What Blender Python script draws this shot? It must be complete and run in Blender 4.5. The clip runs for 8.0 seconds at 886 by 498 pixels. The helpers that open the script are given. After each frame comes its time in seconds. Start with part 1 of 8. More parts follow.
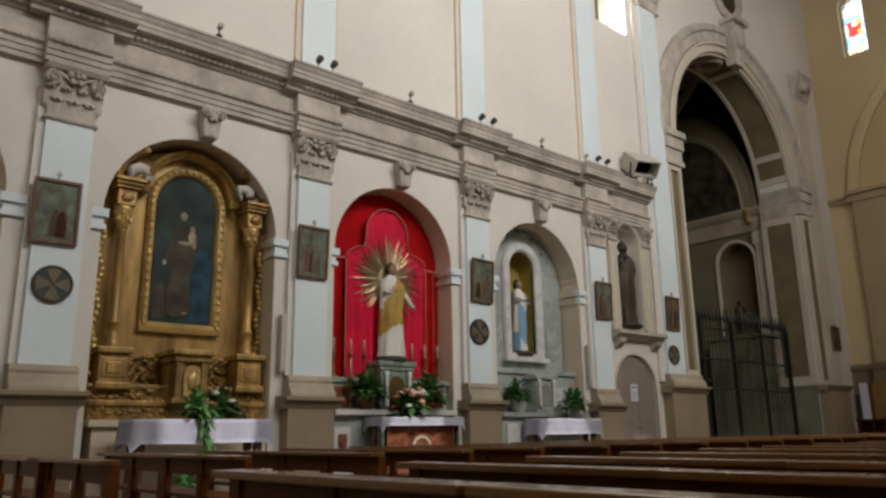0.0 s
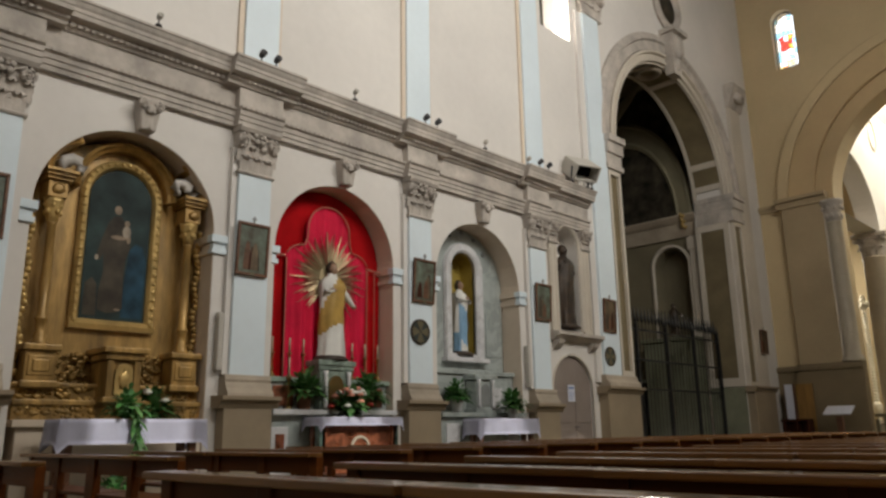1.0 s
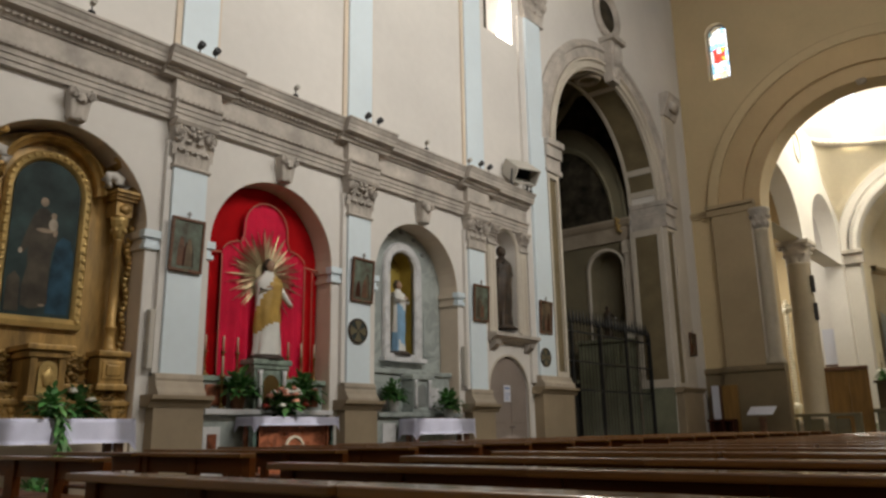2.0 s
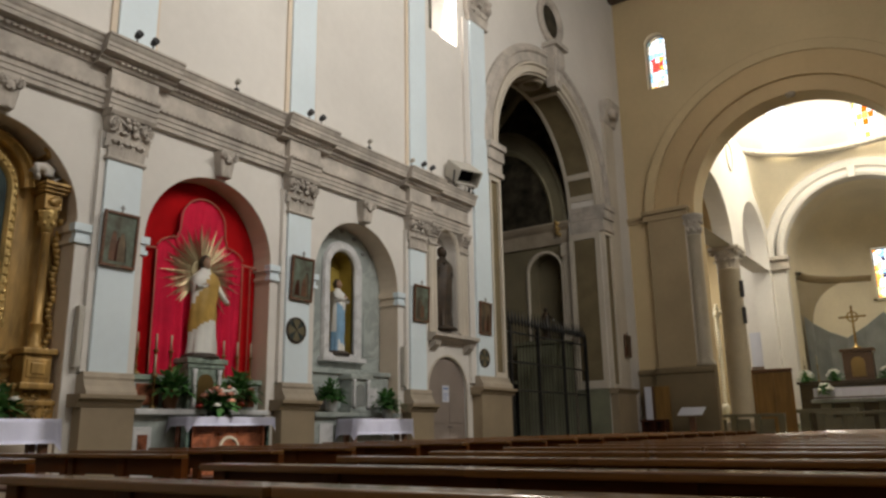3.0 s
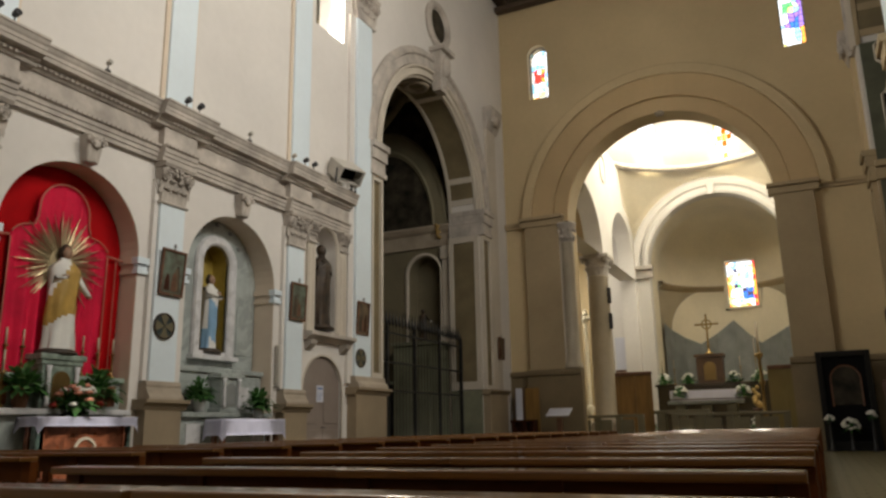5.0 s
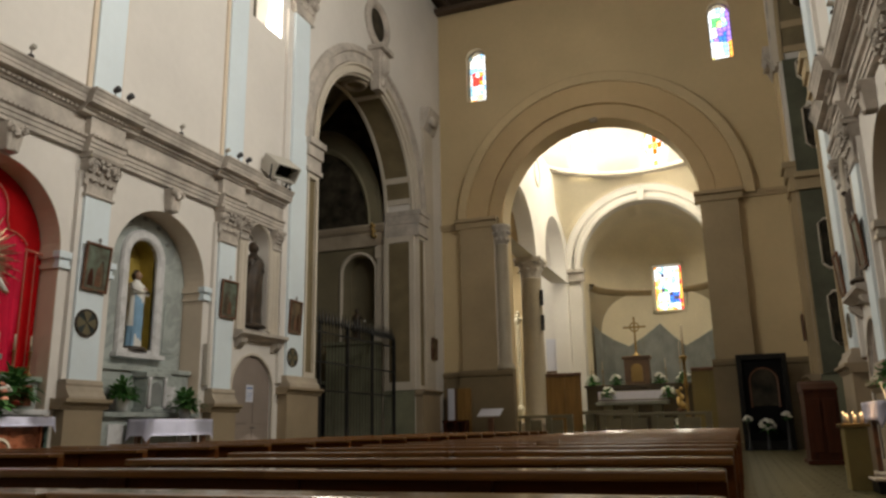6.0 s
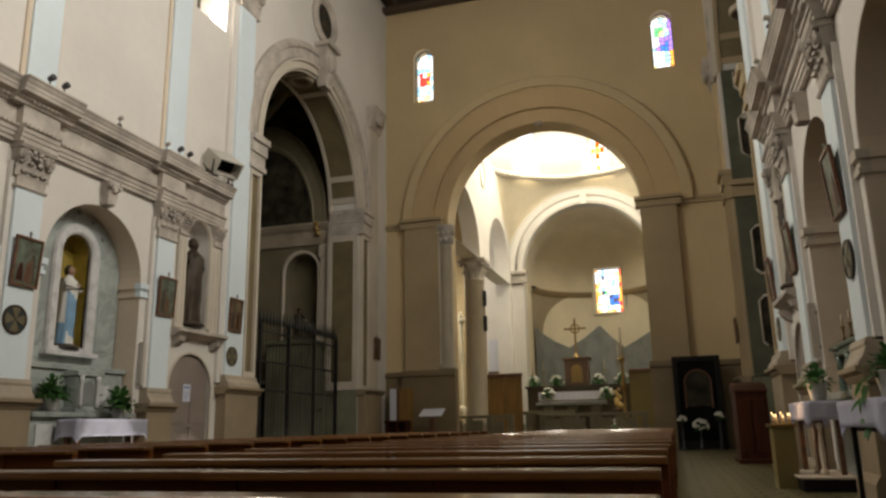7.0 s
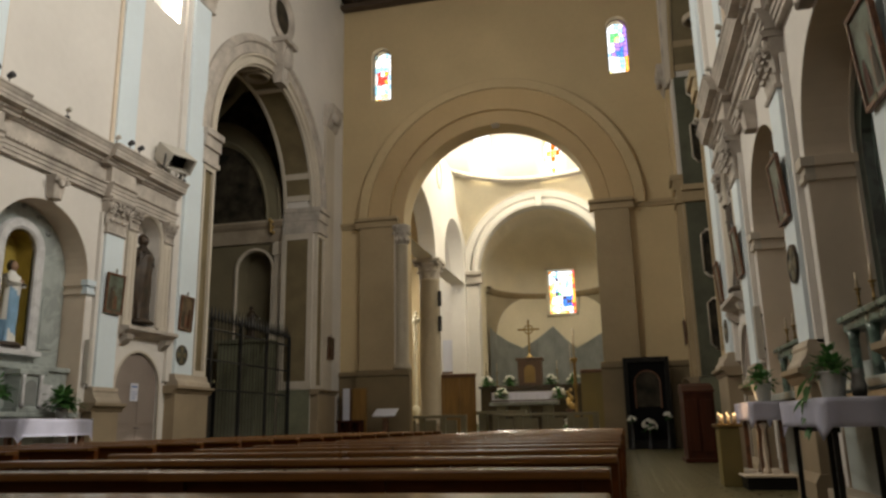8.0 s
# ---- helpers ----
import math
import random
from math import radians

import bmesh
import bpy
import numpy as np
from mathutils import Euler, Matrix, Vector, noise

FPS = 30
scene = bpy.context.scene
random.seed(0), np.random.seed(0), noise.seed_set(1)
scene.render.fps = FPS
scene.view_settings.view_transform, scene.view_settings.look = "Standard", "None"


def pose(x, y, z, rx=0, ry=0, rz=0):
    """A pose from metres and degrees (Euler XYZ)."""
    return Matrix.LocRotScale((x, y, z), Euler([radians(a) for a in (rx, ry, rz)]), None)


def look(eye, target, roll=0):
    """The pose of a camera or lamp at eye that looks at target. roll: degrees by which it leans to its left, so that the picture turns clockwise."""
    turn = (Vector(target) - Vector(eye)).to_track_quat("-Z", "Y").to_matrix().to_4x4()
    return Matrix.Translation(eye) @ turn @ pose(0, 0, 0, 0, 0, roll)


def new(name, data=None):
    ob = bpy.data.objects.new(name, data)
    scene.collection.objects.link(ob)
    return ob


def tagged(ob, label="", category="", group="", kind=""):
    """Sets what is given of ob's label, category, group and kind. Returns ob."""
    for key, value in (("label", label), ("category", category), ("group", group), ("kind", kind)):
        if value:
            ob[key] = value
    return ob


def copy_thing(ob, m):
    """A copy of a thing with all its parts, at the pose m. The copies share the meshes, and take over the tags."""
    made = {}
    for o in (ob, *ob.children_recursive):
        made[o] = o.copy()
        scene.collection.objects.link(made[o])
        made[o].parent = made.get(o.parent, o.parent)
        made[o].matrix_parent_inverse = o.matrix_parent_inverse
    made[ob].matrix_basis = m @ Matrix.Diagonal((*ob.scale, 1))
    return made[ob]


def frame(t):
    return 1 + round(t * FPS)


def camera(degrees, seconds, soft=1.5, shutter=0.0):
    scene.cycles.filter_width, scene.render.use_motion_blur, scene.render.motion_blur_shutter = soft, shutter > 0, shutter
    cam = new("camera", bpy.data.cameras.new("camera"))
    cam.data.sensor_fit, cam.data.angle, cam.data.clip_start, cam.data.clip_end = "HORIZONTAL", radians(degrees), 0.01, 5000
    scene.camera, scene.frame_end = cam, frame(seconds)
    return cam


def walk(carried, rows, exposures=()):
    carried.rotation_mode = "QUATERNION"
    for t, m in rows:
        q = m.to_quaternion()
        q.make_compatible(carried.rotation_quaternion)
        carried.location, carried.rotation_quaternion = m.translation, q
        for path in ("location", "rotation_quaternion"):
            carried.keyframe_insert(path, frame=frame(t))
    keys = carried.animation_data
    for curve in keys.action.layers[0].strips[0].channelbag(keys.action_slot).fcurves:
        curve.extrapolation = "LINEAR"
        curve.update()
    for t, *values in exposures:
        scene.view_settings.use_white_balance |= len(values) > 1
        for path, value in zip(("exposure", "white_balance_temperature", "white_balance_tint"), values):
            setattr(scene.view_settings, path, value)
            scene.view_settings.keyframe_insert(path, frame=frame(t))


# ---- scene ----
EYE = 0.96
cam = camera(60.74, 8.0, soft=2.6)
TURNS = [
    (0.0, 49.08, 13.73, 0.84), (0.5, 47.01, 13.69, 0.86), (1.0, 44.59, 13.66, 0.89), (1.5, 42.2, 13.62, 0.91),
    (3.0, 35.31, 13.52, 0.97), (3.5, 32.98, 13.49, 0.99), (4.0, 30.59, 13.45, 1.0), (4.5, 28.45, 13.42, 1.02),
    (6.0, 20.98, 13.31, 1.06), (6.5, 18.88, 13.28, 1.07), (7.0, 16.66, 13.24, 1.08), (7.5, 14.84, 13.2, 1.09),
    (8.0, 13.21, 13.17, 1.1),
]
walk(cam, [(t, pose(0, 0, EYE, 90 + pitch, roll, yaw)) for t, yaw, pitch, roll in TURNS], exposures=[(0.0, 0.02, 6440, 9), (4.0, -0.06, 6580, 9), (6.5, -0.08, 6780, 8), (8.0, -0.06, 6780, 8)])

# ---------------------------------------------------------------- plan (metres)
XL, XR = -11.4, 2.52          # faces of the two nave walls
AXIS = (XL + XR) / 2
YE = 30.0                     # face of the wall with the great arch
CEIL = 20.2
BAYS = (0.56, 4.7, 8.75, 12.85)      # middles of the chapels
PILS = (-1.4, 2.67, 6.78, 10.82, 14.92)
SPRING, ARCH_R = 4.27, 1.43
LEFT = Matrix(((0, 1, 0, XL), (1, 0, 0, 0), (0, 0, 1, 0), (0, 0, 0, 1)))
RIGHT = Matrix(((0, -1, 0, XR), (1, 0, 0, 0), (0, 0, 1, 0), (0, 0, 0, 1)))
FAR = Matrix(((1, 0, 0, 0), (0, -1, 0, YE), (0, 0, 1, 0), (0, 0, 0, 1)))
HERE = Matrix.Identity(4)

# ---------------------------------------------------------------- light
world = bpy.data.worlds.new("sky")
scene.world = world
world.use_nodes = True
wn = world.node_tree.nodes
sky = wn.new("ShaderNodeTexSky")
sky.sky_type, sky.sun_disc = "NISHITA", False
sky.sun_elevation, sky.sun_rotation = radians(42), radians(70)
wn["Background"].inputs[1].default_value = 0.12
world.node_tree.links.new(sky.outputs[0], wn["Background"].inputs[0])
sun = new("sun", bpy.data.lights.new("sun", "SUN"))
sun.data.energy, sun.data.angle, sun.data.color = 2.5, radians(0.5), (1.0, 0.95, 0.88)
sun.matrix_world = look((30, 10, 30), (0, 10, 0))


def window_light(name, place, target, wide, high, watts, colour=(1.0, 0.955, 0.87)):
    lamp = new(name, bpy.data.lights.new(name, "AREA"))
    lamp.data.shape, lamp.data.size, lamp.data.size_y = "RECTANGLE", wide, high
    lamp.data.energy, lamp.data.color = watts, colour
    lamp.matrix_world = look(place, target)
    return lamp


WINDOWS_Y = (4.7, 8.75, 12.85, 16.42)
for y in WINDOWS_Y:
    window_light("window_light", (XR + 0.35, y, 13.9), (XR - 5, y, 13.0), 1.3, 3.4, 490)
for y in WINDOWS_Y[1:]:
    window_light("window_light", (XL - 0.35, y, 13.9), (XL + 5, y, 13.0), 1.3, 3.4, 500, (1.0, 0.945, 0.83))
window_light("facade_window_light", (AXIS, -11.6, 12.0), (AXIS, 5, 5.0), 3.2, 3.2, 210)
for a in range(8):
    b = radians(45 * a + 34)
    window_light("dome_window_light", (AXIS + 0.1 + 5.45 * math.cos(b), 39.5 + 5.45 * math.sin(b), 17.5), (AXIS + 0.1, 39.5, 14.0), 1.1, 2.4, 345, (1.0, 0.94, 0.76))

# Unseen fill lamp added inside the north transept; its wall has no window.
window_light("transept_fill_light", (AXIS - 10.6, 43.0, 9.5), (AXIS - 4, 41.5, 7.0), 1.5, 3.0, 420, (1.0, 0.95, 0.84))

# ---------------------------------------------------------------- materials
MATS = {}


def surface(name, colour, rough=0.6, metal=0.0, vary=0.12, grain=8.0, blotch=0.7, bump=0.15, stretch=(1, 1, 1), dark=None, spec=0.5, veins=False, coat=0.0, island=0.0, gloss=0.12):
    """A procedural surface: large blotches, fine grain and fine relief on one base colour."""
    m = bpy.data.materials.new(name)
    m.use_nodes = True
    n, l = m.node_tree.nodes, m.node_tree.links
    b = n["Principled BSDF"]
    tex = n.new("ShaderNodeTexCoord")
    mp = n.new("ShaderNodeMapping")
    mp.inputs["Scale"].default_value = stretch
    l.new(tex.outputs["Object"], mp.inputs[0])
    big, fine = n.new("ShaderNodeTexNoise"), n.new("ShaderNodeTexNoise")
    big.inputs["Scale"].default_value, big.inputs["Detail"].default_value = blotch, 5
    fine.inputs["Scale"].default_value, fine.inputs["Detail"].default_value = grain, 6
    if veins:
        big.inputs["Distortion"].default_value = 2.5
    for t in (big, fine):
        l.new(mp.outputs[0], t.inputs["Vector"])
    dark = dark or tuple(c * (1 - 2.2 * vary) for c in colour)
    light = tuple(min(1, c * (1 + 0.7 * vary)) for c in colour)
    ramp = n.new("ShaderNodeValToRGB")
    e = ramp.color_ramp.elements
    e[0].position, e[1].position = (0.42, 0.56) if veins else (0.3, 0.72)
    e[0].color, e[1].color = (*dark, 1), (*light, 1)
    l.new(big.outputs["Fac"], ramp.inputs[0])
    mix = n.new("ShaderNodeMix")
    mix.data_type, mix.blend_type = "RGBA", "MULTIPLY"
    mix.inputs["Factor"].default_value = min(1.0, 3 * vary)
    ramp2 = n.new("ShaderNodeValToRGB")
    ramp2.color_ramp.elements[0].position, ramp2.color_ramp.elements[1].position = 0.3, 0.7
    ramp2.color_ramp.elements[0].color = (0.72, 0.71, 0.69, 1)
    l.new(fine.outputs["Fac"], ramp2.inputs[0])
    l.new(ramp.outputs[0], mix.inputs["A"])
    l.new(ramp2.outputs[0], mix.inputs["B"])
    out = mix.outputs["Result"]
    if island:
        geo = n.new("ShaderNodeObjectInfo")
        hsv = n.new("ShaderNodeHueSaturation")
        rng = n.new("ShaderNodeMapRange")
        rng.inputs["To Min"].default_value, rng.inputs["To Max"].default_value = 1 - island, 1 + island
        l.new(geo.outputs["Random"], rng.inputs["Value"])
        l.new(rng.outputs[0], hsv.inputs["Value"])
        l.new(out, hsv.inputs["Color"])
        out = hsv.outputs[0]
    l.new(out, b.inputs["Base Color"])
    rr = n.new("ShaderNodeMapRange")
    rr.inputs["To Min"].default_value, rr.inputs["To Max"].default_value = max(0.02, rough - 0.12), min(1, rough + 0.12)
    l.new(fine.outputs["Fac"], rr.inputs["Value"])
    l.new(rr.outputs[0], b.inputs["Roughness"])
    b.inputs["Metallic"].default_value, b.inputs["Specular IOR Level"].default_value = metal, spec
    b.inputs["Coat Weight"].default_value, b.inputs["Coat Roughness"].default_value = coat, gloss
    if bump:
        bp = n.new("ShaderNodeBump")
        bp.inputs["Strength"].default_value, bp.inputs["Distance"].default_value = bump, 0.02
        l.new(fine.outputs["Fac"], bp.inputs["Height"])
        l.new(bp.outputs[0], b.inputs["Normal"])
    MATS[name] = m
    return m


def leafy(m):
    """Lets some light through a leaf."""
    n, l = m.node_tree.nodes, m.node_tree.links
    b = n["Principled BSDF"]
    tr, mx = n.new("ShaderNodeBsdfTranslucent"), n.new("ShaderNodeMixShader")
    mx.inputs[0].default_value = 0.35
    l.new(b.inputs["Base Color"].links[0].from_socket, tr.inputs[0])
    l.new(b.outputs[0], mx.inputs[1])
    l.new(tr.outputs[0], mx.inputs[2])
    l.new(mx.outputs[0], n["Material Output"].inputs[0])
    return m


def glow(name, colour, strength):
    m = bpy.data.materials.new(name)
    m.use_nodes = True
    n = m.node_tree.nodes
    n.remove(n["Principled BSDF"])
    e = n.new("ShaderNodeEmission")
    e.inputs[0].default_value, e.inputs[1].default_value = (*colour, 1), strength
    m.node_tree.links.new(e.outputs[0], n["Material Output"].inputs[0])
    return m


def tinted_glass(name, colour):
    m = bpy.data.materials.new(name)
    m.use_nodes = True
    n = m.node_tree.nodes
    n.remove(n["Principled BSDF"])
    e = n.new("ShaderNodeBsdfTransparent")
    e.inputs[0].default_value = (*colour, 1)
    m.node_tree.links.new(e.outputs[0], n["Material Output"].inputs[0])
    return m


PLASTER = surface("ivory_plaster", (0.72, 0.685, 0.65), 0.75, vary=0.05, grain=5, blotch=0.35, bump=0.08)
PILASTER = surface("bluish_white_paint", (0.70, 0.79, 0.855), 0.6, vary=0.035, grain=7, blotch=0.5, bump=0.05)
REVEAL = surface("beige_plaster", (0.70, 0.59, 0.475), 0.75, vary=0.06, grain=6, blotch=0.5, bump=0.08)
STUCCO = surface("weathered_grey_stucco", (0.555, 0.50, 0.45), 0.8, vary=0.17, grain=9, blotch=1.6, bump=0.35)
STONE = surface("warm_grey_limestone", (0.41, 0.345, 0.27), 0.7, vary=0.13, grain=7, blotch=1.1, bump=0.3)
OCHRE = surface("ochre_plaster", (0.61, 0.478, 0.285), 0.75, vary=0.06, grain=5, blotch=0.3, bump=0.1)
TAN = surface("tan_stone_paint", (0.43, 0.33, 0.20), 0.7, vary=0.08, grain=6, blotch=0.5, bump=0.15)
FLOOR = surface("worn_floor_marble", (0.145, 0.128, 0.06), 0.3, vary=0.12, grain=6, blotch=0.9, bump=0.04, island=0.12)
BEAM = surface("dark_ceiling_timber", (0.09, 0.06, 0.04), 0.7, vary=0.15, grain=5, blotch=0.8, stretch=(1, 8, 1))
PEWWOOD = surface("varnished_pew_wood", (0.135, 0.038, 0.006), 0.4, vary=0.22, grain=14, blotch=1.4, bump=0.1, stretch=(0.35, 6, 6), spec=0.18, coat=0.04, island=0.16)
# Top rail lighter than the pew wood to carry part of its sheen.
PEWTOP = surface("sheen_toned_pew_top_wood", (0.215, 0.088, 0.016), 0.36, vary=0.22, grain=14, blotch=1.4, bump=0.05, stretch=(0.35, 6, 6), spec=0.4, coat=0.8, gloss=0.1, island=0.16)
GOLD = surface("aged_gilding", (0.70, 0.49, 0.19), 0.34, metal=0.5, vary=0.16, grain=16, blotch=2.2, bump=0.4)
BROWNGOLD = surface("gold_brown_painted_wood", (0.50, 0.305, 0.095), 0.4, metal=0.25, vary=0.28, grain=11, blotch=1.6, bump=0.2, stretch=(3, 3, 0.6))
IRON = surface("dark_wrought_iron", (0.035, 0.035, 0.035), 0.5, metal=0.6, vary=0.1, grain=20, bump=0.2)
RED = surface("red_damask_cloth", (0.44, 0.003, 0.006), 0.9, vary=0.12, grain=30, blotch=2, bump=0.15, spec=0.15)
PINK = surface("crimson_satin_cloth", (0.72, 0.012, 0.06), 0.75, vary=0.12, grain=25, blotch=2, bump=0.1, spec=0.2)
LINEN = surface("white_altar_linen", (0.74, 0.74, 0.90), 0.8, vary=0.03, grain=40, blotch=3, bump=0.1)
MARBLE = surface("grey_veined_marble", (0.38, 0.42, 0.41), 0.35, vary=0.09, grain=5, blotch=1.3, bump=0.03, veins=True)
PLINTHGREEN = surface("pale_green_marble", (0.27, 0.34, 0.29), 0.35, vary=0.14, grain=6, blotch=2.2, bump=0.03, veins=True)
GREENMARBLE = surface("dark_green_marble", (0.10, 0.15, 0.13), 0.3, vary=0.25, grain=6, blotch=2.5, bump=0.03, veins=True)
REDMARBLE = surface("red_brown_marble", (0.24, 0.08, 0.04), 0.3, vary=0.2, grain=6, blotch=2.5, bump=0.03, veins=True)
WHITEMARBLE = surface("white_marble", (0.64, 0.64, 0.66), 0.3, vary=0.06, grain=5, blotch=1.5, bump=0.03, veins=True)
WOOD = surface("brown_frame_wood", (0.16, 0.07, 0.035), 0.45, vary=0.2, grain=14, blotch=3, stretch=(1, 1, 5), bump=0.1)
DARKWOOD = surface("dark_red_brown_wood", (0.06, 0.014, 0.004), 0.55, spec=0.2, vary=0.2, grain=14, blotch=2, stretch=(4, 4, 0.6), bump=0.1)
DOORPAINT = surface("grey_brown_door_paint", (0.27, 0.22, 0.195), 0.55, vary=0.08, grain=9, blotch=1.2, bump=0.1)
BLACK = surface("black_cloth", (0.008, 0.008, 0.009), 0.9, spec=0.08, vary=0.1, grain=20, bump=0.1)
LEAF = surface("green_leaf", (0.085, 0.26, 0.065), 0.5, vary=0.3, grain=25, blotch=6, bump=0.05)
LEAF2 = surface("pale_green_leaf", (0.15, 0.32, 0.10), 0.5, vary=0.3, grain=25, blotch=6, bump=0.05)
for leaf_paint in (LEAF, LEAF2):
    leafy(leaf_paint)
METAL = surface("grey_metal", (0.28, 0.28, 0.28), 0.4, metal=0.7, vary=0.08, grain=15, bump=0.05)
DARKMETAL = surface("dark_grey_metal", (0.06, 0.06, 0.065), 0.5, metal=0.4, vary=0.08, grain=15, bump=0.05)


MARBLEGREY = surface("grey_column_stone", (0.46, 0.40, 0.31), 0.55, vary=0.07, grain=6, blotch=0.8, bump=0.06)
# Cream raised and warmed so the dome's light sits in the colour.
APSEPAINT = surface("warm_lit_cream_plaster", (0.86, 0.77, 0.60), 0.75, vary=0.06, grain=5, blotch=0.4, bump=0.08)
ALTARWOOD = surface("dark_olive_brown_wood", (0.065, 0.044, 0.018), 0.5, vary=0.18, grain=12, blotch=2, stretch=(1, 1, 4), bump=0.1)
FLOODGREY = surface("light_grey_housing_paint", (0.5, 0.47, 0.42), 0.5, vary=0.06, grain=9, bump=0.05)
CHAPELSTONE = surface("grey_green_stone", (0.2, 0.205, 0.14), 0.55, vary=0.12, grain=7, blotch=1.2, bump=0.1)
JAMB = surface("grey_green_wall_marble", (0.13, 0.135, 0.095), 0.4, vary=0.14, grain=6, blotch=1.4, bump=0.05)
OAK = surface("light_brown_oak", (0.27, 0.145, 0.035), 0.45, vary=0.14, grain=12, blotch=1.5, stretch=(4, 4, 0.5), bump=0.1)
# Gilding brightened towards white to carry the sunlight on the staff.
GOLDSUNLIT = surface("sunlit_gilding", (0.92, 0.84, 0.66), 0.4, metal=0.1, vary=0.12, grain=10, bump=0.1)
BLACKWOOD = surface("black_stained_wood", (0.012, 0.011, 0.01), 0.5, spec=0.2, vary=0.2, grain=12, bump=0.1)
BLACKGREEN = surface("blackish_green_marble", (0.028, 0.042, 0.034), 0.35, vary=0.3, grain=6, blotch=2.2, bump=0.03, veins=True)
OLIVEPAINT = surface("olive_brown_paint", (0.2, 0.15, 0.045), 0.5, vary=0.1, grain=9, bump=0.05)
PLASTER2 = surface("pale_stone_paint", (0.60, 0.54, 0.46), 0.7, vary=0.07, grain=7, blotch=0.6, bump=0.1)
DIM = surface("darkened_oil_paint_and_vault_shade", (0.06, 0.05, 0.035), 0.6, spec=0.15, vary=0.4, grain=4, blotch=2.2, bump=0.03, dark=(0.012, 0.012, 0.01))
# Base colour kept low so the chapel's dimness sits in the plaster.
CHAPEL = surface("dimmed_grey_green_plaster", (0.21, 0.18, 0.115), 0.7, vary=0.1, grain=5, blotch=0.7, bump=0.1)
RING = surface("pinkish_tan_arch_plaster", (0.56, 0.41, 0.225), 0.75, vary=0.06, grain=5, blotch=0.35, bump=0.1)
APSELOW = surface("grey_tan_shade_colour", (0.44, 0.365, 0.25), 0.75, vary=0.07, grain=5, blotch=0.5, bump=0.08)
DADO = surface("dark_tan_stone_paint", (0.215, 0.16, 0.088), 0.6, vary=0.1, grain=6, blotch=0.6, bump=0.15)
CARVED = surface("dulled_gilded_carving", (0.47, 0.29, 0.085), 0.4, metal=0.35, vary=0.3, grain=16, blotch=3, bump=0.4)
SLATE = surface("grey_blue_panelling", (0.26, 0.275, 0.275), 0.5, vary=0.12, grain=8, blotch=1.2, bump=0.1)


# ---------------------------------------------------------------- builders
def finish(bm, m=HERE):
    bm.transform(m)
    bmesh.ops.recalc_face_normals(bm, faces=bm.faces)
    return bm


def part(name, bm, material, parent=None, label="", smooth=False):
    """Links a bmesh as one mesh object, under a thing or a part when one is given."""
    me = bpy.data.meshes.new(name)
    bm.to_mesh(me)
    bm.free()
    for mm in material if isinstance(material, (list, tuple)) else (material,):
        me.materials.append(mm)
    if smooth:
        for p in me.polygons:
            p.use_smooth = True
    ob = new(name, me)
    if parent is not None:
        ob.parent = parent
        ob.matrix_parent_inverse = parent.matrix_basis.inverted()
    if label:
        ob["label"] = label
    return ob


def thing(name, label, category, place=(0, 0, 0), group="", kind=""):
    ob = new(name)
    ob.empty_display_size = 0.2
    ob.matrix_basis = Matrix.Translation(place)
    return tagged(ob, label, category, group, kind)


def structure(name, bm, material, label, category, smooth=False):
    return tagged(part(name, bm, material, smooth=smooth), label, category, kind="structure")


def box(bm, a0, a1, b0, b1, c0, c1, bevel=0.0, taper=0.0):
    """A box from limits on the three axes; taper narrows its top."""
    tmp = bmesh.new()
    bmesh.ops.create_cube(tmp, size=1)
    for v in tmp.verts:
        k = 1 - taper if v.co.z > 0 else 1
        v.co = Vector(((a0 + a1) / 2 + v.co.x * (a1 - a0) * k, (b0 + b1) / 2 + v.co.y * (b1 - b0) * k, (c0 + c1) / 2 + v.co.z * (c1 - c0)))
    if bevel:
        bmesh.ops.bevel(tmp, geom=tmp.edges[:], offset=bevel, segments=2, affect="EDGES", profile=0.6)
    join(bm, tmp)
    return bm


def join(bm, tmp, m=None):
    if m is not None:
        tmp.transform(m)
    made = {v: bm.verts.new(v.co) for v in tmp.verts}
    for f in tmp.faces:
        try:
            g = bm.faces.new([made[v] for v in f.verts])
            g.smooth, g.material_index = f.smooth, f.material_index
        except ValueError:
            pass
    tmp.free()
    return bm


def lathe(bm, profile, seg=20, at=(0, 0, 0), turn=2 * math.pi, start=0.0, m=None, squash=1.0):
    """Turns a profile of (radius, height) about the upright axis."""
    tmp = bmesh.new()
    n = seg if turn > 6.28 else seg + 1
    rings = []
    for r, z in profile:
        rings.append([tmp.verts.new((r * math.cos(start + turn * i / seg), squash * r * math.sin(start + turn * i / seg), z)) for i in range(n)])
    for p, q in zip(rings, rings[1:]):
        for i in range(seg):
            j = (i + 1) % n
            f = tmp.faces.new((p[i], p[j], q[j], q[i]))
            f.smooth = True
    if turn > 6.28:
        for ring in (rings[0], rings[-1]):
            if (ring[0].co - ring[n // 2].co).length > 1e-3:
                tmp.faces.new(ring)
    bmesh.ops.remove_doubles(tmp, verts=tmp.verts, dist=1e-5)
    bmesh.ops.recalc_face_normals(tmp, faces=tmp.faces)
    tmp.transform(Matrix.Translation(at))
    return join(bm, tmp, m)


def run(bm, profile, u0, u1):
    """Extrudes a closed profile of (out, height) along the first axis."""
    p = [bm.verts.new((u0, w, z)) for w, z in profile]
    q = [bm.verts.new((u1, w, z)) for w, z in profile]
    n = len(p)
    for i in range(n):
        bm.faces.new((p[i], p[(i + 1) % n], q[(i + 1) % n], q[i]))
    bm.faces.new(p)
    bm.faces.new(q[::-1])
    return bm


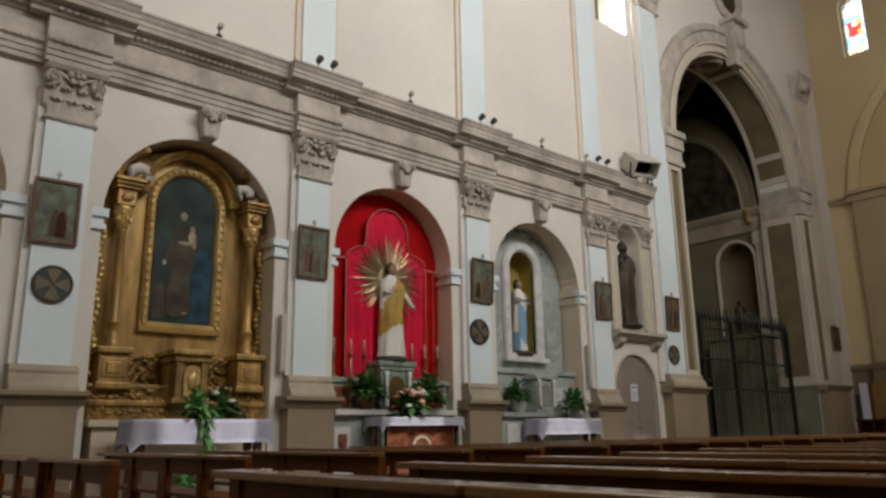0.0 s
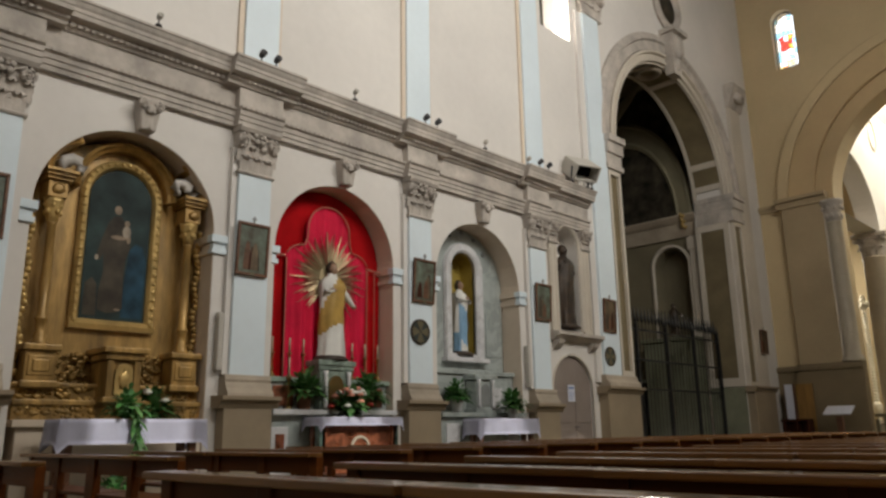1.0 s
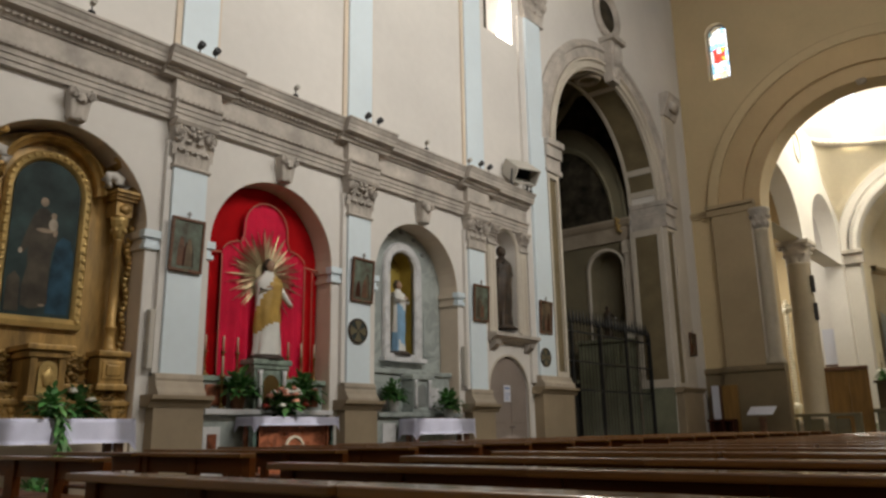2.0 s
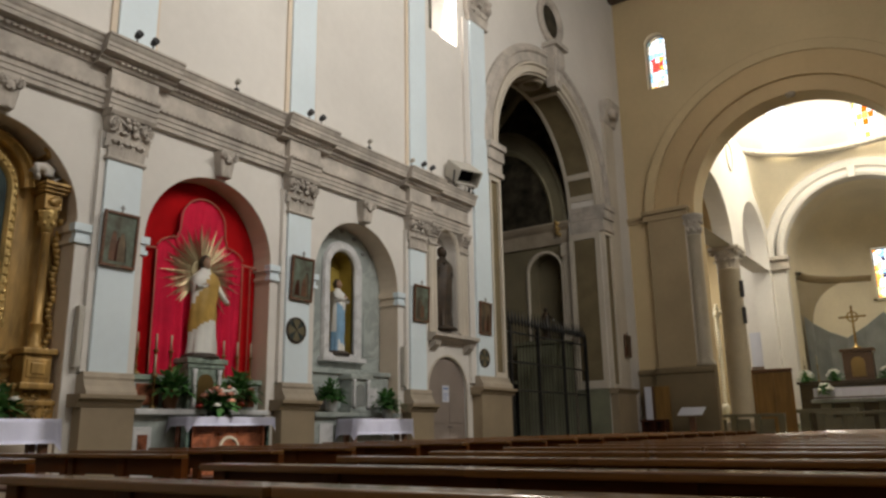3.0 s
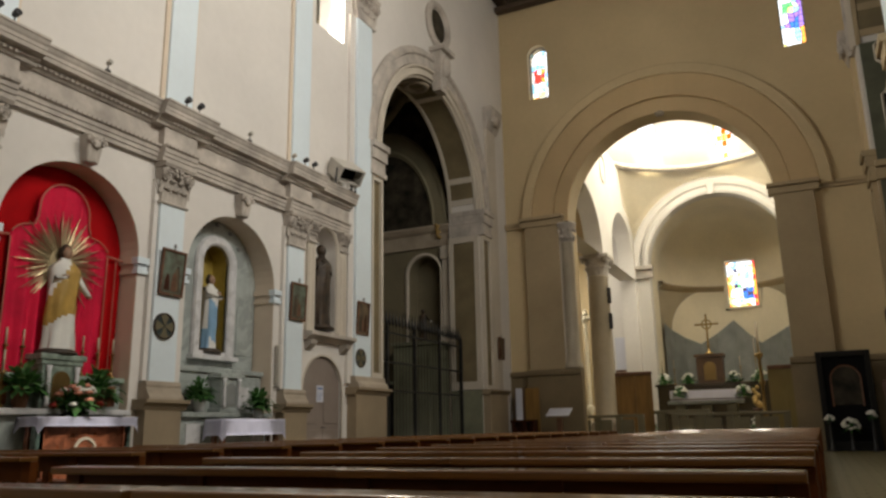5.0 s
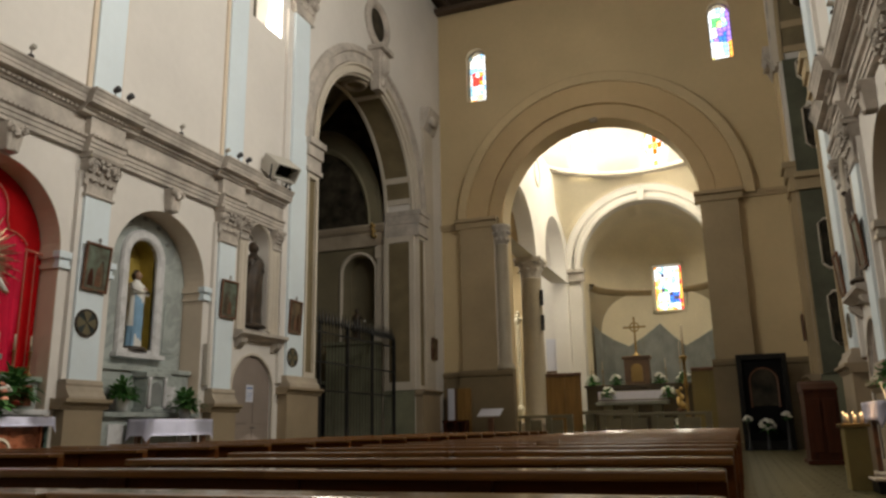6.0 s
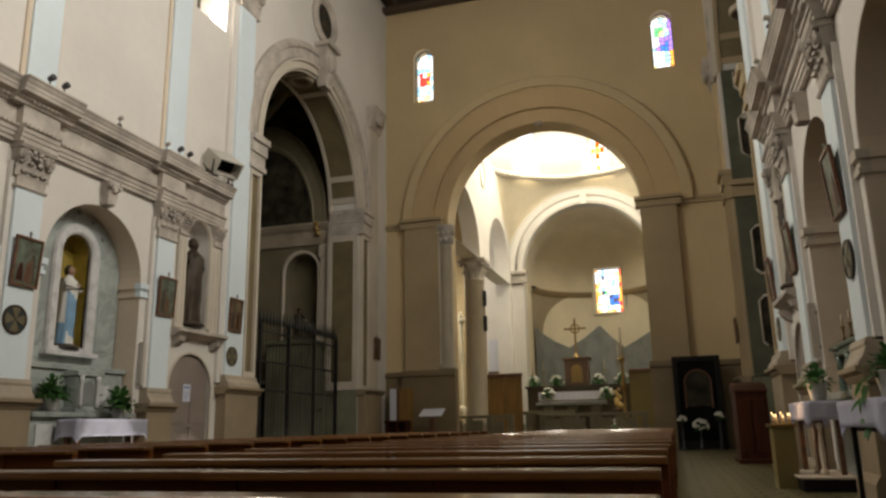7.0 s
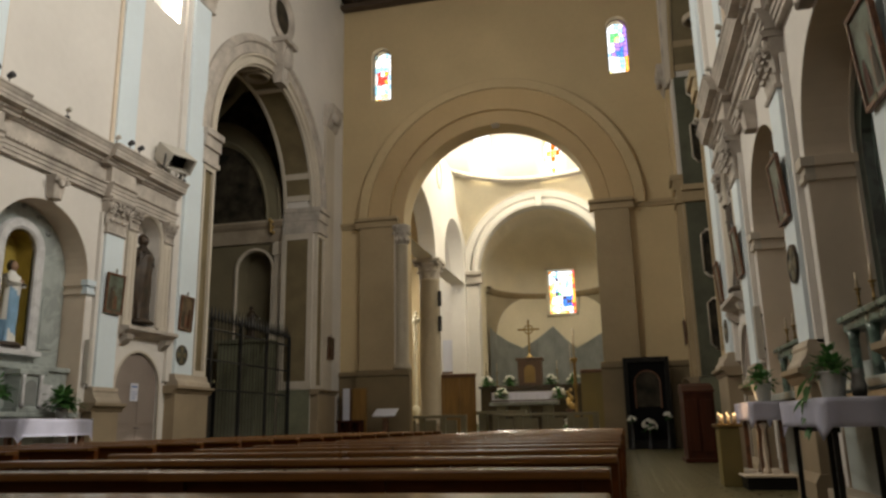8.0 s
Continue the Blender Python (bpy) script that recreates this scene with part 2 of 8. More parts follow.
def curved(bm, u, z, profile, a0=0.0, a1=math.pi, n=28, flat=1.0):
    """Sweeps a closed profile of (radius, out) round an arc in the wall's plane."""
    rings = []
    for i in range(n + 1):
        a = a0 + (a1 - a0) * i / n
        rings.append([bm.verts.new((u - r * math.cos(a), w, z + flat * r * math.sin(a))) for r, w in profile])
    k = len(profile)
    for p, q in zip(rings, rings[1:]):
        for i in range(k):
            bm.faces.new((p[i], p[(i + 1) % k], q[(i + 1) % k], q[i]))
    bm.faces.new(rings[0])
    bm.faces.new(rings[-1][::-1])
    return bm


def wall_with(bm, u0, u1, z0, z1, deep, holes, n=24):
    """A wall slab from w=0 back to w=-deep, with round-headed openings (middle, half width, sill, spring), arcs of the half width."""
    def column(ua, ub, lo_a, lo_b, hi_a, hi_b):
        for w in (0, -deep):
            bm.faces.new([bm.verts.new(c) for c in ((ua, w, lo_a), (ub, w, lo_b), (ub, w, hi_b), (ua, w, hi_a))])

    def soffit(ua, ub, za, zb):
        bm.faces.new([bm.verts.new(c) for c in ((ua, 0, za), (ub, 0, zb), (ub, -deep, zb), (ua, -deep, za))])

    at = u0
    for u, h, sill, spring in sorted(holes):
        if u - h > at:
            column(at, u - h, z0, z0, z1, z1)
        pts = [(u - h * math.cos(math.pi * i / n), spring + h * math.sin(math.pi * i / n)) for i in range(n + 1)]
        for (ua, za), (ub, zb) in zip(pts, pts[1:]):
            column(ua, ub, za, zb, z1, z1)
            soffit(ua, ub, za, zb)
            if sill > z0:
                column(ua, ub, z0, z0, sill, sill)
        if sill > z0:
            soffit(u - h, u + h, sill, sill)
        for s in (-h, h):
            bm.faces.new([bm.verts.new(c) for c in ((u + s, 0, max(sill, z0)), (u + s, 0, spring), (u + s, -deep, spring), (u + s, -deep, max(sill, z0)))])
        at = u + h
    if u1 > at:
        column(at, u1, z0, z0, z1, z1)
    for u in (u0, u1):
        bm.faces.new([bm.verts.new(c) for c in ((u, 0, z0), (u, 0, z1), (u, -deep, z1), (u, -deep, z0))])
    for z in (z0, z1):
        bm.faces.new([bm.verts.new(c) for c in ((u0, 0, z), (u1, 0, z), (u1, -deep, z), (u0, -deep, z))])
    bmesh.ops.remove_doubles(bm, verts=bm.verts, dist=1e-4)
    return bm


def arch_panel(bm, u, h, z0, spring, w, thick=0.02, n=20):
    """A flat round-headed board, its face at w."""
    pts = [(u - h, z0), (u + h, z0)] + [(u + h * math.cos(math.pi * i / n), spring + h * math.sin(math.pi * i / n)) for i in range(n + 1)]
    front = [bm.verts.new((a, w, b)) for a, b in pts]
    back = [bm.verts.new((a, w - thick, b)) for a, b in pts]
    bm.faces.new(front)
    bm.faces.new(back[::-1])
    for i in range(len(pts)):
        j = (i + 1) % len(pts)
        bm.faces.new((front[i], front[j], back[j], back[i]))
    return bm


def arch_frame(bm, u, h, z0, spring, profile, n=24, foot=True):
    """A round-headed frame: profile of (inward-to-outward offset from the opening's edge, out)."""
    path = [(u - h, z0, -1, 0)] + [(u - h * math.cos(math.pi * i / n), spring + h * math.sin(math.pi * i / n), -math.cos(math.pi * i / n), math.sin(math.pi * i / n)) for i in range(n + 1)] + [(u + h, z0, 1, 0)]
    rings = [[bm.verts.new((a + da * o, w, b + db * o)) for o, w in profile] for a, b, da, db in path]
    k = len(profile)
    for p, q in zip(rings, rings[1:]):
        for i in range(k):
            bm.faces.new((p[i], p[(i + 1) % k], q[(i + 1) % k], q[i]))
    bm.faces.new(rings[0])
    bm.faces.new(rings[-1][::-1])
    return bm


def plate(bm, pts, depth):
    """A flat board: a closed outline and its copy, moved by depth."""
    depth = Vector(depth)
    p = [bm.verts.new(Vector(v)) for v in pts]
    q = [bm.verts.new(Vector(v) + depth) for v in pts]
    bm.faces.new(p)
    bm.faces.new(q[::-1])
    for i in range(len(p)):
        j = (i + 1) % len(p)
        bm.faces.new((p[i], p[j], q[j], q[i]))
    return bm


def tube(bm, pts, r, seg=8, taper=1.0):
    """A round bar through points."""
    rings = []
    pts = [Vector(p) for p in pts]
    for i, p in enumerate(pts):
        d = (pts[min(i + 1, len(pts) - 1)] - pts[max(i - 1, 0)]).normalized()
        a = d.orthogonal().normalized()
        b = d.cross(a)
        k = r * (1 + (taper - 1) * i / max(1, len(pts) - 1))
        rings.append([bm.verts.new(p + k * (math.cos(6.28319 * j / seg) * a + math.sin(6.28319 * j / seg) * b)) for j in range(seg)])
    for p, q in zip(rings, rings[1:]):
        for j in range(seg):
            f = bm.faces.new((p[j], p[(j + 1) % seg], q[(j + 1) % seg], q[j]))
            f.smooth = True
    bm.faces.new(rings[0])
    bm.faces.new(rings[-1][::-1])
    return bm


def blob(bm, at, r, scale=(1, 1, 1), rough=0.0, sub=2):
    tmp = bmesh.new()
    bmesh.ops.create_icosphere(tmp, subdivisions=sub, radius=r)
    for v in tmp.verts:
        k = 1 + rough * noise.noise(v.co * (2.2 / r) + Vector(at))
        v.co = Vector((v.co.x * scale[0] * k, v.co.y * scale[1] * k, v.co.z * scale[2] * k)) + Vector(at)
    for f in tmp.faces:
        f.smooth = True
    return join(bm, tmp)


# ---------------------------------------------------------------- shell of the nave
END_NICHE = 16.35
for side, M in (("north", LEFT), ("south", RIGHT)):
    bm = bmesh.new()
    wall_with(bm, -12, 15.28, 0, 7.3, 1.35, [(u, ARCH_R, 0, SPRING) for u in BAYS] + [(u - 4.1, ARCH_R, 0, SPRING) for u in BAYS[:1]])
    structure("wall_%s_chapels" % side, finish(bm, M), PLASTER, "ivory plastered nave wall with round-headed chapel openings", "wall")
    bm = bmesh.new()
    wall_with(bm, 15.28, 18.45, 3.0, 7.3, 1.35, [(END_NICHE, 0.5, 3.5, 5.72)])
    structure("wall_%s_niche" % side, finish(bm, M), PLASTER, "ivory plastered wall with a tall statue niche", "wall")
    bm = bmesh.new()
    wall_with(bm, 15.28, 18.45, 0, 3.0, 1.35, [(END_NICHE, 0.86, 0, 1.98)])
    structure("wall_%s_door" % side, finish(bm, M), PLASTER, "ivory plastered wall round an arched side door", "wall")
    bm = bmesh.new()
    wall_with(bm, -12, 18.45, 7.3, CEIL, 0.9, [(u, 0.7, 12.1, 15.0) for u in WINDOWS_Y])
    structure("wall_%s_upper" % side, finish(bm, M), PLASTER, "plain ivory plastered upper nave wall with high windows", "wall")
    bm = bmesh.new()
    wall_with(bm, 18.45, YE, 0, CEIL, 1.3, [(23.05, 3.85, 0, 9.5 if side == "north" else 13.2)], n=40)
    structure("wall_%s_arch" % side, finish(bm, M), PLASTER, "cream plastered wall with the great side chapel arch", "wall")
    bm = bmesh.new()
    box(bm, -12, 18.45, -2.6, -1.35, 0, 7.3)
    structure("wall_%s_backing" % side, finish(bm, M), REVEAL, "beige plastered back wall of the side altars", "wall")

bm = bmesh.new()
wall_with(bm, XL - 1.3, XR + 1.3, 0, 14.6, 1.1, [(AXIS - 0.14, 4.0, 0, 9.45)], n=48)
structure("wall_east", finish(bm, FAR), OCHRE, "ochre plastered end wall with the great arch", "wall")
bm = bmesh.new()
wall_with(bm, XL - 1.3, XR + 1.3, 14.6, CEIL, 0.7, [(-9.61, 0.45, 15.18, 17.32), (0.81, 0.45, 15.18, 17.32)], n=16)
structure("wall_east_upper", finish(bm, FAR), OCHRE, "ochre plastered upper end wall with two lancet windows", "wall")
bm = bmesh.new()
wall_with(bm, XL - 1.3, XR + 1.3, 0, CEIL, 0.8, [(AXIS, 1.6, 10.4, 12.0)])
structure("wall_west", finish(bm, Matrix(((1, 0, 0, 0), (0, 1, 0, -12.0), (0, 0, 1, 0), (0, 0, 0, 1)))), PLASTER, "ivory plastered entrance wall", "wall")
bm = bmesh.new()
box(bm, XL - 8.5, XR + 8.5, -12.8, 58, -0.4, -0.004)
structure("ground", finish(bm), STONE, "stone bed under the church floor", "floor")
bm = bmesh.new()
box(bm, XL - 1.3, XR + 1.3, -12.8, YE + 1.1, CEIL, CEIL + 0.4)
for i in range(9):
    x = XL + 0.6 + i * (XR - XL - 1.2) / 8
    box(bm, x - 0.09, x + 0.09, -12, YE, CEIL - 0.28, CEIL)
for i in range(10):
    y = YE - 0.3 - i * 4.1
    box(bm, XL, XR, y - 0.2, y + 0.2, CEIL - 0.5, CEIL - 0.29)
structure("ceiling", finish(bm), BEAM, "dark timber ceiling with beams", "ceiling")

# ---------------------------------------------------------------- floor slabs
slab_mesh = {}
ground_floor = tagged(new("floor"), "worn grey-beige marble slab floor of the nave", "floor", kind="structure")


def slab(x, y, wide, long):
    key = (wide, long)
    if key not in slab_mesh:
        b = bmesh.new()
        box(b, -wide / 2 + 0.004, wide / 2 - 0.004, -long / 2 + 0.004, long / 2 - 0.004, -0.03, 0.0, bevel=0.003)
        me = bpy.data.meshes.new("slab")
        b.to_mesh(me)
        b.free()
        me.materials.append(FLOOR)
        slab_mesh[key] = me
    o = new("slab", slab_mesh[key])
    o.parent = ground_floor
    o.location = (x, y, 0)


for i in range(5):
    for j in range(42):
        slab(-0.1 + 0.6 * i, 5.3 + 0.6 * j, 0.6, 0.6)
bm = bmesh.new()
for i in range(5):
    for j in range(27):
        box(bm, -0.4 + 0.6 * i + 0.004, 0.2 + 0.6 * i - 0.004, 4.4 - 0.6 * j + 0.004, 5.0 - 0.6 * j - 0.004, -0.03, 0.0)
for i in range(19):
    for j in range(-5, 30):
        if -0.4 - i * 0.6 < XL:
            continue
        box(bm, -1.0 - i * 0.6 + 0.004, -0.4 - i * 0.6 - 0.004, -6 + 1.2 * j + 0.004, -4.8 + 1.2 * j - 0.004, -0.03, 0.0)
tagged(part("slab", finish(bm), FLOOR, ground_floor), kind="stuff")


# ---------------------------------------------------------------- order of the side walls
def acanthus(bm, u, w, z, wide, high, out, turn=0.0):
    """A carved leaf with a midrib, lobed edges and a tip that curls over."""
    shape = ((0.0, 0.0), (0.25, 0.03), (0.5, 0.07), (0.72, 0.15), (0.9, 0.32), (1.0, 0.6), (0.97, 0.9), (0.86, 1.0))
    rows = []
    for k, (h, o) in enumerate(shape):
        half = wide / 2 * (0.8, 1.0, 0.86, 1.08, 0.9, 1.0, 0.7, 0.35)[k]
        row = []
        for c in (-1.0, -0.55, 0.0, 0.55, 1.0):
            dip = (0.0, 0.16, 0.02, 0.16, 0.0)[int(round((c + 1) * 2))] * wide * 0.55
            edge = 0.3 * wide * abs(c) ** 2
            x = c * half
            row.append(bm.verts.new((u + x * math.cos(turn), w + out * o - edge * 0.5 - dip * 0.4 + 0.02, z + high * h - 0.12 * high * abs(c))))
        rows.append(row)
    for p, q in zip(rows, rows[1:]):
        for i in range(4):
            bm.faces.new((p[i], p[i + 1], q[i + 1], q[i])).smooth = True


def scroll(bm, u, w, z, r, s, thick):
    """A spiral volute in the wall's plane, with an eye."""
    pts = []
    for i in range(26):
        k = i / 25
        a = math.pi / 2 - s * k * 3.6 * math.pi
        q = r * (1 - 0.8 * k)
        pts.append((u + q * math.cos(a), w + 0.35 * thick * k, z + q * math.sin(a)))
    tube(bm, pts, thick, 6, 0.55)
    blob(bm, (u, w + 0.02, z), r * 0.22, (1, 0.8, 1), 0.0, 1)
    tmp = bmesh.new()
    bmesh.ops.create_cone(tmp, cap_ends=True, segments=16, radius1=r, radius2=r * 0.9, depth=0.05)
    join(bm, tmp, Matrix.Translation((u, w - 0.03, z)) @ Matrix.Rotation(radians(-90), 4, "X"))


def capital_mesh(bm, h, z0, z1, deep):
    """A stucco capital: two rows of acanthus, corner volutes, a flower and a moulded slab, on a shaft of half width h."""
    H = z1 - z0
    run(bm, [(0, z0), (deep + 0.03, z0), (deep + 0.05, z0 + 0.03), (deep + 0.03, z0 + 0.06), (0, z0 + 0.06)], -h - 0.04, h + 0.04)
    tmp = bmesh.new()
    bmesh.ops.create_cube(tmp, size=1)
    for v in tmp.verts:
        k = 1.0 if v.co.z < 0 else 1.2
        v.co = Vector((v.co.x * 2 * h * k, deep / 2 + v.co.y * deep + (0.05 if v.co.z > 0 and v.co.y > 0 else 0), z0 + 0.05 + (v.co.z + 0.5) * (H - 0.15)))
    join(bm, tmp)
    for i in range(3):
        acanthus(bm, (i - 1) * h * 0.68, deep, z0 + 0.05, h * 0.66, H * 0.36, 0.09)
    for i in range(4):
        acanthus(bm, (i - 1.5) * h * 0.66, deep + 0.01, z0 + H * 0.28, h * 0.52, H * 0.34, 0.1)
    for s in (-1, 1):
        scroll(bm, s * h * 0.92, deep + 0.1, z0 + H * 0.71, h * 0.36, s, h * 0.085)
        tube(bm, [(s * h * 0.1, deep + 0.06, z0 + H * 0.62), (s * h * 0.4, deep + 0.08, z0 + H * 0.78), (s * h * 0.85, deep + 0.1, z0 + H * 0.71 + h * 0.36)], h * 0.08, 6)
    for k in range(5):
        a = math.pi / 2 + k * 2 * math.pi / 5
        blob(bm, (0.09 * h / 0.325 * math.cos(a), deep + 0.11, z0 + H * 0.8 + 0.09 * h / 0.325 * math.sin(a)), 0.055 * h / 0.325, (1, 0.6, 1), 0.3, 1)
    blob(bm, (0, deep + 0.14, z0 + H * 0.8), 0.04, (1, 0.8, 1), 0.2, 1)
    run(bm, [(0, z1 - 0.1), (deep + 0.12, z1 - 0.1), (deep + 0.16, z1 - 0.04), (deep + 0.16, z1), (0, z1)], -h * 1.28, h * 1.28)


def pedestal_mesh(bm, u0, u1, top, deep):
    box(bm, u0, u1, 0, deep, 0, top - 0.2, bevel=0.01)
    run(bm, [(0, 0), (deep + 0.08, 0), (deep + 0.08, 0.2), (deep + 0.02, 0.3), (0, 0.3)], u0 - 0.07, u1 + 0.07)
    run(bm, [(0, top - 0.2), (deep + 0.01, top - 0.2), (deep + 0.05, top - 0.14), (deep + 0.05, top - 0.11), (deep + 0.13, top - 0.07), (deep + 0.13, top - 0.01), (0, top)], u0 - 0.1, u1 + 0.1)


def pilaster(M, u):
    t = thing("pilaster", "bluish white wall pilaster on a stone pedestal", "pilaster", group="nave pilasters", kind="structure")
    bm = bmesh.new()
    box(bm, -0.325, 0.325, 0, 0.15, 1.93, 5.42, bevel=0.006)
    mm = M @ Matrix.Translation((u, 0, 0))
    part("shaft", finish(bm, mm), PILASTER, t)
    bm = bmesh.new()
    box(bm, -0.43, -0.325, 0, 0.09, 1.9, 5.9)
    box(bm, 0.325, 0.43, 0, 0.09, 1.9, 5.9)
    part("backing", finish(bm, mm), PLASTER, t)
    bm = bmesh.new()
    run(bm, [(0, 1.58), (0.32, 1.58), (0.31, 1.64), (0.25, 1.72), (0.21, 1.82), (0.22, 1.86), (0.19, 1.94), (0, 1.94)], -0.43, 0.43)
    part("base", finish(bm, mm), STONE, t, "grey stone moulded base")
    bm = bmesh.new()
    pedestal_mesh(bm, -0.45, 0.45, 1.6, 0.25)
    part("pedestal", finish(bm, mm), TANSTONE, t, "warm stone pedestal with a moulded cap")
    bm = bmesh.new()
    capital_mesh(bm, 0.325, 5.42, 6.27, 0.15)
    part("capital", finish(bm, mm), STUCCO, t, "grey stucco capital with leaves and scrolls")


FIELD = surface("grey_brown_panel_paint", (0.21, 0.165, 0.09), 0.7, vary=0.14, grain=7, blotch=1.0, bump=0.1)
# Pedestal stone lowered in tone for the weaker light near the floor.
TANSTONE = surface("warm_shaded_pedestal_stone", (0.31, 0.24, 0.16), 0.65, vary=0.09, grain=7, blotch=0.9, bump=0.15)


def entablature(M, u0, u1, name):
    t = thing(name, "grey stucco entablature with stepped cornice above the pilasters", "cornice", kind="structure")

    def profiles(d):
        arch = [(-0.02, 6.27), (0.10 + d, 6.27), (0.10 + d, 6.35), (0.125 + d, 6.355), (0.125 + d, 6.44), (0.15 + d, 6.445), (0.15 + d, 6.53), (0.19 + d, 6.56), (0.2 + d, 6.6), (-0.02, 6.6)]
        frieze = [(-0.02, 6.6), (0.1 + d, 6.6), (0.1 + d, 6.98), (-0.02, 6.98)]
        corn = [(-0.02, 6.98), (0.14 + d, 6.98), (0.16 + d, 7.03), (0.22 + d, 7.06), (0.22 + d, 7.10), (0.36 + d, 7.13), (0.37 + d, 7.2), (0.385 + d, 7.21), (0.385 + d, 7.27), (0.41 + d, 7.3), (0.44 + d, 7.36), (0.46 + d, 7.37), (0.46 + d, 7.41), (-0.02, 7.43)]
        return (("architrave", arch), ("frieze", frieze), ("cornice", corn))
    cuts = [u0]
    for p in PILS:
        if u0 < p < u1:
            cuts += [p - 0.42, p + 0.42]
    cuts.append(u1)
    for i, (a, b) in enumerate(zip(cuts, cuts[1:])):
        d = 0.15 if i % 2 else 0.0
        for nm, pr in profiles(d):
            bm = bmesh.new()
            e = 0.3 if (d and nm == "cornice") else (0.03 if d else 0)
            lo, hi = (a - e, b + e) if d else (a, b)
            if not d and nm == "cornice":
                lo, hi = (a + (0.3 if i else 0), b - (0.3 if b < u1 else 0))
            elif not d:
                lo, hi = (a + (0.03 if i else 0), b - (0.03 if b < u1 else 0))
            run(bm, pr, lo, hi)
            part(nm, finish(bm, M), STUCCO, t)
        teeth = bmesh.new()
        for z0, z1, o, out in ((7.03, 7.10, 0.15, 0.085), (6.545, 6.59, 0.14, 0.075)):
            u = a + 0.05
            while u < b - 0.08:
                plate(teeth, [(u, o + d, z0), (u + 0.055, o + d, z0), (u + 0.055, o + d, z1), (u, o + d, z1)], (0, out, 0))
                u += 0.105
        tagged(part("dentils", finish(teeth, M), STUCCO, t), kind="stuff")


def keystone(M, u):
    bm = bmesh.new()
    tmp = bmesh.new()
    bmesh.ops.create_cube(tmp, size=1)
    for v in tmp.verts:
        k = 0.36 if v.co.z > 0 else 0.25
        v.co = Vector((v.co.x * k, 0.1 + v.co.y * (0.3 if v.co.z > 0 else 0.18), 5.98 + v.co.z * 0.52))
    bmesh.ops.bevel(tmp, geom=tmp.edges[:], offset=0.02, segments=1, affect="EDGES")
    join(bm, tmp)
    for s in (-1, 1):
        scroll(bm, s * 0.12, 0.26, 6.13, 0.085, s, 0.022)
    acanthus(bm, 0, 0.2, 5.76, 0.2, 0.3, 0.1)
    blob(bm, (0, 0.25, 6.06), 0.075, (0.9, 0.7, 1.2), 0.3)
    o = part("keystone", finish(bm, M @ Matrix.Translation((u, 0, 0))), STUCCO)
    tagged(o, "grey stucco scrolled keystone over a chapel arch", "keystone", "chapel keystones", "structure")


def impost(M, u):
    """The band from which a chapel arch springs, wrapping into the opening, with its pier strip below."""
    for s in (-1, 1):
        e = u + s * ARCH_R
        a, b = sorted((e, e + s * 0.28))
        g = thing("impost", "pale moulded impost band at a chapel arch", "moulding", group="chapel imposts", kind="structure")
        for nm, mat, w0, add in (("front_band", PILASTER if M is LEFT else PLASTER2, -0.1, 0.0), ("reveal_band", REVEAL, -1.1, -1)):
            bm = bmesh.new()
            for z0, z1, o in ((3.95, 4.03, 0.055), (4.03, 4.14, 0.025), (4.14, 4.27, 0.075)):
                box(bm, a - (o if s > 0 else 0.0), b + (o if s < 0 else 0), w0, o if add == 0 else -0.1, z0, z1, bevel=0.006)
            part(nm, finish(bm, M), mat, g)


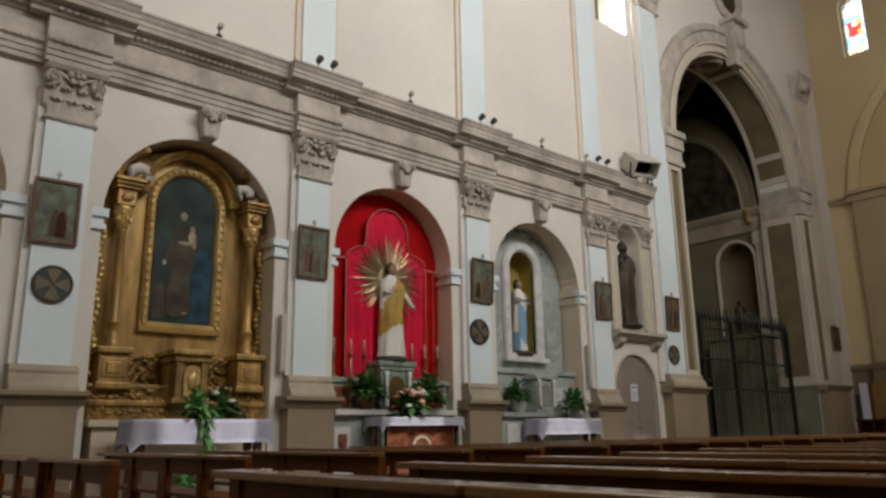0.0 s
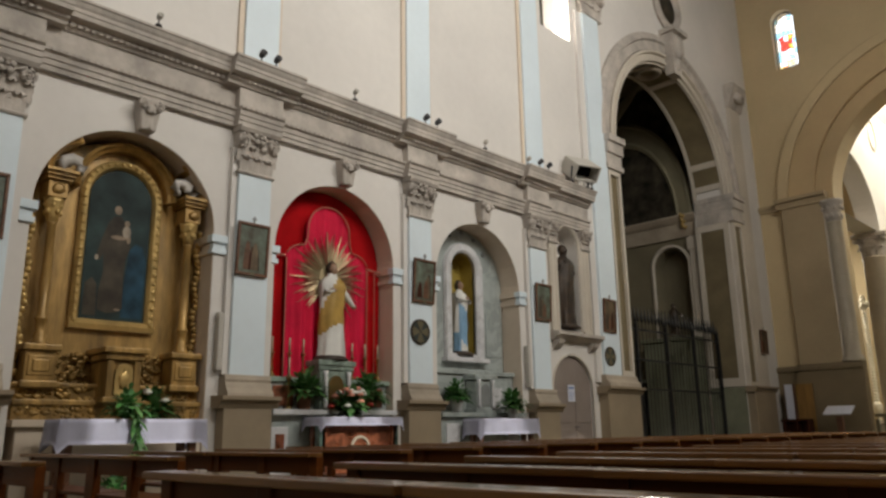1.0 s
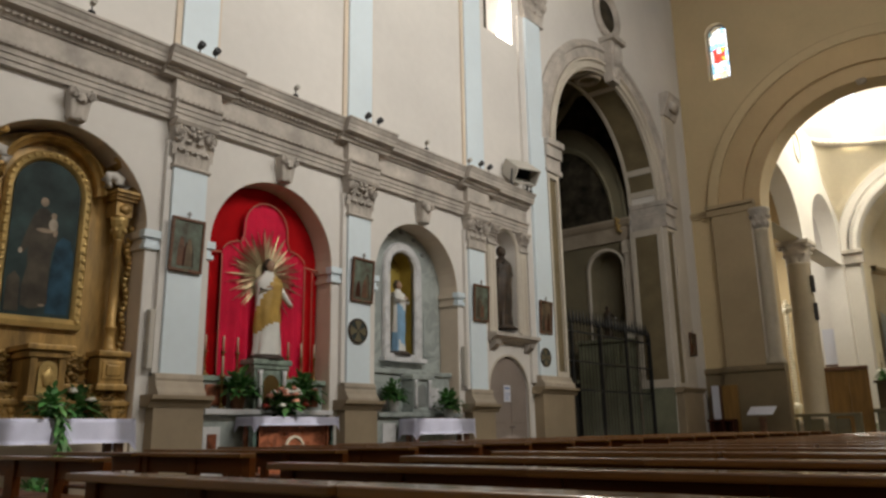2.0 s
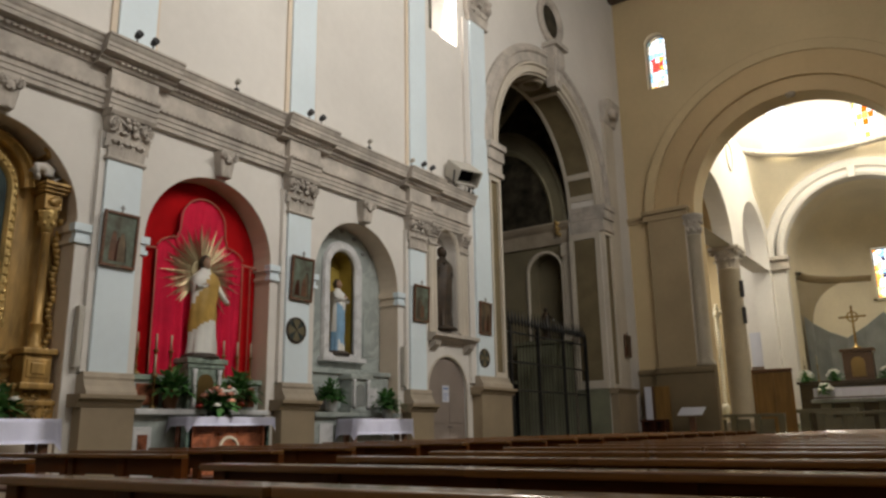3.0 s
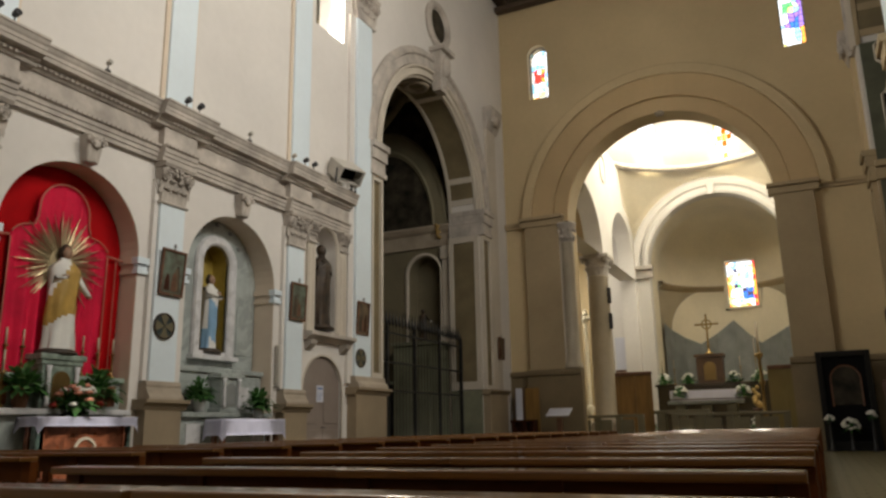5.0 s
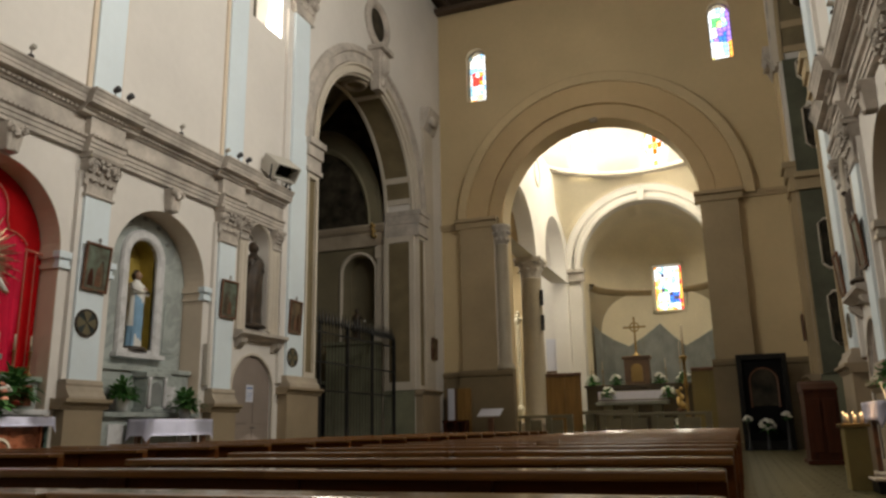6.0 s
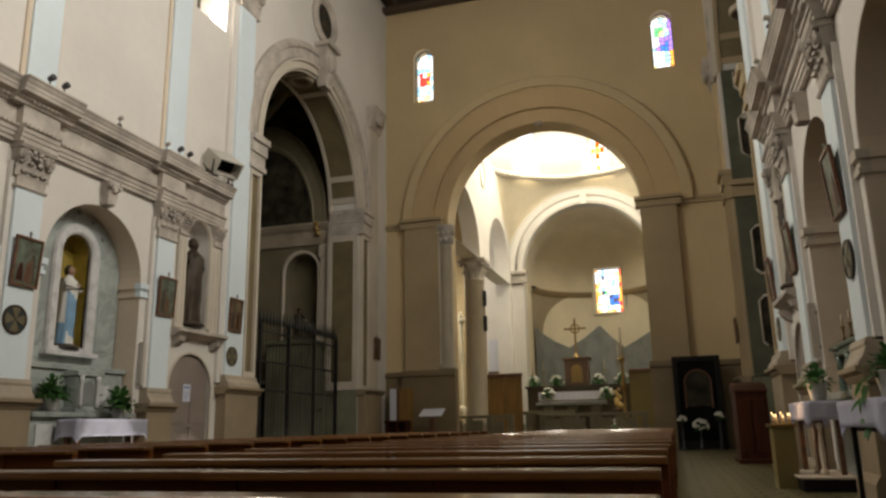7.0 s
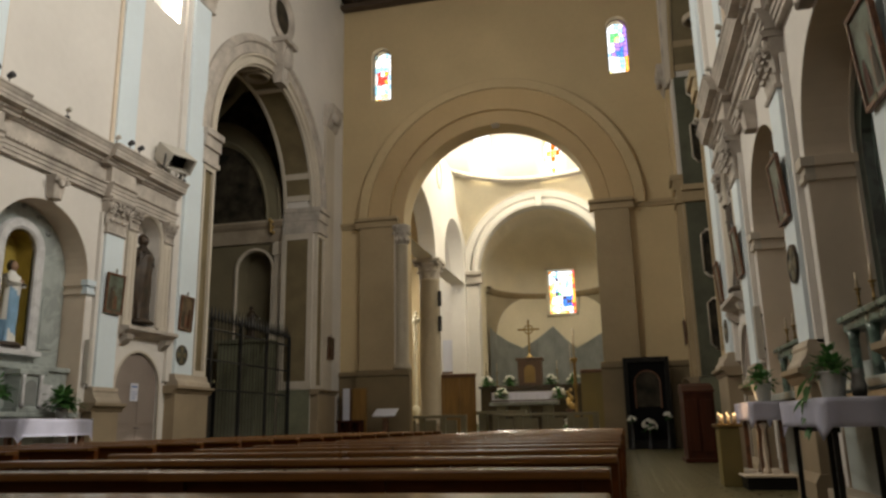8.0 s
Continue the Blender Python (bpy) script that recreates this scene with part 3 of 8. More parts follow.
for M, name in ((LEFT, "entablature_north"), (RIGHT, "entablature_south")):
    for u in PILS:
        pilaster(M, u)
    entablature(M, -9, 17.35, name)
    for u in BAYS:
        keystone(M, u + 0.08)
        impost(M, u)
        bm = bmesh.new()
        arch_frame(bm, u, ARCH_R, 0.0, SPRING, [(-0.008, -0.012), (0.004, -0.012), (0.004, -1.3), (-0.008, -1.3)], 28)
        structure("lining", finish(bm, M), REVEAL, "thin beige lining on the reveal of a chapel arch", "wall")
    # upper strips
    for u in (2.67, 6.83, 10.86, 15.06):
        bm = bmesh.new()
        box(bm, u - 0.36, u + 0.36, 0, 0.1, 7.42, 18.6, bevel=0.005)
        o = tagged(part("lesene", finish(bm, M), PILASTER), "bluish white flat upper wall strip", "pilaster", "upper wall strips", "structure")
        # The shading beside each upper strip is put in as beige edge strips.
        bm = bmesh.new()
        box(bm, u - 0.47, u - 0.36, 0, 0.05, 7.42, 18.6)
        box(bm, u + 0.36, u + 0.43, 0, 0.05, 7.42, 18.6)
        part("backing", finish(bm, M), REVEAL, o)
    # corner pier by the great side arch
    t = thing("corner_pier", "white corner pier with stone pedestal beside the great side arch", "pier", kind="structure")
    bm = bmesh.new()
    box(bm, 17.62, 18.45, 0, 0.17, 2.4, 13.2, bevel=0.006)
    part("shaft", finish(bm, M), PILASTER, t)
    bm = bmesh.new()
    box(bm, 17.35, 17.62, 0, 0.09, 2.2, 13.2)
    part("backing", finish(bm, M), PLASTER, t)
    bm = bmesh.new()
    capital_mesh(bm, 0.5, 13.2, 14.2, 0.17)
    part("capital", finish(bm, M @ Matrix.Translation((18.1, 0, 0))), STUCCO, t, "grey stucco leaf capital")
    bm = bmesh.new()
    pedestal_mesh(bm, 17.5, 19.12, 2.1, 0.3)
    part("pedestal", finish(bm, M), TANSTONE, t, "warm stone pedestal with a moulded cap")
    bm = bmesh.new()
    run(bm, [(0, 2.1), (0.36, 2.1), (0.34, 2.2), (0.27, 2.28), (0.24, 2.4), (0, 2.4)], 17.52, 19.1)
    part("base", finish(bm, M), STONE, t)
    # jamb pilasters of the great arch: panels in raised borders, imposts and capitals
    edge, body = (PLASTER2, PLASTER2) if M is LEFT else (TAN, OCHRE)
    for a, b, top in ((18.5, 19.14, 8.45), (26.95, 27.72, 8.45)):
        bm = bmesh.new()
        f = 0.1
        for c in ((a, a + f), (b - f, b)):
            box(bm, c[0], c[1], 0, 0.17, 2.4, top, bevel=0.01)
        for z in ((2.4, 2.55), (top - 0.15, top)):
            box(bm, a + f, b - f, 0, 0.165, z[0], z[1])
        part("jamb_pilaster", finish(bm, M), edge, t)
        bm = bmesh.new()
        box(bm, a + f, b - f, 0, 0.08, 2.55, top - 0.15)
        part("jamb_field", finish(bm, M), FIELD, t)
        bm = bmesh.new()
        for z0, z1, o in ((8.45, 8.6, 0.24), (8.6, 8.95, 0.19), (8.95, 9.3, 0.26), (9.3, 9.5, 0.34)):
            box(bm, a - 0.04 - 0.3 * o, b + 0.04 + 0.3 * o, -1.2, o, z0, z1, bevel=0.012)
        part("impost", finish(bm, M), STUCCO if M is LEFT else TAN, t)
    bm = bmesh.new()
    pedestal_mesh(bm, 26.9, 28.7, 2.4, 0.3)
    part("pedestal", finish(bm, M), TANSTONE, t)
    bm = bmesh.new()
    box(bm, 27.78, 28.72, 0, 0.12, 2.4, 13.3, bevel=0.008)
    part("shaft", finish(bm, M), body, t)
    bm = bmesh.new()
    run(bm, [(0, 13.3), (0.15, 13.3), (0.25, 13.6), (0.38, 13.9), (0.42, 14.1), (0.42, 14.25), (0, 14.25)], 27.7, 28.9)
    blob(bm, (28.3, 0.3, 13.75), 0.3, (1.4, 0.6, 0.8), 0.5)
    part("capital", finish(bm, M), STUCCO, t, "grey stucco bracket capital")
    # mouldings round the great arch
    AS = 9.5 if M is LEFT else 13.2
    DZ = AS - 9.5
    t = thing("archivolt", "grey moulded surround of the great side chapel arch", "arch", kind="structure")
    bm = bmesh.new()
    curved(bm, 23.05, AS, [(4.2, 0), (4.84, 0), (4.86, 0.1), (4.72, 0.2), (4.6, 0.2), (4.55, 0.11), (4.24, 0.11)], n=44)
    part("outer_band", finish(bm, M), STUCCO, t)
    bm = bmesh.new()
    curved(bm, 23.05, AS, [(3.85, 0), (4.2, 0), (4.21, 0.15), (4.13, 0.16), (4.11, 0.05), (3.94, 0.05), (3.92, 0.1), (3.86, 0.1)], n=44)
    part("inner_band", finish(bm, M), PLASTER2, t)
    bm = bmesh.new()
    tmp = bmesh.new()
    bmesh.ops.create_cube(tmp, size=1)
    for v in tmp.verts:
        k = 1.0 if v.co.z > 0 else 0.66
        v.co = Vector((23.2 + v.co.x * 0.8 * k, 0.2 + v.co.y * (0.5 if v.co.z > 0 else 0.32), 13.75 + DZ + v.co.z * 1.5))
    join(bm, tmp)
    box(bm, 22.7, 23.7, 0, 0.62, 14.5 + DZ, 14.68 + DZ, bevel=0.03)
    blob(bm, (23.2, 0.42, 14.0 + DZ), 0.3, (1, 0.7, 1.6), 0.4)
    blob(bm, (23.2, 0.36, 13.4 + DZ), 0.2, (1, 0.7, 1.4), 0.4)
    part("keystone", finish(bm, M), STUCCO, t)
    # soffit panels of the great arch
    bm = bmesh.new()
    curved(bm, 23.05, AS, [(3.85, 0.0), (3.85, -0.16), (3.79, -0.14), (3.79, -0.02)], n=40)
    curved(bm, 23.05, AS, [(3.85, -1.14), (3.85, -1.3), (3.79, -1.28), (3.79, -1.16)], n=40)
    for a in (0.1, 0.33, 1.34, 1.8, 2.81, 3.04):
        curved(bm, 23.05, AS, [(3.85, -0.16), (3.85, -1.14), (3.79, -1.14), (3.79, -0.16)], a - 0.03, a + 0.03, 3)
    part("soffit_rib", finish(bm, M), edge, t)
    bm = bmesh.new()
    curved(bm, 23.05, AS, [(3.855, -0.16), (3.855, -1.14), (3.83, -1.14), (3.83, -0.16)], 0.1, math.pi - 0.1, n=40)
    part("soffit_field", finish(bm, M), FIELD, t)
    # jamb inside panels
    for u, s in ((19.2, 1), (26.9, -1)):
        bm = bmesh.new()
        lo, hi = sorted((u, u + s * 0.07))
        box(bm, lo, hi, -0.2, 0.0, 2.4, 8.45)
        box(bm, lo, hi, -1.3, -1.1, 2.4, 8.45)
        box(bm, lo, hi, -1.1, -0.2, 8.2, 8.45)
        box(bm, lo, hi, -1.1, -0.2, 2.4, 2.7)
        part("jamb_panel", finish(bm, M), edge, t)
        bm = bmesh.new()
        box(bm, lo, hi, -1.3, -0.02, 0.0, 2.38, bevel=0.01)
        part("jamb_dado", finish(bm, M), CHAPELSTONE, t)
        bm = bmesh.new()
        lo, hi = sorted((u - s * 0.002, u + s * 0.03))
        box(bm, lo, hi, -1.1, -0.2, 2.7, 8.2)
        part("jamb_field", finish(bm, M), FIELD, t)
    # oculus
    if M is RIGHT:
        continue
    bm = bmesh.new()
    curved(bm, 23.4, 15.85, [(0.62, 0), (0.95, 0), (0.97, 0.1), (0.88, 0.18), (0.74, 0.18), (0.66, 0.1)], 0, 2 * math.pi, 32)
    bmesh.ops.remove_doubles(bm, verts=bm.verts, dist=1e-4)
    o = tagged(part("roundel_frame", finish(bm, M), STUCCO), "round grey moulded frame with a dark picture, high on the wall", "roundel", "high roundels")
    bm = bmesh.new()
    curved(bm, 23.4, 15.85, [(0.001, 0.0), (0.66, 0.0), (0.66, 0.04), (0.001, 0.05)], 0, 2 * math.pi, 32)
    part("picture", finish(bm, M), DIM, o)

# ---------------------------------------------------------------- end wall relief
t = thing("great_arch_surround", "ochre plaster bands round the great arch of the end wall", "arch", kind="structure")
AX = AXIS - 0.14
for nm, r0, r1, w, mm in (("inner_band", 4.0, 4.62, 0.06, RING), ("middle_band", 4.62, 5.58, 0.2, RING), ("outer_band", 5.58, 6.0, 0.27, OCHRE)):
    bm = bmesh.new()
    curved(bm, AX, 9.45, [(r0, 0), (r1, 0), (r1, w - 0.03), (r1 - 0.04, w), (r0 + 0.03, w), (r0, w - 0.02)], n=48)
    part(nm, finish(bm, FAR), mm, t)
bm = bmesh.new()
blob(bm, (AX + 0.1, 0.12, 13.35), 0.16, (1.2, 0.8, 0.8), 0.4)
part("keystone", finish(bm, FAR), STONE, t)
for a, b, c, d in ((-10.45, -8.95, -11.4, -8.3), (-0.62, 0.75, -0.72, 2.52)):
    t = thing("arch_pier", "tan stone pier carrying the great arch", "pier", group="great arch piers", kind="structure")
    bm = bmesh.new()
    box(bm, a, b, 0, 0.34, 3.2, 9.25, bevel=0.02)
    part("shaft", finish(bm, FAR), TAN, t)
    bm = bmesh.new()
    for k, (z0, z1, o) in enumerate(((9.22, 9.32, 0.42), (9.32, 9.5, 0.36), (9.5, 9.64, 0.5))):
        box(bm, a - 0.1 - 0.2 * o, b + 0.1 + 0.2 * o, 0, o, z0, z1, bevel=0.015)
    for z0, z1, o in ((9.3, 9.42, 0.1), (9.42, 9.55, 0.16)):
        box(bm, c, a, 0, o, z0, z1) if c < a - 0.3 else box(bm, b, d, 0, o, z0, z1)
    part("impost", finish(bm, FAR), TAN, t)
    bm = bmesh.new()
    run(bm, [(0, 0), (0.46, 0), (0.46, 0.25), (0.4, 0.32), (0.4, 2.95), (0.48, 3.0), (0.48, 3.12), (0.4, 3.22), (0, 3.22)], a - 0.12, b + (0.66 if c < a - 0.3 else 0.12))
    part("pedestal", finish(bm, FAR), DADO, t)
    bm = bmesh.new()
    lo, hi = (c, a - 0.12) if c < a - 0.3 else (b + 0.12, d)
    run(bm, [(0, 0), (0.12, 0), (0.12, 2.95), (0.2, 3.0), (0.2, 3.12), (0.1, 3.2), (0, 3.2)], lo, hi)
    part("dado", finish(bm, FAR), DADO, t)
    bm = bmesh.new()
    s = 1 if c < a - 0.3 else -1
    x = b + 0.28
    if s < 0:
        bm.free()
        continue
    lathe(bm, [(0.38, 3.22), (0.38, 3.3), (0.33, 3.42), (0.28, 3.5), (0.26, 8.3), (0.29, 8.36), (0.27, 8.42)], 20, (x, 0.12, 0))
    part("column", finish(bm, FAR), MARBLEGREY, t, "half-round grey column at the arch's edge", True)
    bm = bmesh.new()
    lathe(bm, [(0.27, 8.42), (0.28, 8.7), (0.34, 9.0), (0.42, 9.16), (0.42, 9.25)], 18, (x, 0.12, 0))
    for i in range(9):
        q = i * 0.698
        blob(bm, (x + 0.3 * math.cos(q), 0.12 + 0.3 * math.sin(q), 8.62), 0.07, (1, 1, 1.7), 0.4, 1)
        blob(bm, (x + 0.35 * math.cos(q + 0.35), 0.12 + 0.35 * math.sin(q + 0.35), 8.92), 0.07, (1, 1, 1.5), 0.4, 1)
    part("capital", finish(bm, FAR), STUCCO, t, "grey leaf capital")
    bm = bmesh.new()
    box(bm, b + 0.002, b + 0.07, 0, 0.3, 3.24, 9.2)
    part("edge_strip", finish(bm, FAR), PLASTER2, t)

# ---------------------------------------------------------------- stained glass
GLASS = [tinted_glass("glass_%s" % n, c) for n, c in (("white", (0.9, 0.92, 0.95)), ("blue", (0.06, 0.2, 0.85)), ("sky", (0.35, 0.65, 0.9)), ("red", (0.85, 0.07, 0.05)), ("orange", (0.95, 0.4, 0.08)), ("yellow", (0.95, 0.85, 0.35)), ("green", (0.15, 0.6, 0.2)), ("violet", (0.35, 0.2, 0.7)), ("dark", (0.08, 0.07, 0.12)))]
DAY = glow("bright_sky_beyond", (0.95, 0.97, 1.0), 2.6)
LEAD = surface("lead_came", (0.05, 0.05, 0.05), 0.6, metal=0.3, vary=0.1, grain=10, bump=0.0)


def stained_window(name, M, u, h, z0, spring, rows, cols, seed, tones, round_top=True):
    """A lancet of coloured panes in lead, with the bright sky behind it."""
    rnd = random.Random(seed)
    t = thing(name, "backlit stained glass window of many coloured panes in lead", "window", kind="structure")
    top = spring + (h if round_top else 0)
    xs = [u - h + 2 * h * i / cols for i in range(cols + 1)]
    zs = [z0 + (top - z0) * i / rows for i in range(rows + 1)]
    grid = {}
    for i, x in enumerate(xs):
        for j, z in enumerate(zs):
            e = (0 if i in (0, cols) else (rnd.random() - 0.5) * 1.2 * h / cols, 0 if j in (0, rows) else (rnd.random() - 0.5) * 0.5 * (top - z0) / rows)
            grid[i, j] = (x + e[0], z + e[1])

    def clip(p):
        a, z = p
        if round_top and z > spring:
            k = math.sqrt(max(0.0, h * h - (z - spring) ** 2))
            a = min(max(a, u - k), u + k)
        return a, z
    for i in range(cols):
        for j in range(rows):
            q = [clip(grid[c]) for c in ((i, j), (i + 1, j), (i + 1, j + 1), (i, j + 1))]
            if abs(q[1][0] - q[0][0]) + abs(q[2][0] - q[3][0]) < 0.03:
                continue
            bm = bmesh.new()
            bm.faces.new([bm.verts.new((a, -0.3, z)) for a, z in q])
            tone = tones((i + 0.5) / cols, (j + 0.5) / rows, rnd)
            o = part("pane", finish(bm, M), GLASS[tone], t)
            o.visible_shadow = False
    bm = bmesh.new()
    for i in range(cols + 1):
        for j in range(rows + 1):
            for k in ((i + 1, j), (i, j + 1)):
                if k in grid and not (i in (0, cols) and k[0] == i) and not (j in (0, rows) and k[1] == j):
                    (a, z), (b, y) = clip(grid[i, j]), clip(grid[k])
                    if abs(a - b) + abs(z - y) > 0.03:
                        tube(bm, [(a, -0.295, z), (b, -0.295, y)], 0.011, 5)
    part("lead", finish(bm, M), LEAD, t)
    bm = bmesh.new()
    if round_top:
        arch_frame(bm, u, h, z0, spring, [(-0.05, -0.34), (0.01, -0.34), (0.01, -0.26), (-0.05, -0.26)], 16)
    else:
        for a, b, c, d in ((u - h, u - h + 0.05, z0, top), (u + h - 0.05, u + h, z0, top), (u - h + 0.05, u + h - 0.05, z0, z0 + 0.05), (u - h + 0.05, u + h - 0.05, top - 0.05, top)):
            box(bm, a, b, -0.34, -0.26, c, d)
    part("window_frame", finish(bm, M), STONE, t)
    bm = bmesh.new()
    box(bm, u - h - 0.1, u + h + 0.1, -0.68, -0.66, z0 - 0.1, top + 0.1)
    o = tagged(part("backdrop", finish(bm, M), DAY), "bright sky outside a window", "sky", kind="structure")
    return t


def tones_a(x, z, rnd):
    if 0.56 < z < 0.7 and 0.3 < x < 0.8:
        return 2
    if 0.36 < z < 0.56 and 0.25 < x < 0.85:
        return rnd.choice((3, 4, 3, 4, 0))
    if 0.2 < z < 0.36 and x > 0.6:
        return rnd.choice((2, 2, 0))
    if z < 0.15:
        return rnd.choice((0, 5, 0, 4))
    return rnd.choice((0, 0, 0, 0, 0, 2))


def tones_b(x, z, rnd):
    if 0.55 < z < 0.75 and 0.15 < x < 0.65:
        return rnd.choice((6, 6, 5))
    if 0.35 < z < 0.55 and 0.2 < x < 0.75:
        return rnd.choice((7, 1, 7, 0))
    if x > 0.85:
        return 7 if z > 0.3 else 4
    if z < 0.12:
        return rnd.choice((0, 5, 0))
    return rnd.choice((0, 0, 0, 0, 2))


def tones_c(x, z, rnd):
    if x > 0.9:
        return rnd.choice((4, 3, 4))
    if x < 0.1 or z < 0.06:
        return rnd.choice((0, 5, 4))
    if 0.15 < z < 0.4 and x > 0.5:
        return rnd.choice((1, 1, 1, 1, 8))
    if 0.38 < z < 0.5 and 0.2 < x < 0.5:
        return rnd.choice((8, 6, 6))
    if 0.72 < z < 0.8 and 0.3 < x < 0.75:
        return rnd.choice((8, 0))
    return rnd.choice((0, 0, 0, 2, 0, 5))


stained_window("window_1", FAR, -9.61, 0.45, 15.18, 17.32, 12, 5, 3, tones_a)
stained_window("window_2", FAR, 0.81, 0.45, 15.18, 17.32, 12, 5, 8, tones_b)
stained_window("window_3", Matrix.Translation((0, 55.3, 0)) @ Matrix(((1, 0, 0, 0), (0, -1, 0, 0), (0, 0, 1, 0), (0, 0, 0, 1))), -3.82, 0.97, 8.74, 12.0, 12, 8, 5, tones_c, False)

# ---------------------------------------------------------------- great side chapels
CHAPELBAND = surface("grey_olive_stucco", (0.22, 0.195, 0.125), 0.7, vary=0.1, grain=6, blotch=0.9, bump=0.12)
for M, side in ((LEFT, "north"), (RIGHT, "south")):
    bm = bmesh.new()
    wall_with(bm, -18.3, -12.7, 0, 15.0, 0.8, [(-14.0, 0.72, 3.2, 7.2)], n=20)

    Q = Matrix(((1, 0, 0, 0), (0, -1, 0, 27.2), (0, 0, 1, 0), (0, 0, 0, 1)))
    if side == "south":
        Q = Matrix(((-1, 0, 0, XL + XR), (0, -1, 0, 27.2), (0, 0, 1, 0), (0, 0, 0, 1)))
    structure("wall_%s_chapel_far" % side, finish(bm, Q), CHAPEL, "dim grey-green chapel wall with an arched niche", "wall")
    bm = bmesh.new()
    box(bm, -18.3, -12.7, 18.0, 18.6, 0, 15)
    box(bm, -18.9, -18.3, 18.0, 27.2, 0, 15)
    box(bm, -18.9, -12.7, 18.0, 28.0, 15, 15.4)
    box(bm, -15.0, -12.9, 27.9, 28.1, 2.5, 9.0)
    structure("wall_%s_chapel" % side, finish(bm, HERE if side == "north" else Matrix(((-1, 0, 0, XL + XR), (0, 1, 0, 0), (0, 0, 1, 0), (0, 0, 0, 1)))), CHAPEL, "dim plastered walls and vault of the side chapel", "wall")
    Qc = Q
    t = thing("chapel_order", "grey pilasters, cornice and ribs inside the dim side chapel", "moulding", kind="structure")
    bm = bmesh.new()
    run(bm, [(0, 8.25), (0.12, 8.25), (0.14, 8.8), (0.26, 8.9), (0.36, 9.05), (0.36, 9.12), (0, 9.15)], -18.3, -12.7)
    part("cornice", finish(bm, Qc), STONE, t)
    bm = bmesh.new()
    box(bm, -13.1, -12.72, 0, 0.16, 0, 8.25, bevel=0.01)
    box(bm, -13.18, -12.72, 0, 0.2, 7.7, 8.2, bevel=0.02)
    part("pilaster", finish(bm, Qc), PLASTER2, t)
    bm = bmesh.new()
    curved(bm, -15.9, 9.15, [(2.33, 0), (3.05, 0), (3.05, 0.16), (2.95, 0.2), (2.9, 0.14), (2.5, 0.14), (2.43, 0.2), (2.33, 0.14)], n=36, flat=1.48)
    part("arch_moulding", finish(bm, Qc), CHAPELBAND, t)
    # Shade of the vault put in as a near-black sheet on the wall.
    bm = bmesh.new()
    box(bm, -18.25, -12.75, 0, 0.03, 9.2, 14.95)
    part("dark_web", finish(bm, Qc), DIM, t, "near-black sheet for the shade of the vault")
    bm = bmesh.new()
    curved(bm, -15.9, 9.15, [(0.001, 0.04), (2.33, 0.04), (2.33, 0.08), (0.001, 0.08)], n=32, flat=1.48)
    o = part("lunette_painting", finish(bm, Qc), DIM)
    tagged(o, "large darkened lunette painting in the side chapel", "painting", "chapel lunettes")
    FLIP = HERE if side == "north" else Matrix(((-1, 0, 0, XL + XR), (0, 1, 0, 0), (0, 0, 1, 0), (0, 0, 0, 1)))
    bm = bmesh.new()
    tube(bm, [(-13.5, 25.2, 14.75), (-13.75, 25.25, 14.25), (-14.3, 25.4, 13.88), (-15.2, 25.8, 13.4), (-16.6, 26.9, 12.6)], 0.17, 8)
    part("rib", finish(bm, FLIP), CHAPELBAND, t)
    bm = bmesh.new()
    lathe(bm, [(0.28, 13.36), (0.3, 13.24), (0.36, 13.2), (0.44, 13.2), (0.48, 13.26), (0.48, 13.36)], 32, (-12.0, 22.85, 0))
    part("boss", finish(bm, HERE if side == "north" else Matrix(((-1, 0, 0, XL + XR), (0, 1, 0, 0), (0, 0, 1, 0), (0, 0, 0, 1)))), STONE, t)

# ---------------------------------------------------------------- crossing, dome and apse
CX, CY = AXIS + 0.1, 38.4
HALF = 4.75
for s, nm in ((-1, "north"), (1, "south")):
    Q = Matrix(((0, -s, 0, CX + s * HALF), (1, 0, 0, 0), (0, 0, 1, 0), (0, 0, 0, 1)))
    bm = bmesh.new()
    wall_with(bm, YE + 1.1, 46.0, 9.5, 15.9, 0.9, [(34.65, 3.1, 9.5, 9.52), (42.7, 2.7, 9.5, 10.24)], n=36)
    box(bm, YE + 1.1, 31.54, -0.9, 0, 0, 9.5)
    box(bm, 45.42, 45.998, -0.9, 0, 0, 9.5)
    structure("wall_crossing_%s" % nm, finish(bm, Q), PLASTER, "white plastered crossing wall with two open arches", "wall")
    bm = bmesh.new()
    curved(bm, 38.85, 14.55, [(0.5, 0), (0.62, 0), (0.62, 0.06), (0.5, 0.06)], 0, 6.2831, 28, 1.35)
    o = part("roundel", finish(bm, Q), PLASTER2)
    tagged(o, "oval grey plaster moulding on the crossing wall", "roundel", "crossing roundels", "structure")
    bm = bmesh.new()
    x0, x1 = sorted((CX + s * 11.6, CX + s * 11.0))
    box(bm, x0, x1, YE + 1.1, 52, 0, 15.4)
    x0, x1 = sorted((CX + s * 5.7, CX + s * 11.6))
    box(bm, x0, x1, 46.9, 47.5, 0, 15.4)
    box(bm, x0, x1, YE + 1.1, 47.5, 15.4, 15.8)
    structure("wall_transept_%s" % nm, finish(bm), OCHRE, "ochre plastered transept walls", "wall")
bm = bmesh.new()
wall_with(bm, CX - 6.8, CX + 6.8, 0, 15.9, 0.8, [(CX, 4.0, 0, 10.35)], n=40)
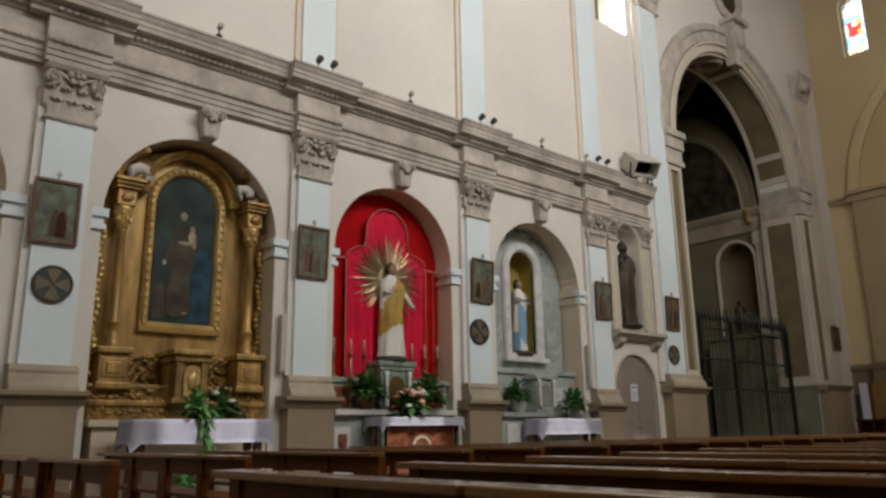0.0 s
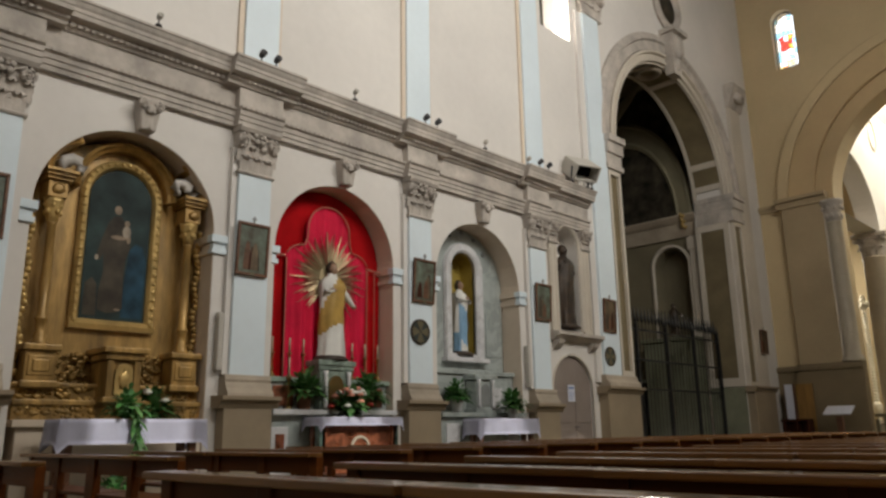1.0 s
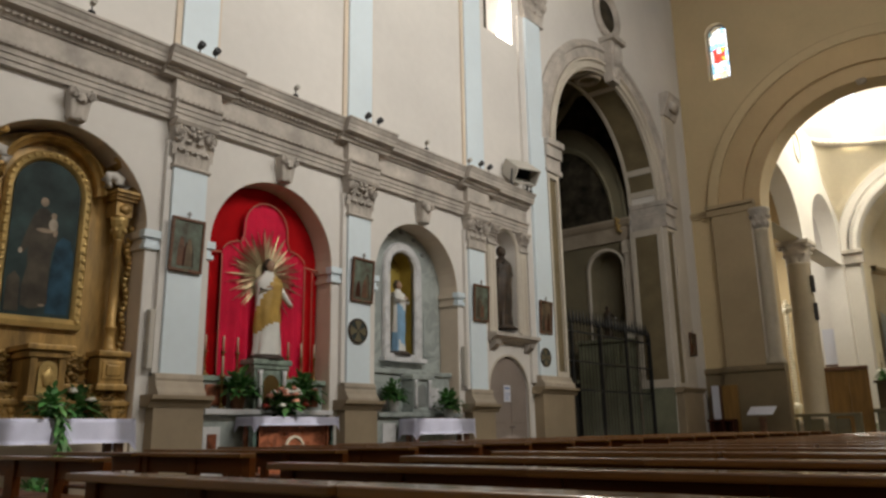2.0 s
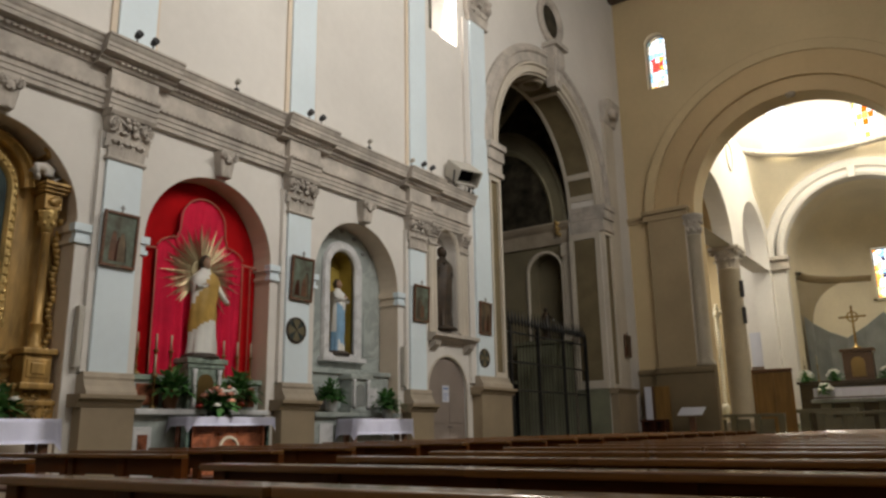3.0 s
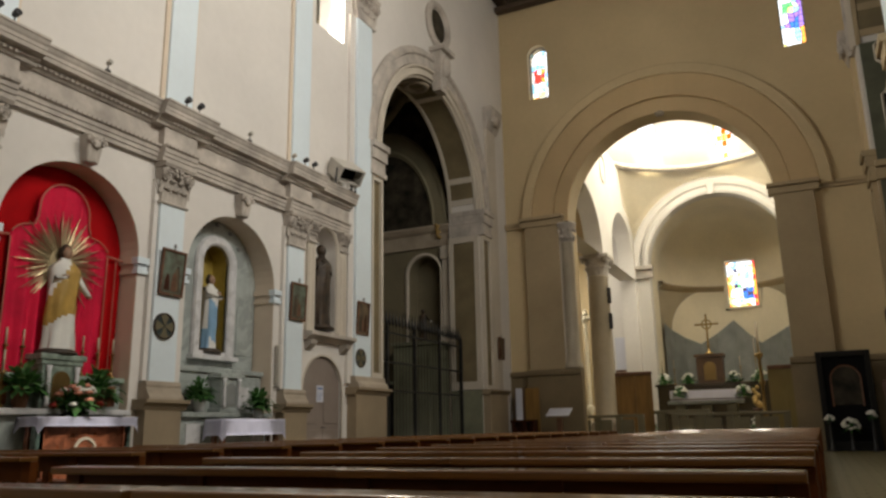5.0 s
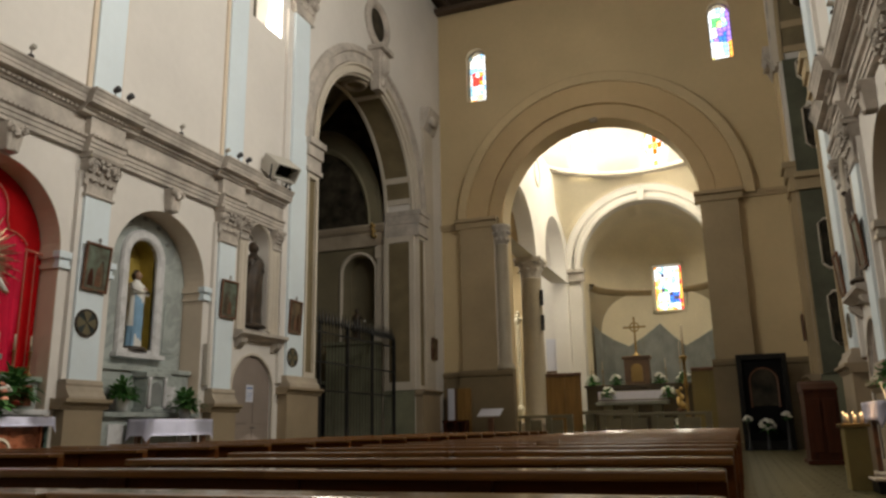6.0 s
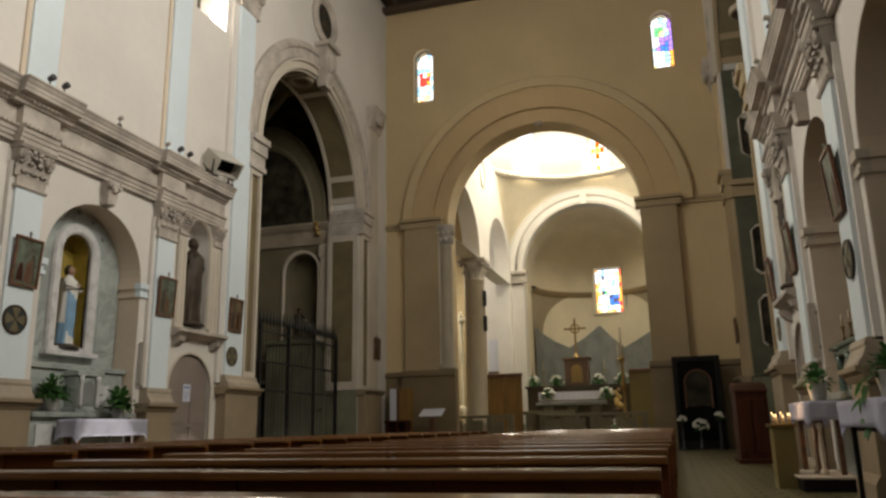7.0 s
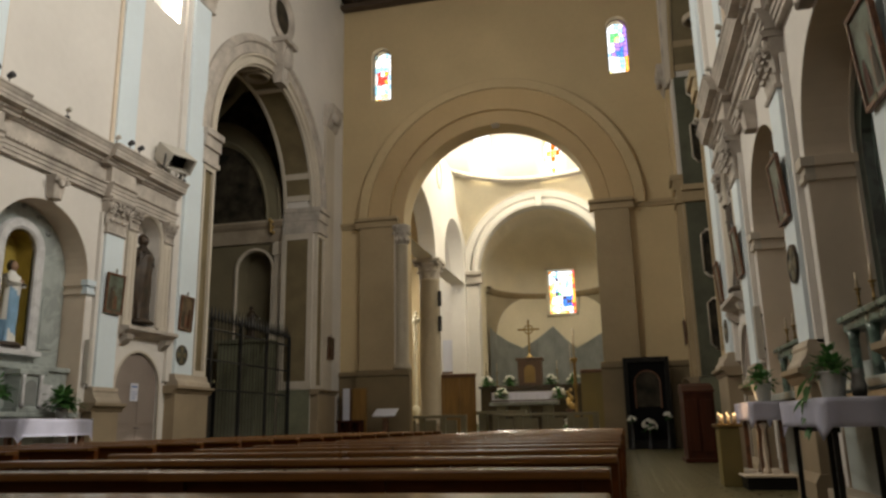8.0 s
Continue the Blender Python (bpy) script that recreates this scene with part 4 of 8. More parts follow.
structure("wall_apse_arch", finish(bm, Matrix(((1, 0, 0, 0), (0, -1, 0, 46.0), (0, 0, 1, 0), (0, 0, 0, 1)))), PLASTER, "white plastered wall with the apse arch", "wall")
Q = Matrix(((1, 0, 0, 0), (0, -1, 0, 46.0), (0, 0, 1, 0), (0, 0, 0, 1)))
t = thing("apse_archivolt", "white moulded bands round the apse arch", "arch", kind="structure")
bm = bmesh.new()
curved(bm, CX, 10.35, [(4.0, 0), (4.35, 0), (4.37, 0.08), (4.2, 0.16), (4.04, 0.1)], n=40)
part("inner_band", finish(bm, Q), PLASTER, t)
bm = bmesh.new()
curved(bm, CX, 10.35, [(4.5, 0), (5.0, 0), (5.02, 0.12), (4.9, 0.2), (4.56, 0.16)], n=40)
part("outer_band", finish(bm, Q), PLASTER, t)
bm = bmesh.new()
box(bm, CX - 0.18, CX + 0.18, 0, 0.24, 14.3, 14.95, bevel=0.06, taper=-0.3)
part("keystone", finish(bm, Q), PLASTER, t)
for s in (-1, 1):
    bm = bmesh.new()
    x = CX + s * 4.5
    for z0, z1, o in ((9.6, 9.85, 0.25), (9.85, 10.15, 0.2), (10.15, 10.35, 0.4)):
        box(bm, x - 0.7 - 0.2 * o, x + 0.7 + 0.2 * o, 0, o, z0, z1, bevel=0.02)
    part("impost", finish(bm, Q), STUCCO, t)
# pendentives and ring
bm = bmesh.new()
N, K = 64, 6
rings = []
for j in range(K + 1):
    k = j / K
    ring = []
    for i in range(N):
        a = 2 * math.pi * i / N
        c, s = math.cos(a), math.sin(a)
        sq = 1 / max(abs(c), abs(s))
        px, py = HALF * c * sq, 7.45 * s * sq
        if abs(c) > abs(s):
            low = 15.4 - 3.4 * max(0.0, (abs(s) * sq - 0.2) / 0.8) ** 1.3
        else:
            low = 15.4 - 3.4 * (abs(c) * sq) ** 2.5
        bulge = math.sin(k * math.pi / 2)
        x, y = px + (5.6 * c - px) * k, 38.55 + py + (CY + 1.1 + 5.6 * s - 38.55 - py) * k
        ring.append(bm.verts.new((CX + x, y, low + (15.85 - low) * bulge)))
    rings.append(ring)
for p, q in zip(rings, rings[1:]):
    for i in range(N):
        f = bm.faces.new((p[i], p[(i + 1) % N], q[(i + 1) % N], q[i]))
        f.smooth = True
bmesh.ops.solidify(bm, geom=bm.faces[:], thickness=0.12)
structure("pendentives", finish(bm), APSEPAINT, "white plastered pendentives under the dome", "vault", True)
DC = CY + 1.1
bm = bmesh.new()
lathe(bm, [(5.6, 15.7), (5.4, 15.75), (5.35, 15.9), (5.45, 16.02), (5.7, 16.1), (5.7, 15.7)], 64, (CX, DC, 0))
for i in range(96):
    a = 2 * math.pi * i / 96
    tmp = bmesh.new()
    box(tmp, 5.3, 5.43, -0.08, 0.08, 15.76, 15.88)
    join(bm, tmp, Matrix.Translation((CX, DC, 0)) @ Matrix.Rotation(a, 4, "Z"))
bmesh.ops.delete(bm, geom=[f for f in bm.faces if len(f.verts) > 8], context="FACES")
structure("dome_ring", finish(bm), PLASTER2, "toothed stone ring at the foot of the dome", "cornice")
bm = bmesh.new()
prof = [(5.7, 16.0), (5.7, 19.0)] + [(5.7 * math.cos(i * math.pi / 24), 19.0 + 3.6 * math.sin(i * math.pi / 24)) for i in range(1, 12)] + [(0.02, 22.6)]
lathe(bm, prof, 64, (CX, DC, 0))
drop = [f for f in bm.faces if len(f.verts) > 8]
for f in bm.faces:
    c = f.calc_center_median()
    a = math.degrees(math.atan2(c.y - DC, c.x - CX)) % 45
    if 16.1 < c.z < 18.9 and 27.0 < a < 41.0:
        drop.append(f)
bmesh.ops.delete(bm, geom=drop, context="FACES")
bmesh.ops.solidify(bm, geom=bm.faces[:], thickness=-0.25)
structure("dome", finish(bm), PLASTER, "pale plastered dome with windows in its drum", "dome", True)
for i in range(8):
    a = radians(45 * i + 34)
    bm = bmesh.new()
    box(bm, 6.05, 6.07, -0.95, 0.95, 16.0, 19.1)
    tagged(part("backdrop", finish(bm, Matrix.Translation((CX, DC, 0)) @ Matrix.Rotation(a, 4, "Z")), DAY), "bright sky outside a dome window", "sky", kind="structure")
rr = random.Random(4)
t = thing("dome_glass", "leaded coloured glass in one window of the dome", "window", kind="structure")
for i in range(5):
    for j in range(7):
        bm = bmesh.new()
        box(bm, 5.86, 5.88, -0.75 + 0.3 * i + 0.01, -0.45 + 0.3 * i - 0.01, 16.15 + 0.38 * j + 0.01, 16.53 + 0.38 * j - 0.01)
        k = abs(i - 2) + abs(j - 3) * 0.6
        pane = part("pane", finish(bm, Matrix.Translation((CX, DC, 0)) @ Matrix.Rotation(radians(79), 4, "Z")), GLASS[rr.choice((4, 5, 4, 3)) if k < 1.2 else rr.choice((0, 0, 0, 0, 5))], t)
        pane.visible_shadow = False
# apse shell
bm = bmesh.new()
box(bm, CX - 4.9, CX - 4.4, 46.8, 51.0, 0, 10.5)
for z0, z1, x0, x1 in ((8.6, 8.76, -5.0, -2.65), (11.99, 12.15, -5.0, -2.65), (8.6, 12.15, -5.0, -4.8), (8.6, 12.15, -2.84, -2.64)):
    box(bm, x0, x1, 55.05, 55.7, z0, z1)
box(bm, CX + 4.4, CX + 4.9, 46.8, 51.0, 0, 10.5)
structure("wall_apse_sides", finish(bm), APSEPAINT, "cream plastered choir walls", "wall")
bm = bmesh.new()
lathe(bm, [(4.4, 0), (4.4, 8.75), (4.4, 12.0), (4.4, 12.4)] + [(4.4 * math.cos(i * math.pi / 20), 12.4 + 2.6 * math.sin(i * math.pi / 20)) for i in range(1, 10)] + [(0.05, 15.0)], 60, (CX, 51.0, 0), math.pi, 0.0)
drop = []
for f in bm.faces:
    c = f.calc_center_median()
    if 8.75 < c.z < 12.0 and c.y > 53 and -0.48 < c.x - CX < 1.52:
        drop.append(f)
bmesh.ops.delete(bm, geom=drop, context="FACES")
structure("wall_apse", finish(bm), APSEPAINT, "cream plastered round apse wall and half dome", "wall", True)
# Shade round the light pool is put into a darker lower wall colour.
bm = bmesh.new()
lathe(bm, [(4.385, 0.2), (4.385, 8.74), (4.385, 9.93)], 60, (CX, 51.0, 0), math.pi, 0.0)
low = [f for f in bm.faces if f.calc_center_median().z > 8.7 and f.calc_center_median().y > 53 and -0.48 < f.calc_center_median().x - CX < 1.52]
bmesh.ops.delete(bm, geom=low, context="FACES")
structure("wall_apse_lower", finish(bm), APSELOW, "lower part of the apse wall in grey-tan, its shade put into the colour", "wall", True)
bm = bmesh.new()
curved(bm, CX, 10.5, [(4.4, 0), (4.7, 0), (4.7, -5.0), (4.4, -5.0)], n=32)
structure("vault_choir", finish(bm, Q), APSEPAINT, "cream plastered barrel vault over the choir", "vault")
bm = bmesh.new()
for a0, a1 in ((0.0, 1.2), (1.72, math.pi)):
    lathe(bm, [(4.4, 9.9), (4.2, 9.95), (4.12, 10.12), (4.05, 10.18), (4.05, 10.28), (4.4, 10.3)], 24, (CX, 51.0, 0), a1 - a0, a0)
structure("cornice_apse", finish(bm), TAN, "tan stucco cornice round the apse", "cornice")
# a raised sanctuary floor
bm = bmesh.new()
box(bm, CX - 11, CX + 11, 31.2, 55.5, -0.004, 0.16)
box(bm, CX - 4.3, CX + 4.3, 36.5, 55.0, 0.16, 0.32)
box(bm, CX - 3.4, CX + 3.4, 39.0, 46.0, 0.32, 0.48)
structure("floor_sanctuary", finish(bm), FLOOR, "raised stone floor and steps of the sanctuary", "floor")
# crossing columns
for x, y in ((CX - 5.16, 38.0), (CX + 5.16, 38.0)):
    t = thing("column", "round grey stone column with a leaf capital", "column", (x, y, 0.16), "crossing columns", "structure")
    bm = bmesh.new()
    lathe(bm, [(0.57, 1.2), (0.57, 1.3), (0.53, 1.4), (0.555, 3.5), (0.52, 8.35), (0.56, 8.4), (0.5, 8.48)], 28, (x, y, 0))
    part("shaft", finish(bm), MARBLEGREY, t, smooth=True)
    bm = bmesh.new()
    box(bm, x - 0.78, x + 0.78, y - 0.78, y + 0.78, 0.16, 1.0, bevel=0.03)
    lathe(bm, [(0.77, 1.0), (0.77, 1.1), (0.68, 1.16), (0.57, 1.26)], 28, (x, y, 0))
    part("base", finish(bm), STONE, t)
    bm = bmesh.new()
    lathe(bm, [(0.52, 8.46), (0.54, 8.9), (0.62, 9.15), (0.7, 9.3)], 28, (x, y, 0))
    for row, count, z, high in ((0, 8, 8.5, 0.42), (1, 8, 8.78, 0.46)):
        for i in range(count):
            tmp = bmesh.new()
            acanthus(tmp, 0, 0.53 + 0.03 * row, z, 0.36, high, 0.16)
            join(bm, tmp, Matrix.Translation((x, y, 0)) @ Matrix.Rotation(2 * math.pi * (i + 0.5 * row) / count, 4, "Z"))
    for i in range(4):
        a = math.pi / 4 + i * math.pi / 2
        blob(bm, (x + 0.82 * math.cos(a), y + 0.82 * math.sin(a), 9.2), 0.13, (1, 1, 1), 0.1, 2)
    box(bm, x - 0.74, x + 0.74, y - 0.74, y + 0.74, 9.3, 9.5, bevel=0.04)
    part("capital", finish(bm), STUCCO, t)

# ---------------------------------------------------------------- pews
def pew_master():
    L = 1.72
    t = thing("pew", "dark varnished wooden church pew with a sheen-toned top rail", "pew", group="pews of the nave")
    bm = bmesh.new()
    box(bm, 0.0, L, -0.13, 0.03, 0.775, 0.81, bevel=0.008)
    part("top_rail", finish(bm), PEWTOP, t, "lighter brown glossy top rail, part of its sheen in the colour")
    bm = bmesh.new()
    box(bm, 0.02, L - 0.02, -0.015, 0.015, 0.63, 0.776, bevel=0.004)
    part("back_panel", finish(bm), PEWWOOD, t)
    bm = bmesh.new()
    box(bm, 0.02, L - 0.02, -0.01, 0.4, 0.42, 0.455, bevel=0.008)
    part("seat", finish(bm), PEWWOOD, t)
    bm = bmesh.new()
    box(bm, 0.03, L - 0.03, -0.02, 0.02, 0.2, 0.28, bevel=0.005)
    part("stretcher", finish(bm), PEWWOOD, t)
    for x in (0.0, L / 2 - 0.05, L - 0.1):
        bm = bmesh.new()
        box(bm, x, x + 0.1, -0.035, 0.035, 0.0, 0.775, bevel=0.006)
        part("post", finish(bm), PEWWOOD, t)
    for x in (0.02, L - 0.06):
        bm = bmesh.new()
        box(bm, x, x + 0.04, 0.3, 0.38, 0, 0.42, bevel=0.005)
        part("leg", finish(bm), PEWWOOD, t)
    bm = bmesh.new()
    box(bm, 0.05, L - 0.05, -0.42, -0.24, 0.17, 0.2, bevel=0.006)
    for x in (0.1, L - 0.16):
        box(bm, x, x + 0.06, -0.42, -0.04, 0.0, 0.168)
    part("kneeler", finish(bm), PEWWOOD, t)
    return t


pew = pew_master()
rnd = random.Random(5)
spots = []
for k in range(22):
    y = 1.72 + 1.06 * k
    for x in (-3.5, -1.765):
        spots.append((x, y))
for k in range(22):
    y = 0.85 + 1.06 * k
    for x in (-7.2, -8.94):
        spots.append((x + (-0.4 if k < 3 else 0), y))
pew.matrix_basis = pose(*spots[0], 0, 0, 0, 0)
for x, y in spots[1:]:
    copy_thing(pew, pose(x + rnd.uniform(-0.015, 0.015), y + rnd.uniform(-0.03, 0.03), 0, 0, 0, rnd.uniform(-0.5, 0.5)))


# ---------------------------------------------------------------- small shared builders
def cloth_table(M, u0, u1, w0, w1, top, drop, seed, label, under, leg=0.1):
    """A table with a cloth over it that hangs in soft waves; the cloth is a thing of its own."""
    t = thing("altar_table", "narrow %s table before a side altar" % under[1], "table", group="altar tables")
    bm = bmesh.new()
    box(bm, u0 + 0.05, u1 - 0.05, w0 + 0.04, w1 - 0.04, top - 0.06, top - 0.012, bevel=0.008)
    part("tabletop", finish(bm, M), under[0], t)
    for u in (u0 + 0.08, u1 - 0.09 - leg):
        for w in (w0 + 0.08, w1 - 0.08 - leg):
            bm = bmesh.new()
            box(bm, u, u + leg, w, w + leg, 0.0, top - 0.06, bevel=0.01)
            part("leg", finish(bm, M), under[0], t)
    bm = bmesh.new()
    box(bm, u0 + 0.12, u1 - 0.12, w1 - 0.16, w1 - 0.13, top - 0.32, top - 0.06)
    part("apron", finish(bm, M), under[0], t)
    bm = bmesh.new()
    n1, n2 = 26, 9
    edge = [(u0 + (u1 - u0) * i / n1, w1) for i in range(n1)] + [(u1, w1 + (w0 - w1) * i / n2) for i in range(n2)] + [(u1 + (u0 - u1) * i / n1, w0) for i in range(n1)] + [(u0, w0 + (w1 - w0) * i / n2) for i in range(n2)]
    rows = []
    for j in range(6):
        k = j / 5
        row = []
        for i, (u, w) in enumerate(edge):
            corner = 1 if (abs(u - u0) < 0.02 or abs(u - u1) < 0.02) and (abs(w - w0) < 0.02 or abs(w - w1) < 0.02) else 0
            wave = 0.022 * k * (math.sin(i * 0.9 + seed) + 0.6 * math.sin(i * 2.3))
            du, dw = (0.0, 0.0)
            if abs(w - w1) < 1e-6:
                dw = 0.012 + wave + 0.01 * k
            if abs(w - w0) < 1e-6:
                dw = -0.012 - wave
            if abs(u - u1) < 1e-6:
                du = 0.012 + wave + 0.02 * k
            if abs(u - u0) < 1e-6:
                du = -0.012 - wave - 0.02 * k
            row.append(bm.verts.new((u + du, w + dw, top - k * (drop + 0.12 * corner) + 0.0)))
        rows.append(row)
    bm.faces.new(rows[0])
    for p, q in zip(rows, rows[1:]):
        for i in range(len(p)):
            f = bm.faces.new((p[i], p[(i + 1) % len(p)], q[(i + 1) % len(p)], q[i]))
            f.smooth = True
    bmesh.ops.solidify(bm, geom=bm.faces[:], thickness=0.006)
    o = part("tablecloth", finish(bm, M), LINEN)
    tagged(o, label, "tablecloth", "altar cloths")


def leaf(bm, at, d, long, wide, droop):
    """A curved pointed leaf of three quads from a point along a direction."""
    d = Vector(d).normalized()
    side = d.cross(Vector((0, 0, 1)))
    side = side.normalized() if side.length > 0.1 else Vector((1, 0, 0))
    rows = []
    for k, f in ((0, 0.25), (0.35, 1.0), (0.7, 0.8), (1, 0.05)):
        c = Vector(at) + d * long * k + Vector((0, 0, -droop * k * k * long))
        rows.append((bm.verts.new(c - side * wide * f / 2), bm.verts.new(c + side * wide * f / 2)))
    for a, b in zip(rows, rows[1:]):
        bm.faces.new((a[0], a[1], b[1], b[0]))


def potted_plant(M, u, w, z, r, seed, label, pot=None, flowers=(), trail=0.0, count=70):
    rnd = random.Random(seed)
    t = thing("potted_plant" if pot else "plant_arrangement", label, "plant", group="altar plants")
    h = 0.24
    if pot is not None:
        bm = bmesh.new()
        lathe(bm, [(0.02, 0), (0.095, 0), (0.1, 0.004), (0.102, 0.015), (0.138, h - 0.015), (0.14, h - 0.003), (0.141, h), (0.155, h), (0.155, h + 0.02), (0.13, h + 0.02), (0.12, h - 0.03), (0.02, h - 0.03)], 18, (u, w, z))
        part("pot", finish(bm, M), pot, t)
        base = z + h
    else:
        bm = bmesh.new()
        blob(bm, (u, w, z + 0.07), 0.1, (1.2, 1.0, 0.7), 0.2)
        part("base", finish(bm, M), LEAF, t)
        base = z + 0.08
    bm = bmesh.new()
    for i in range(int(count * 2.2)):
        a, e = rnd.uniform(0, 6.28), rnd.uniform(-0.15, 1.35)
        d = (math.cos(a) * math.cos(e), math.sin(a) * math.cos(e), math.sin(e))
        start = (u + d[0] * 0.05, w + d[1] * 0.05, base + rnd.uniform(-0.02, 0.1))
        leaf(bm, (start[0] + d[0] * r * rnd.uniform(0, 0.6), start[1] + d[1] * r * rnd.uniform(0, 0.6), start[2] + d[2] * r * rnd.uniform(0, 0.7)), d, r * rnd.uniform(0.3, 0.55), r * rnd.uniform(0.16, 0.28), rnd.uniform(0.1, 0.7))
    for i in range(int(40 * trail)):
        k = rnd.random()
        leaf(bm, (u + 0.15 * k + rnd.uniform(-0.06, 0.06), w + 0.22 + rnd.uniform(-0.03, 0.05), base - 0.5 * k), (rnd.uniform(-1, 1), rnd.uniform(0, 1), -0.8), 0.16, 0.06, 0.3)
    for f in bm.faces:
        f.material_index = rnd.choice((0, 0, 1))
    o = part("foliage", bm_done(bm, M), (LEAF, LEAF2), t)
    for mat, n, size in flowers:
        for i in range(n):
            a, e = rnd.uniform(0, 6.28), rnd.uniform(0.1, 1.4)
            p = (u + r * 0.7 * math.cos(a) * math.cos(e), w + r * 0.7 * math.sin(a) * math.cos(e) + 0.03, base + 0.05 + r * 0.8 * math.sin(e))
            bm = bmesh.new()
            blob(bm, p, size, (1, 1, 0.75), 0.6, 1)
            for k in range(5):
                b = k * 1.2566
                blob(bm, (p[0] + size * 0.8 * math.cos(b), p[1] + size * 0.8 * math.sin(b), p[2] - 0.01), size * 0.55, (1, 1, 0.5), 0.3, 1)
            part("flower", finish(bm, M), mat, t)
    return t


def bm_done(bm, M):
    bm.transform(M)
    return bm


PETALW = surface("white_petals", (0.75, 0.74, 0.68), 0.6, vary=0.08, grain=20, bump=0.05)
PETALR = surface("red_petals", (0.6, 0.05, 0.04), 0.6, vary=0.1, grain=20, bump=0.05)
PETALP = surface("salmon_petals", (0.75, 0.32, 0.22), 0.6, vary=0.1, grain=20, bump=0.05)
CLAY = surface("brown_clay", (0.2, 0.09, 0.05), 0.7, vary=0.12, grain=12)
WHITEPOT = surface("white_glazed_pot", (0.62, 0.64, 0.66), 0.3, vary=0.04, grain=8, bump=0.02)
WAX = surface("ivory_wax", (0.52, 0.43, 0.31), 0.45, vary=0.04, grain=8, bump=0.03)
BRASS = surface("tarnished_brass", (0.33, 0.22, 0.085), 0.35, metal=0.9, vary=0.12, grain=14)
FLAME = glow("candle_flame", (1.0, 0.66, 0.3), 5.0)


def candlestick(M, u, w, z, h, label="tarnished brass altar candlestick with a tall ivory candle"):
    t = thing("candlestick", label, "candlestick", group="altar candlesticks")
    bm = bmesh.new()
    lathe(bm, [(0.01, 0), (0.075, 0), (0.07, 0.03), (0.03, 0.06), (0.018, 0.12), (0.032, h * 0.2), (0.016, h * 0.26), (0.014, h * 0.45), (0.028, h * 0.5), (0.014, h * 0.55), (0.045, h * 0.6), (0.045, h * 0.62), (0.01, h * 0.62)], 12, (u, w, z))
    part("stem", finish(bm, M), BRASS, t, smooth=True)
    bm = bmesh.new()
    lathe(bm, [(0.01, h * 0.62), (0.017, h * 0.62), (0.017, h), (0.004, h + 0.005)], 10, (u, w, z))
    part("candle", finish(bm, M), WAX, t)


def figure(bm, at, H, coat, lean=0.0, arms=None, base=True, wide=1.05):
    """A robed statue as one mesh; coat(height 0..1, angle) gives the material index."""
    u, w, z = at
    rings = []
    n, m = 36, 26
    prof = [(0.0, 0.132), (0.03, 0.128), (0.2, 0.115), (0.42, 0.128), (0.56, 0.13), (0.66, 0.13), (0.74, 0.136), (0.79, 0.118), (0.825, 0.085), (0.85, 0.055), (0.875, 0.045)]
    for j in range(n):
        k = 0.875 * j / (n - 1)
        for (a, ra), (b, rb) in zip(prof, prof[1:]):
            if a <= k <= b:
                r = ra + (rb - ra) * (k - a) / (b - a)
                break
        row = []
        for i in range(m):
            th = 2 * math.pi * i / m
            fold = 1 + (0.13 * math.sin(th * 6 + k * 5) + 0.08 * math.sin(th * 11 - k * 9)) * (1 - min(1, k / 0.84)) ** 0.5 + 0.09 * math.sin(2 * th + 7 * k) * math.sin(math.pi * k / 0.86)
            row.append(bm.verts.new((u + H * (r * fold * math.cos(th) * wide + lean * k), w + H * r * fold * math.sin(th) * 0.75, z + H * k)))
        rings.append(row)
    for j, (p, q) in enumerate(zip(rings, rings[1:])):
        for i in range(m):
            f = bm.faces.new((p[i], p[(i + 1) % m], q[(i + 1) % m], q[i]))
            f.smooth = True
            f.material_index = coat((j + 0.5) / n, 2 * math.pi * i / m)
    bm.faces.new(rings[0][::-1])
    start = len(bm.faces)
    blob(bm, (u + H * lean * 0.9, w + 0.01, z + H * 0.925), H * 0.058, (0.88, 0.98, 1.22), 0.05, 2)
    for f in list(bm.faces)[start:]:
        f.material_index = 2
    start = len(bm.faces)
    blob(bm, (u + H * lean * 0.9, w - 0.02, z + H * 0.935), H * 0.066, (0.95, 0.9, 1.18), 0.2, 2)
    for f in list(bm.faces)[start:]:
        f.material_index = 3
    for pts in arms or ():
        start = len(bm.faces)
        tube(bm, [(u + H * a, w + H * b, z + H * c) for a, b, c in pts], H * 0.036, 10, 0.7)
        for f in list(bm.faces)[start:]:
            f.material_index = 0
        start = len(bm.faces)
        a, b, c = pts[-1]
        blob(bm, (u + H * a, w + H * b, z + H * c), H * 0.028, (1.3, 1, 0.8), 0.1, 1)
        for f in list(bm.faces)[start:]:
            f.material_index = 2
    if base:
        start = len(bm.faces)
        lathe(bm, [(0.01, -0.06), (0.2 * H, -0.06), (0.19 * H, 0.0), (0.15 * H, 0.04), (0.01, 0.05)], 20, (u, w, z), squash=0.8)
        for f in list(bm.faces)[start:]:
            f.material_index = 3
    return bm


ROBEW = surface("white_painted_robe", (0.72, 0.71, 0.68), 0.5, vary=0.05, grain=9, blotch=3, bump=0.05)
ROBEO = surface("ochre_gold_painted_robe", (0.50, 0.31, 0.07), 0.5, vary=0.12, grain=9, blotch=4, bump=0.06)
ROBEB = surface("blue_painted_mantle", (0.24, 0.42, 0.62), 0.5, vary=0.1, grain=9, blotch=4, bump=0.06)
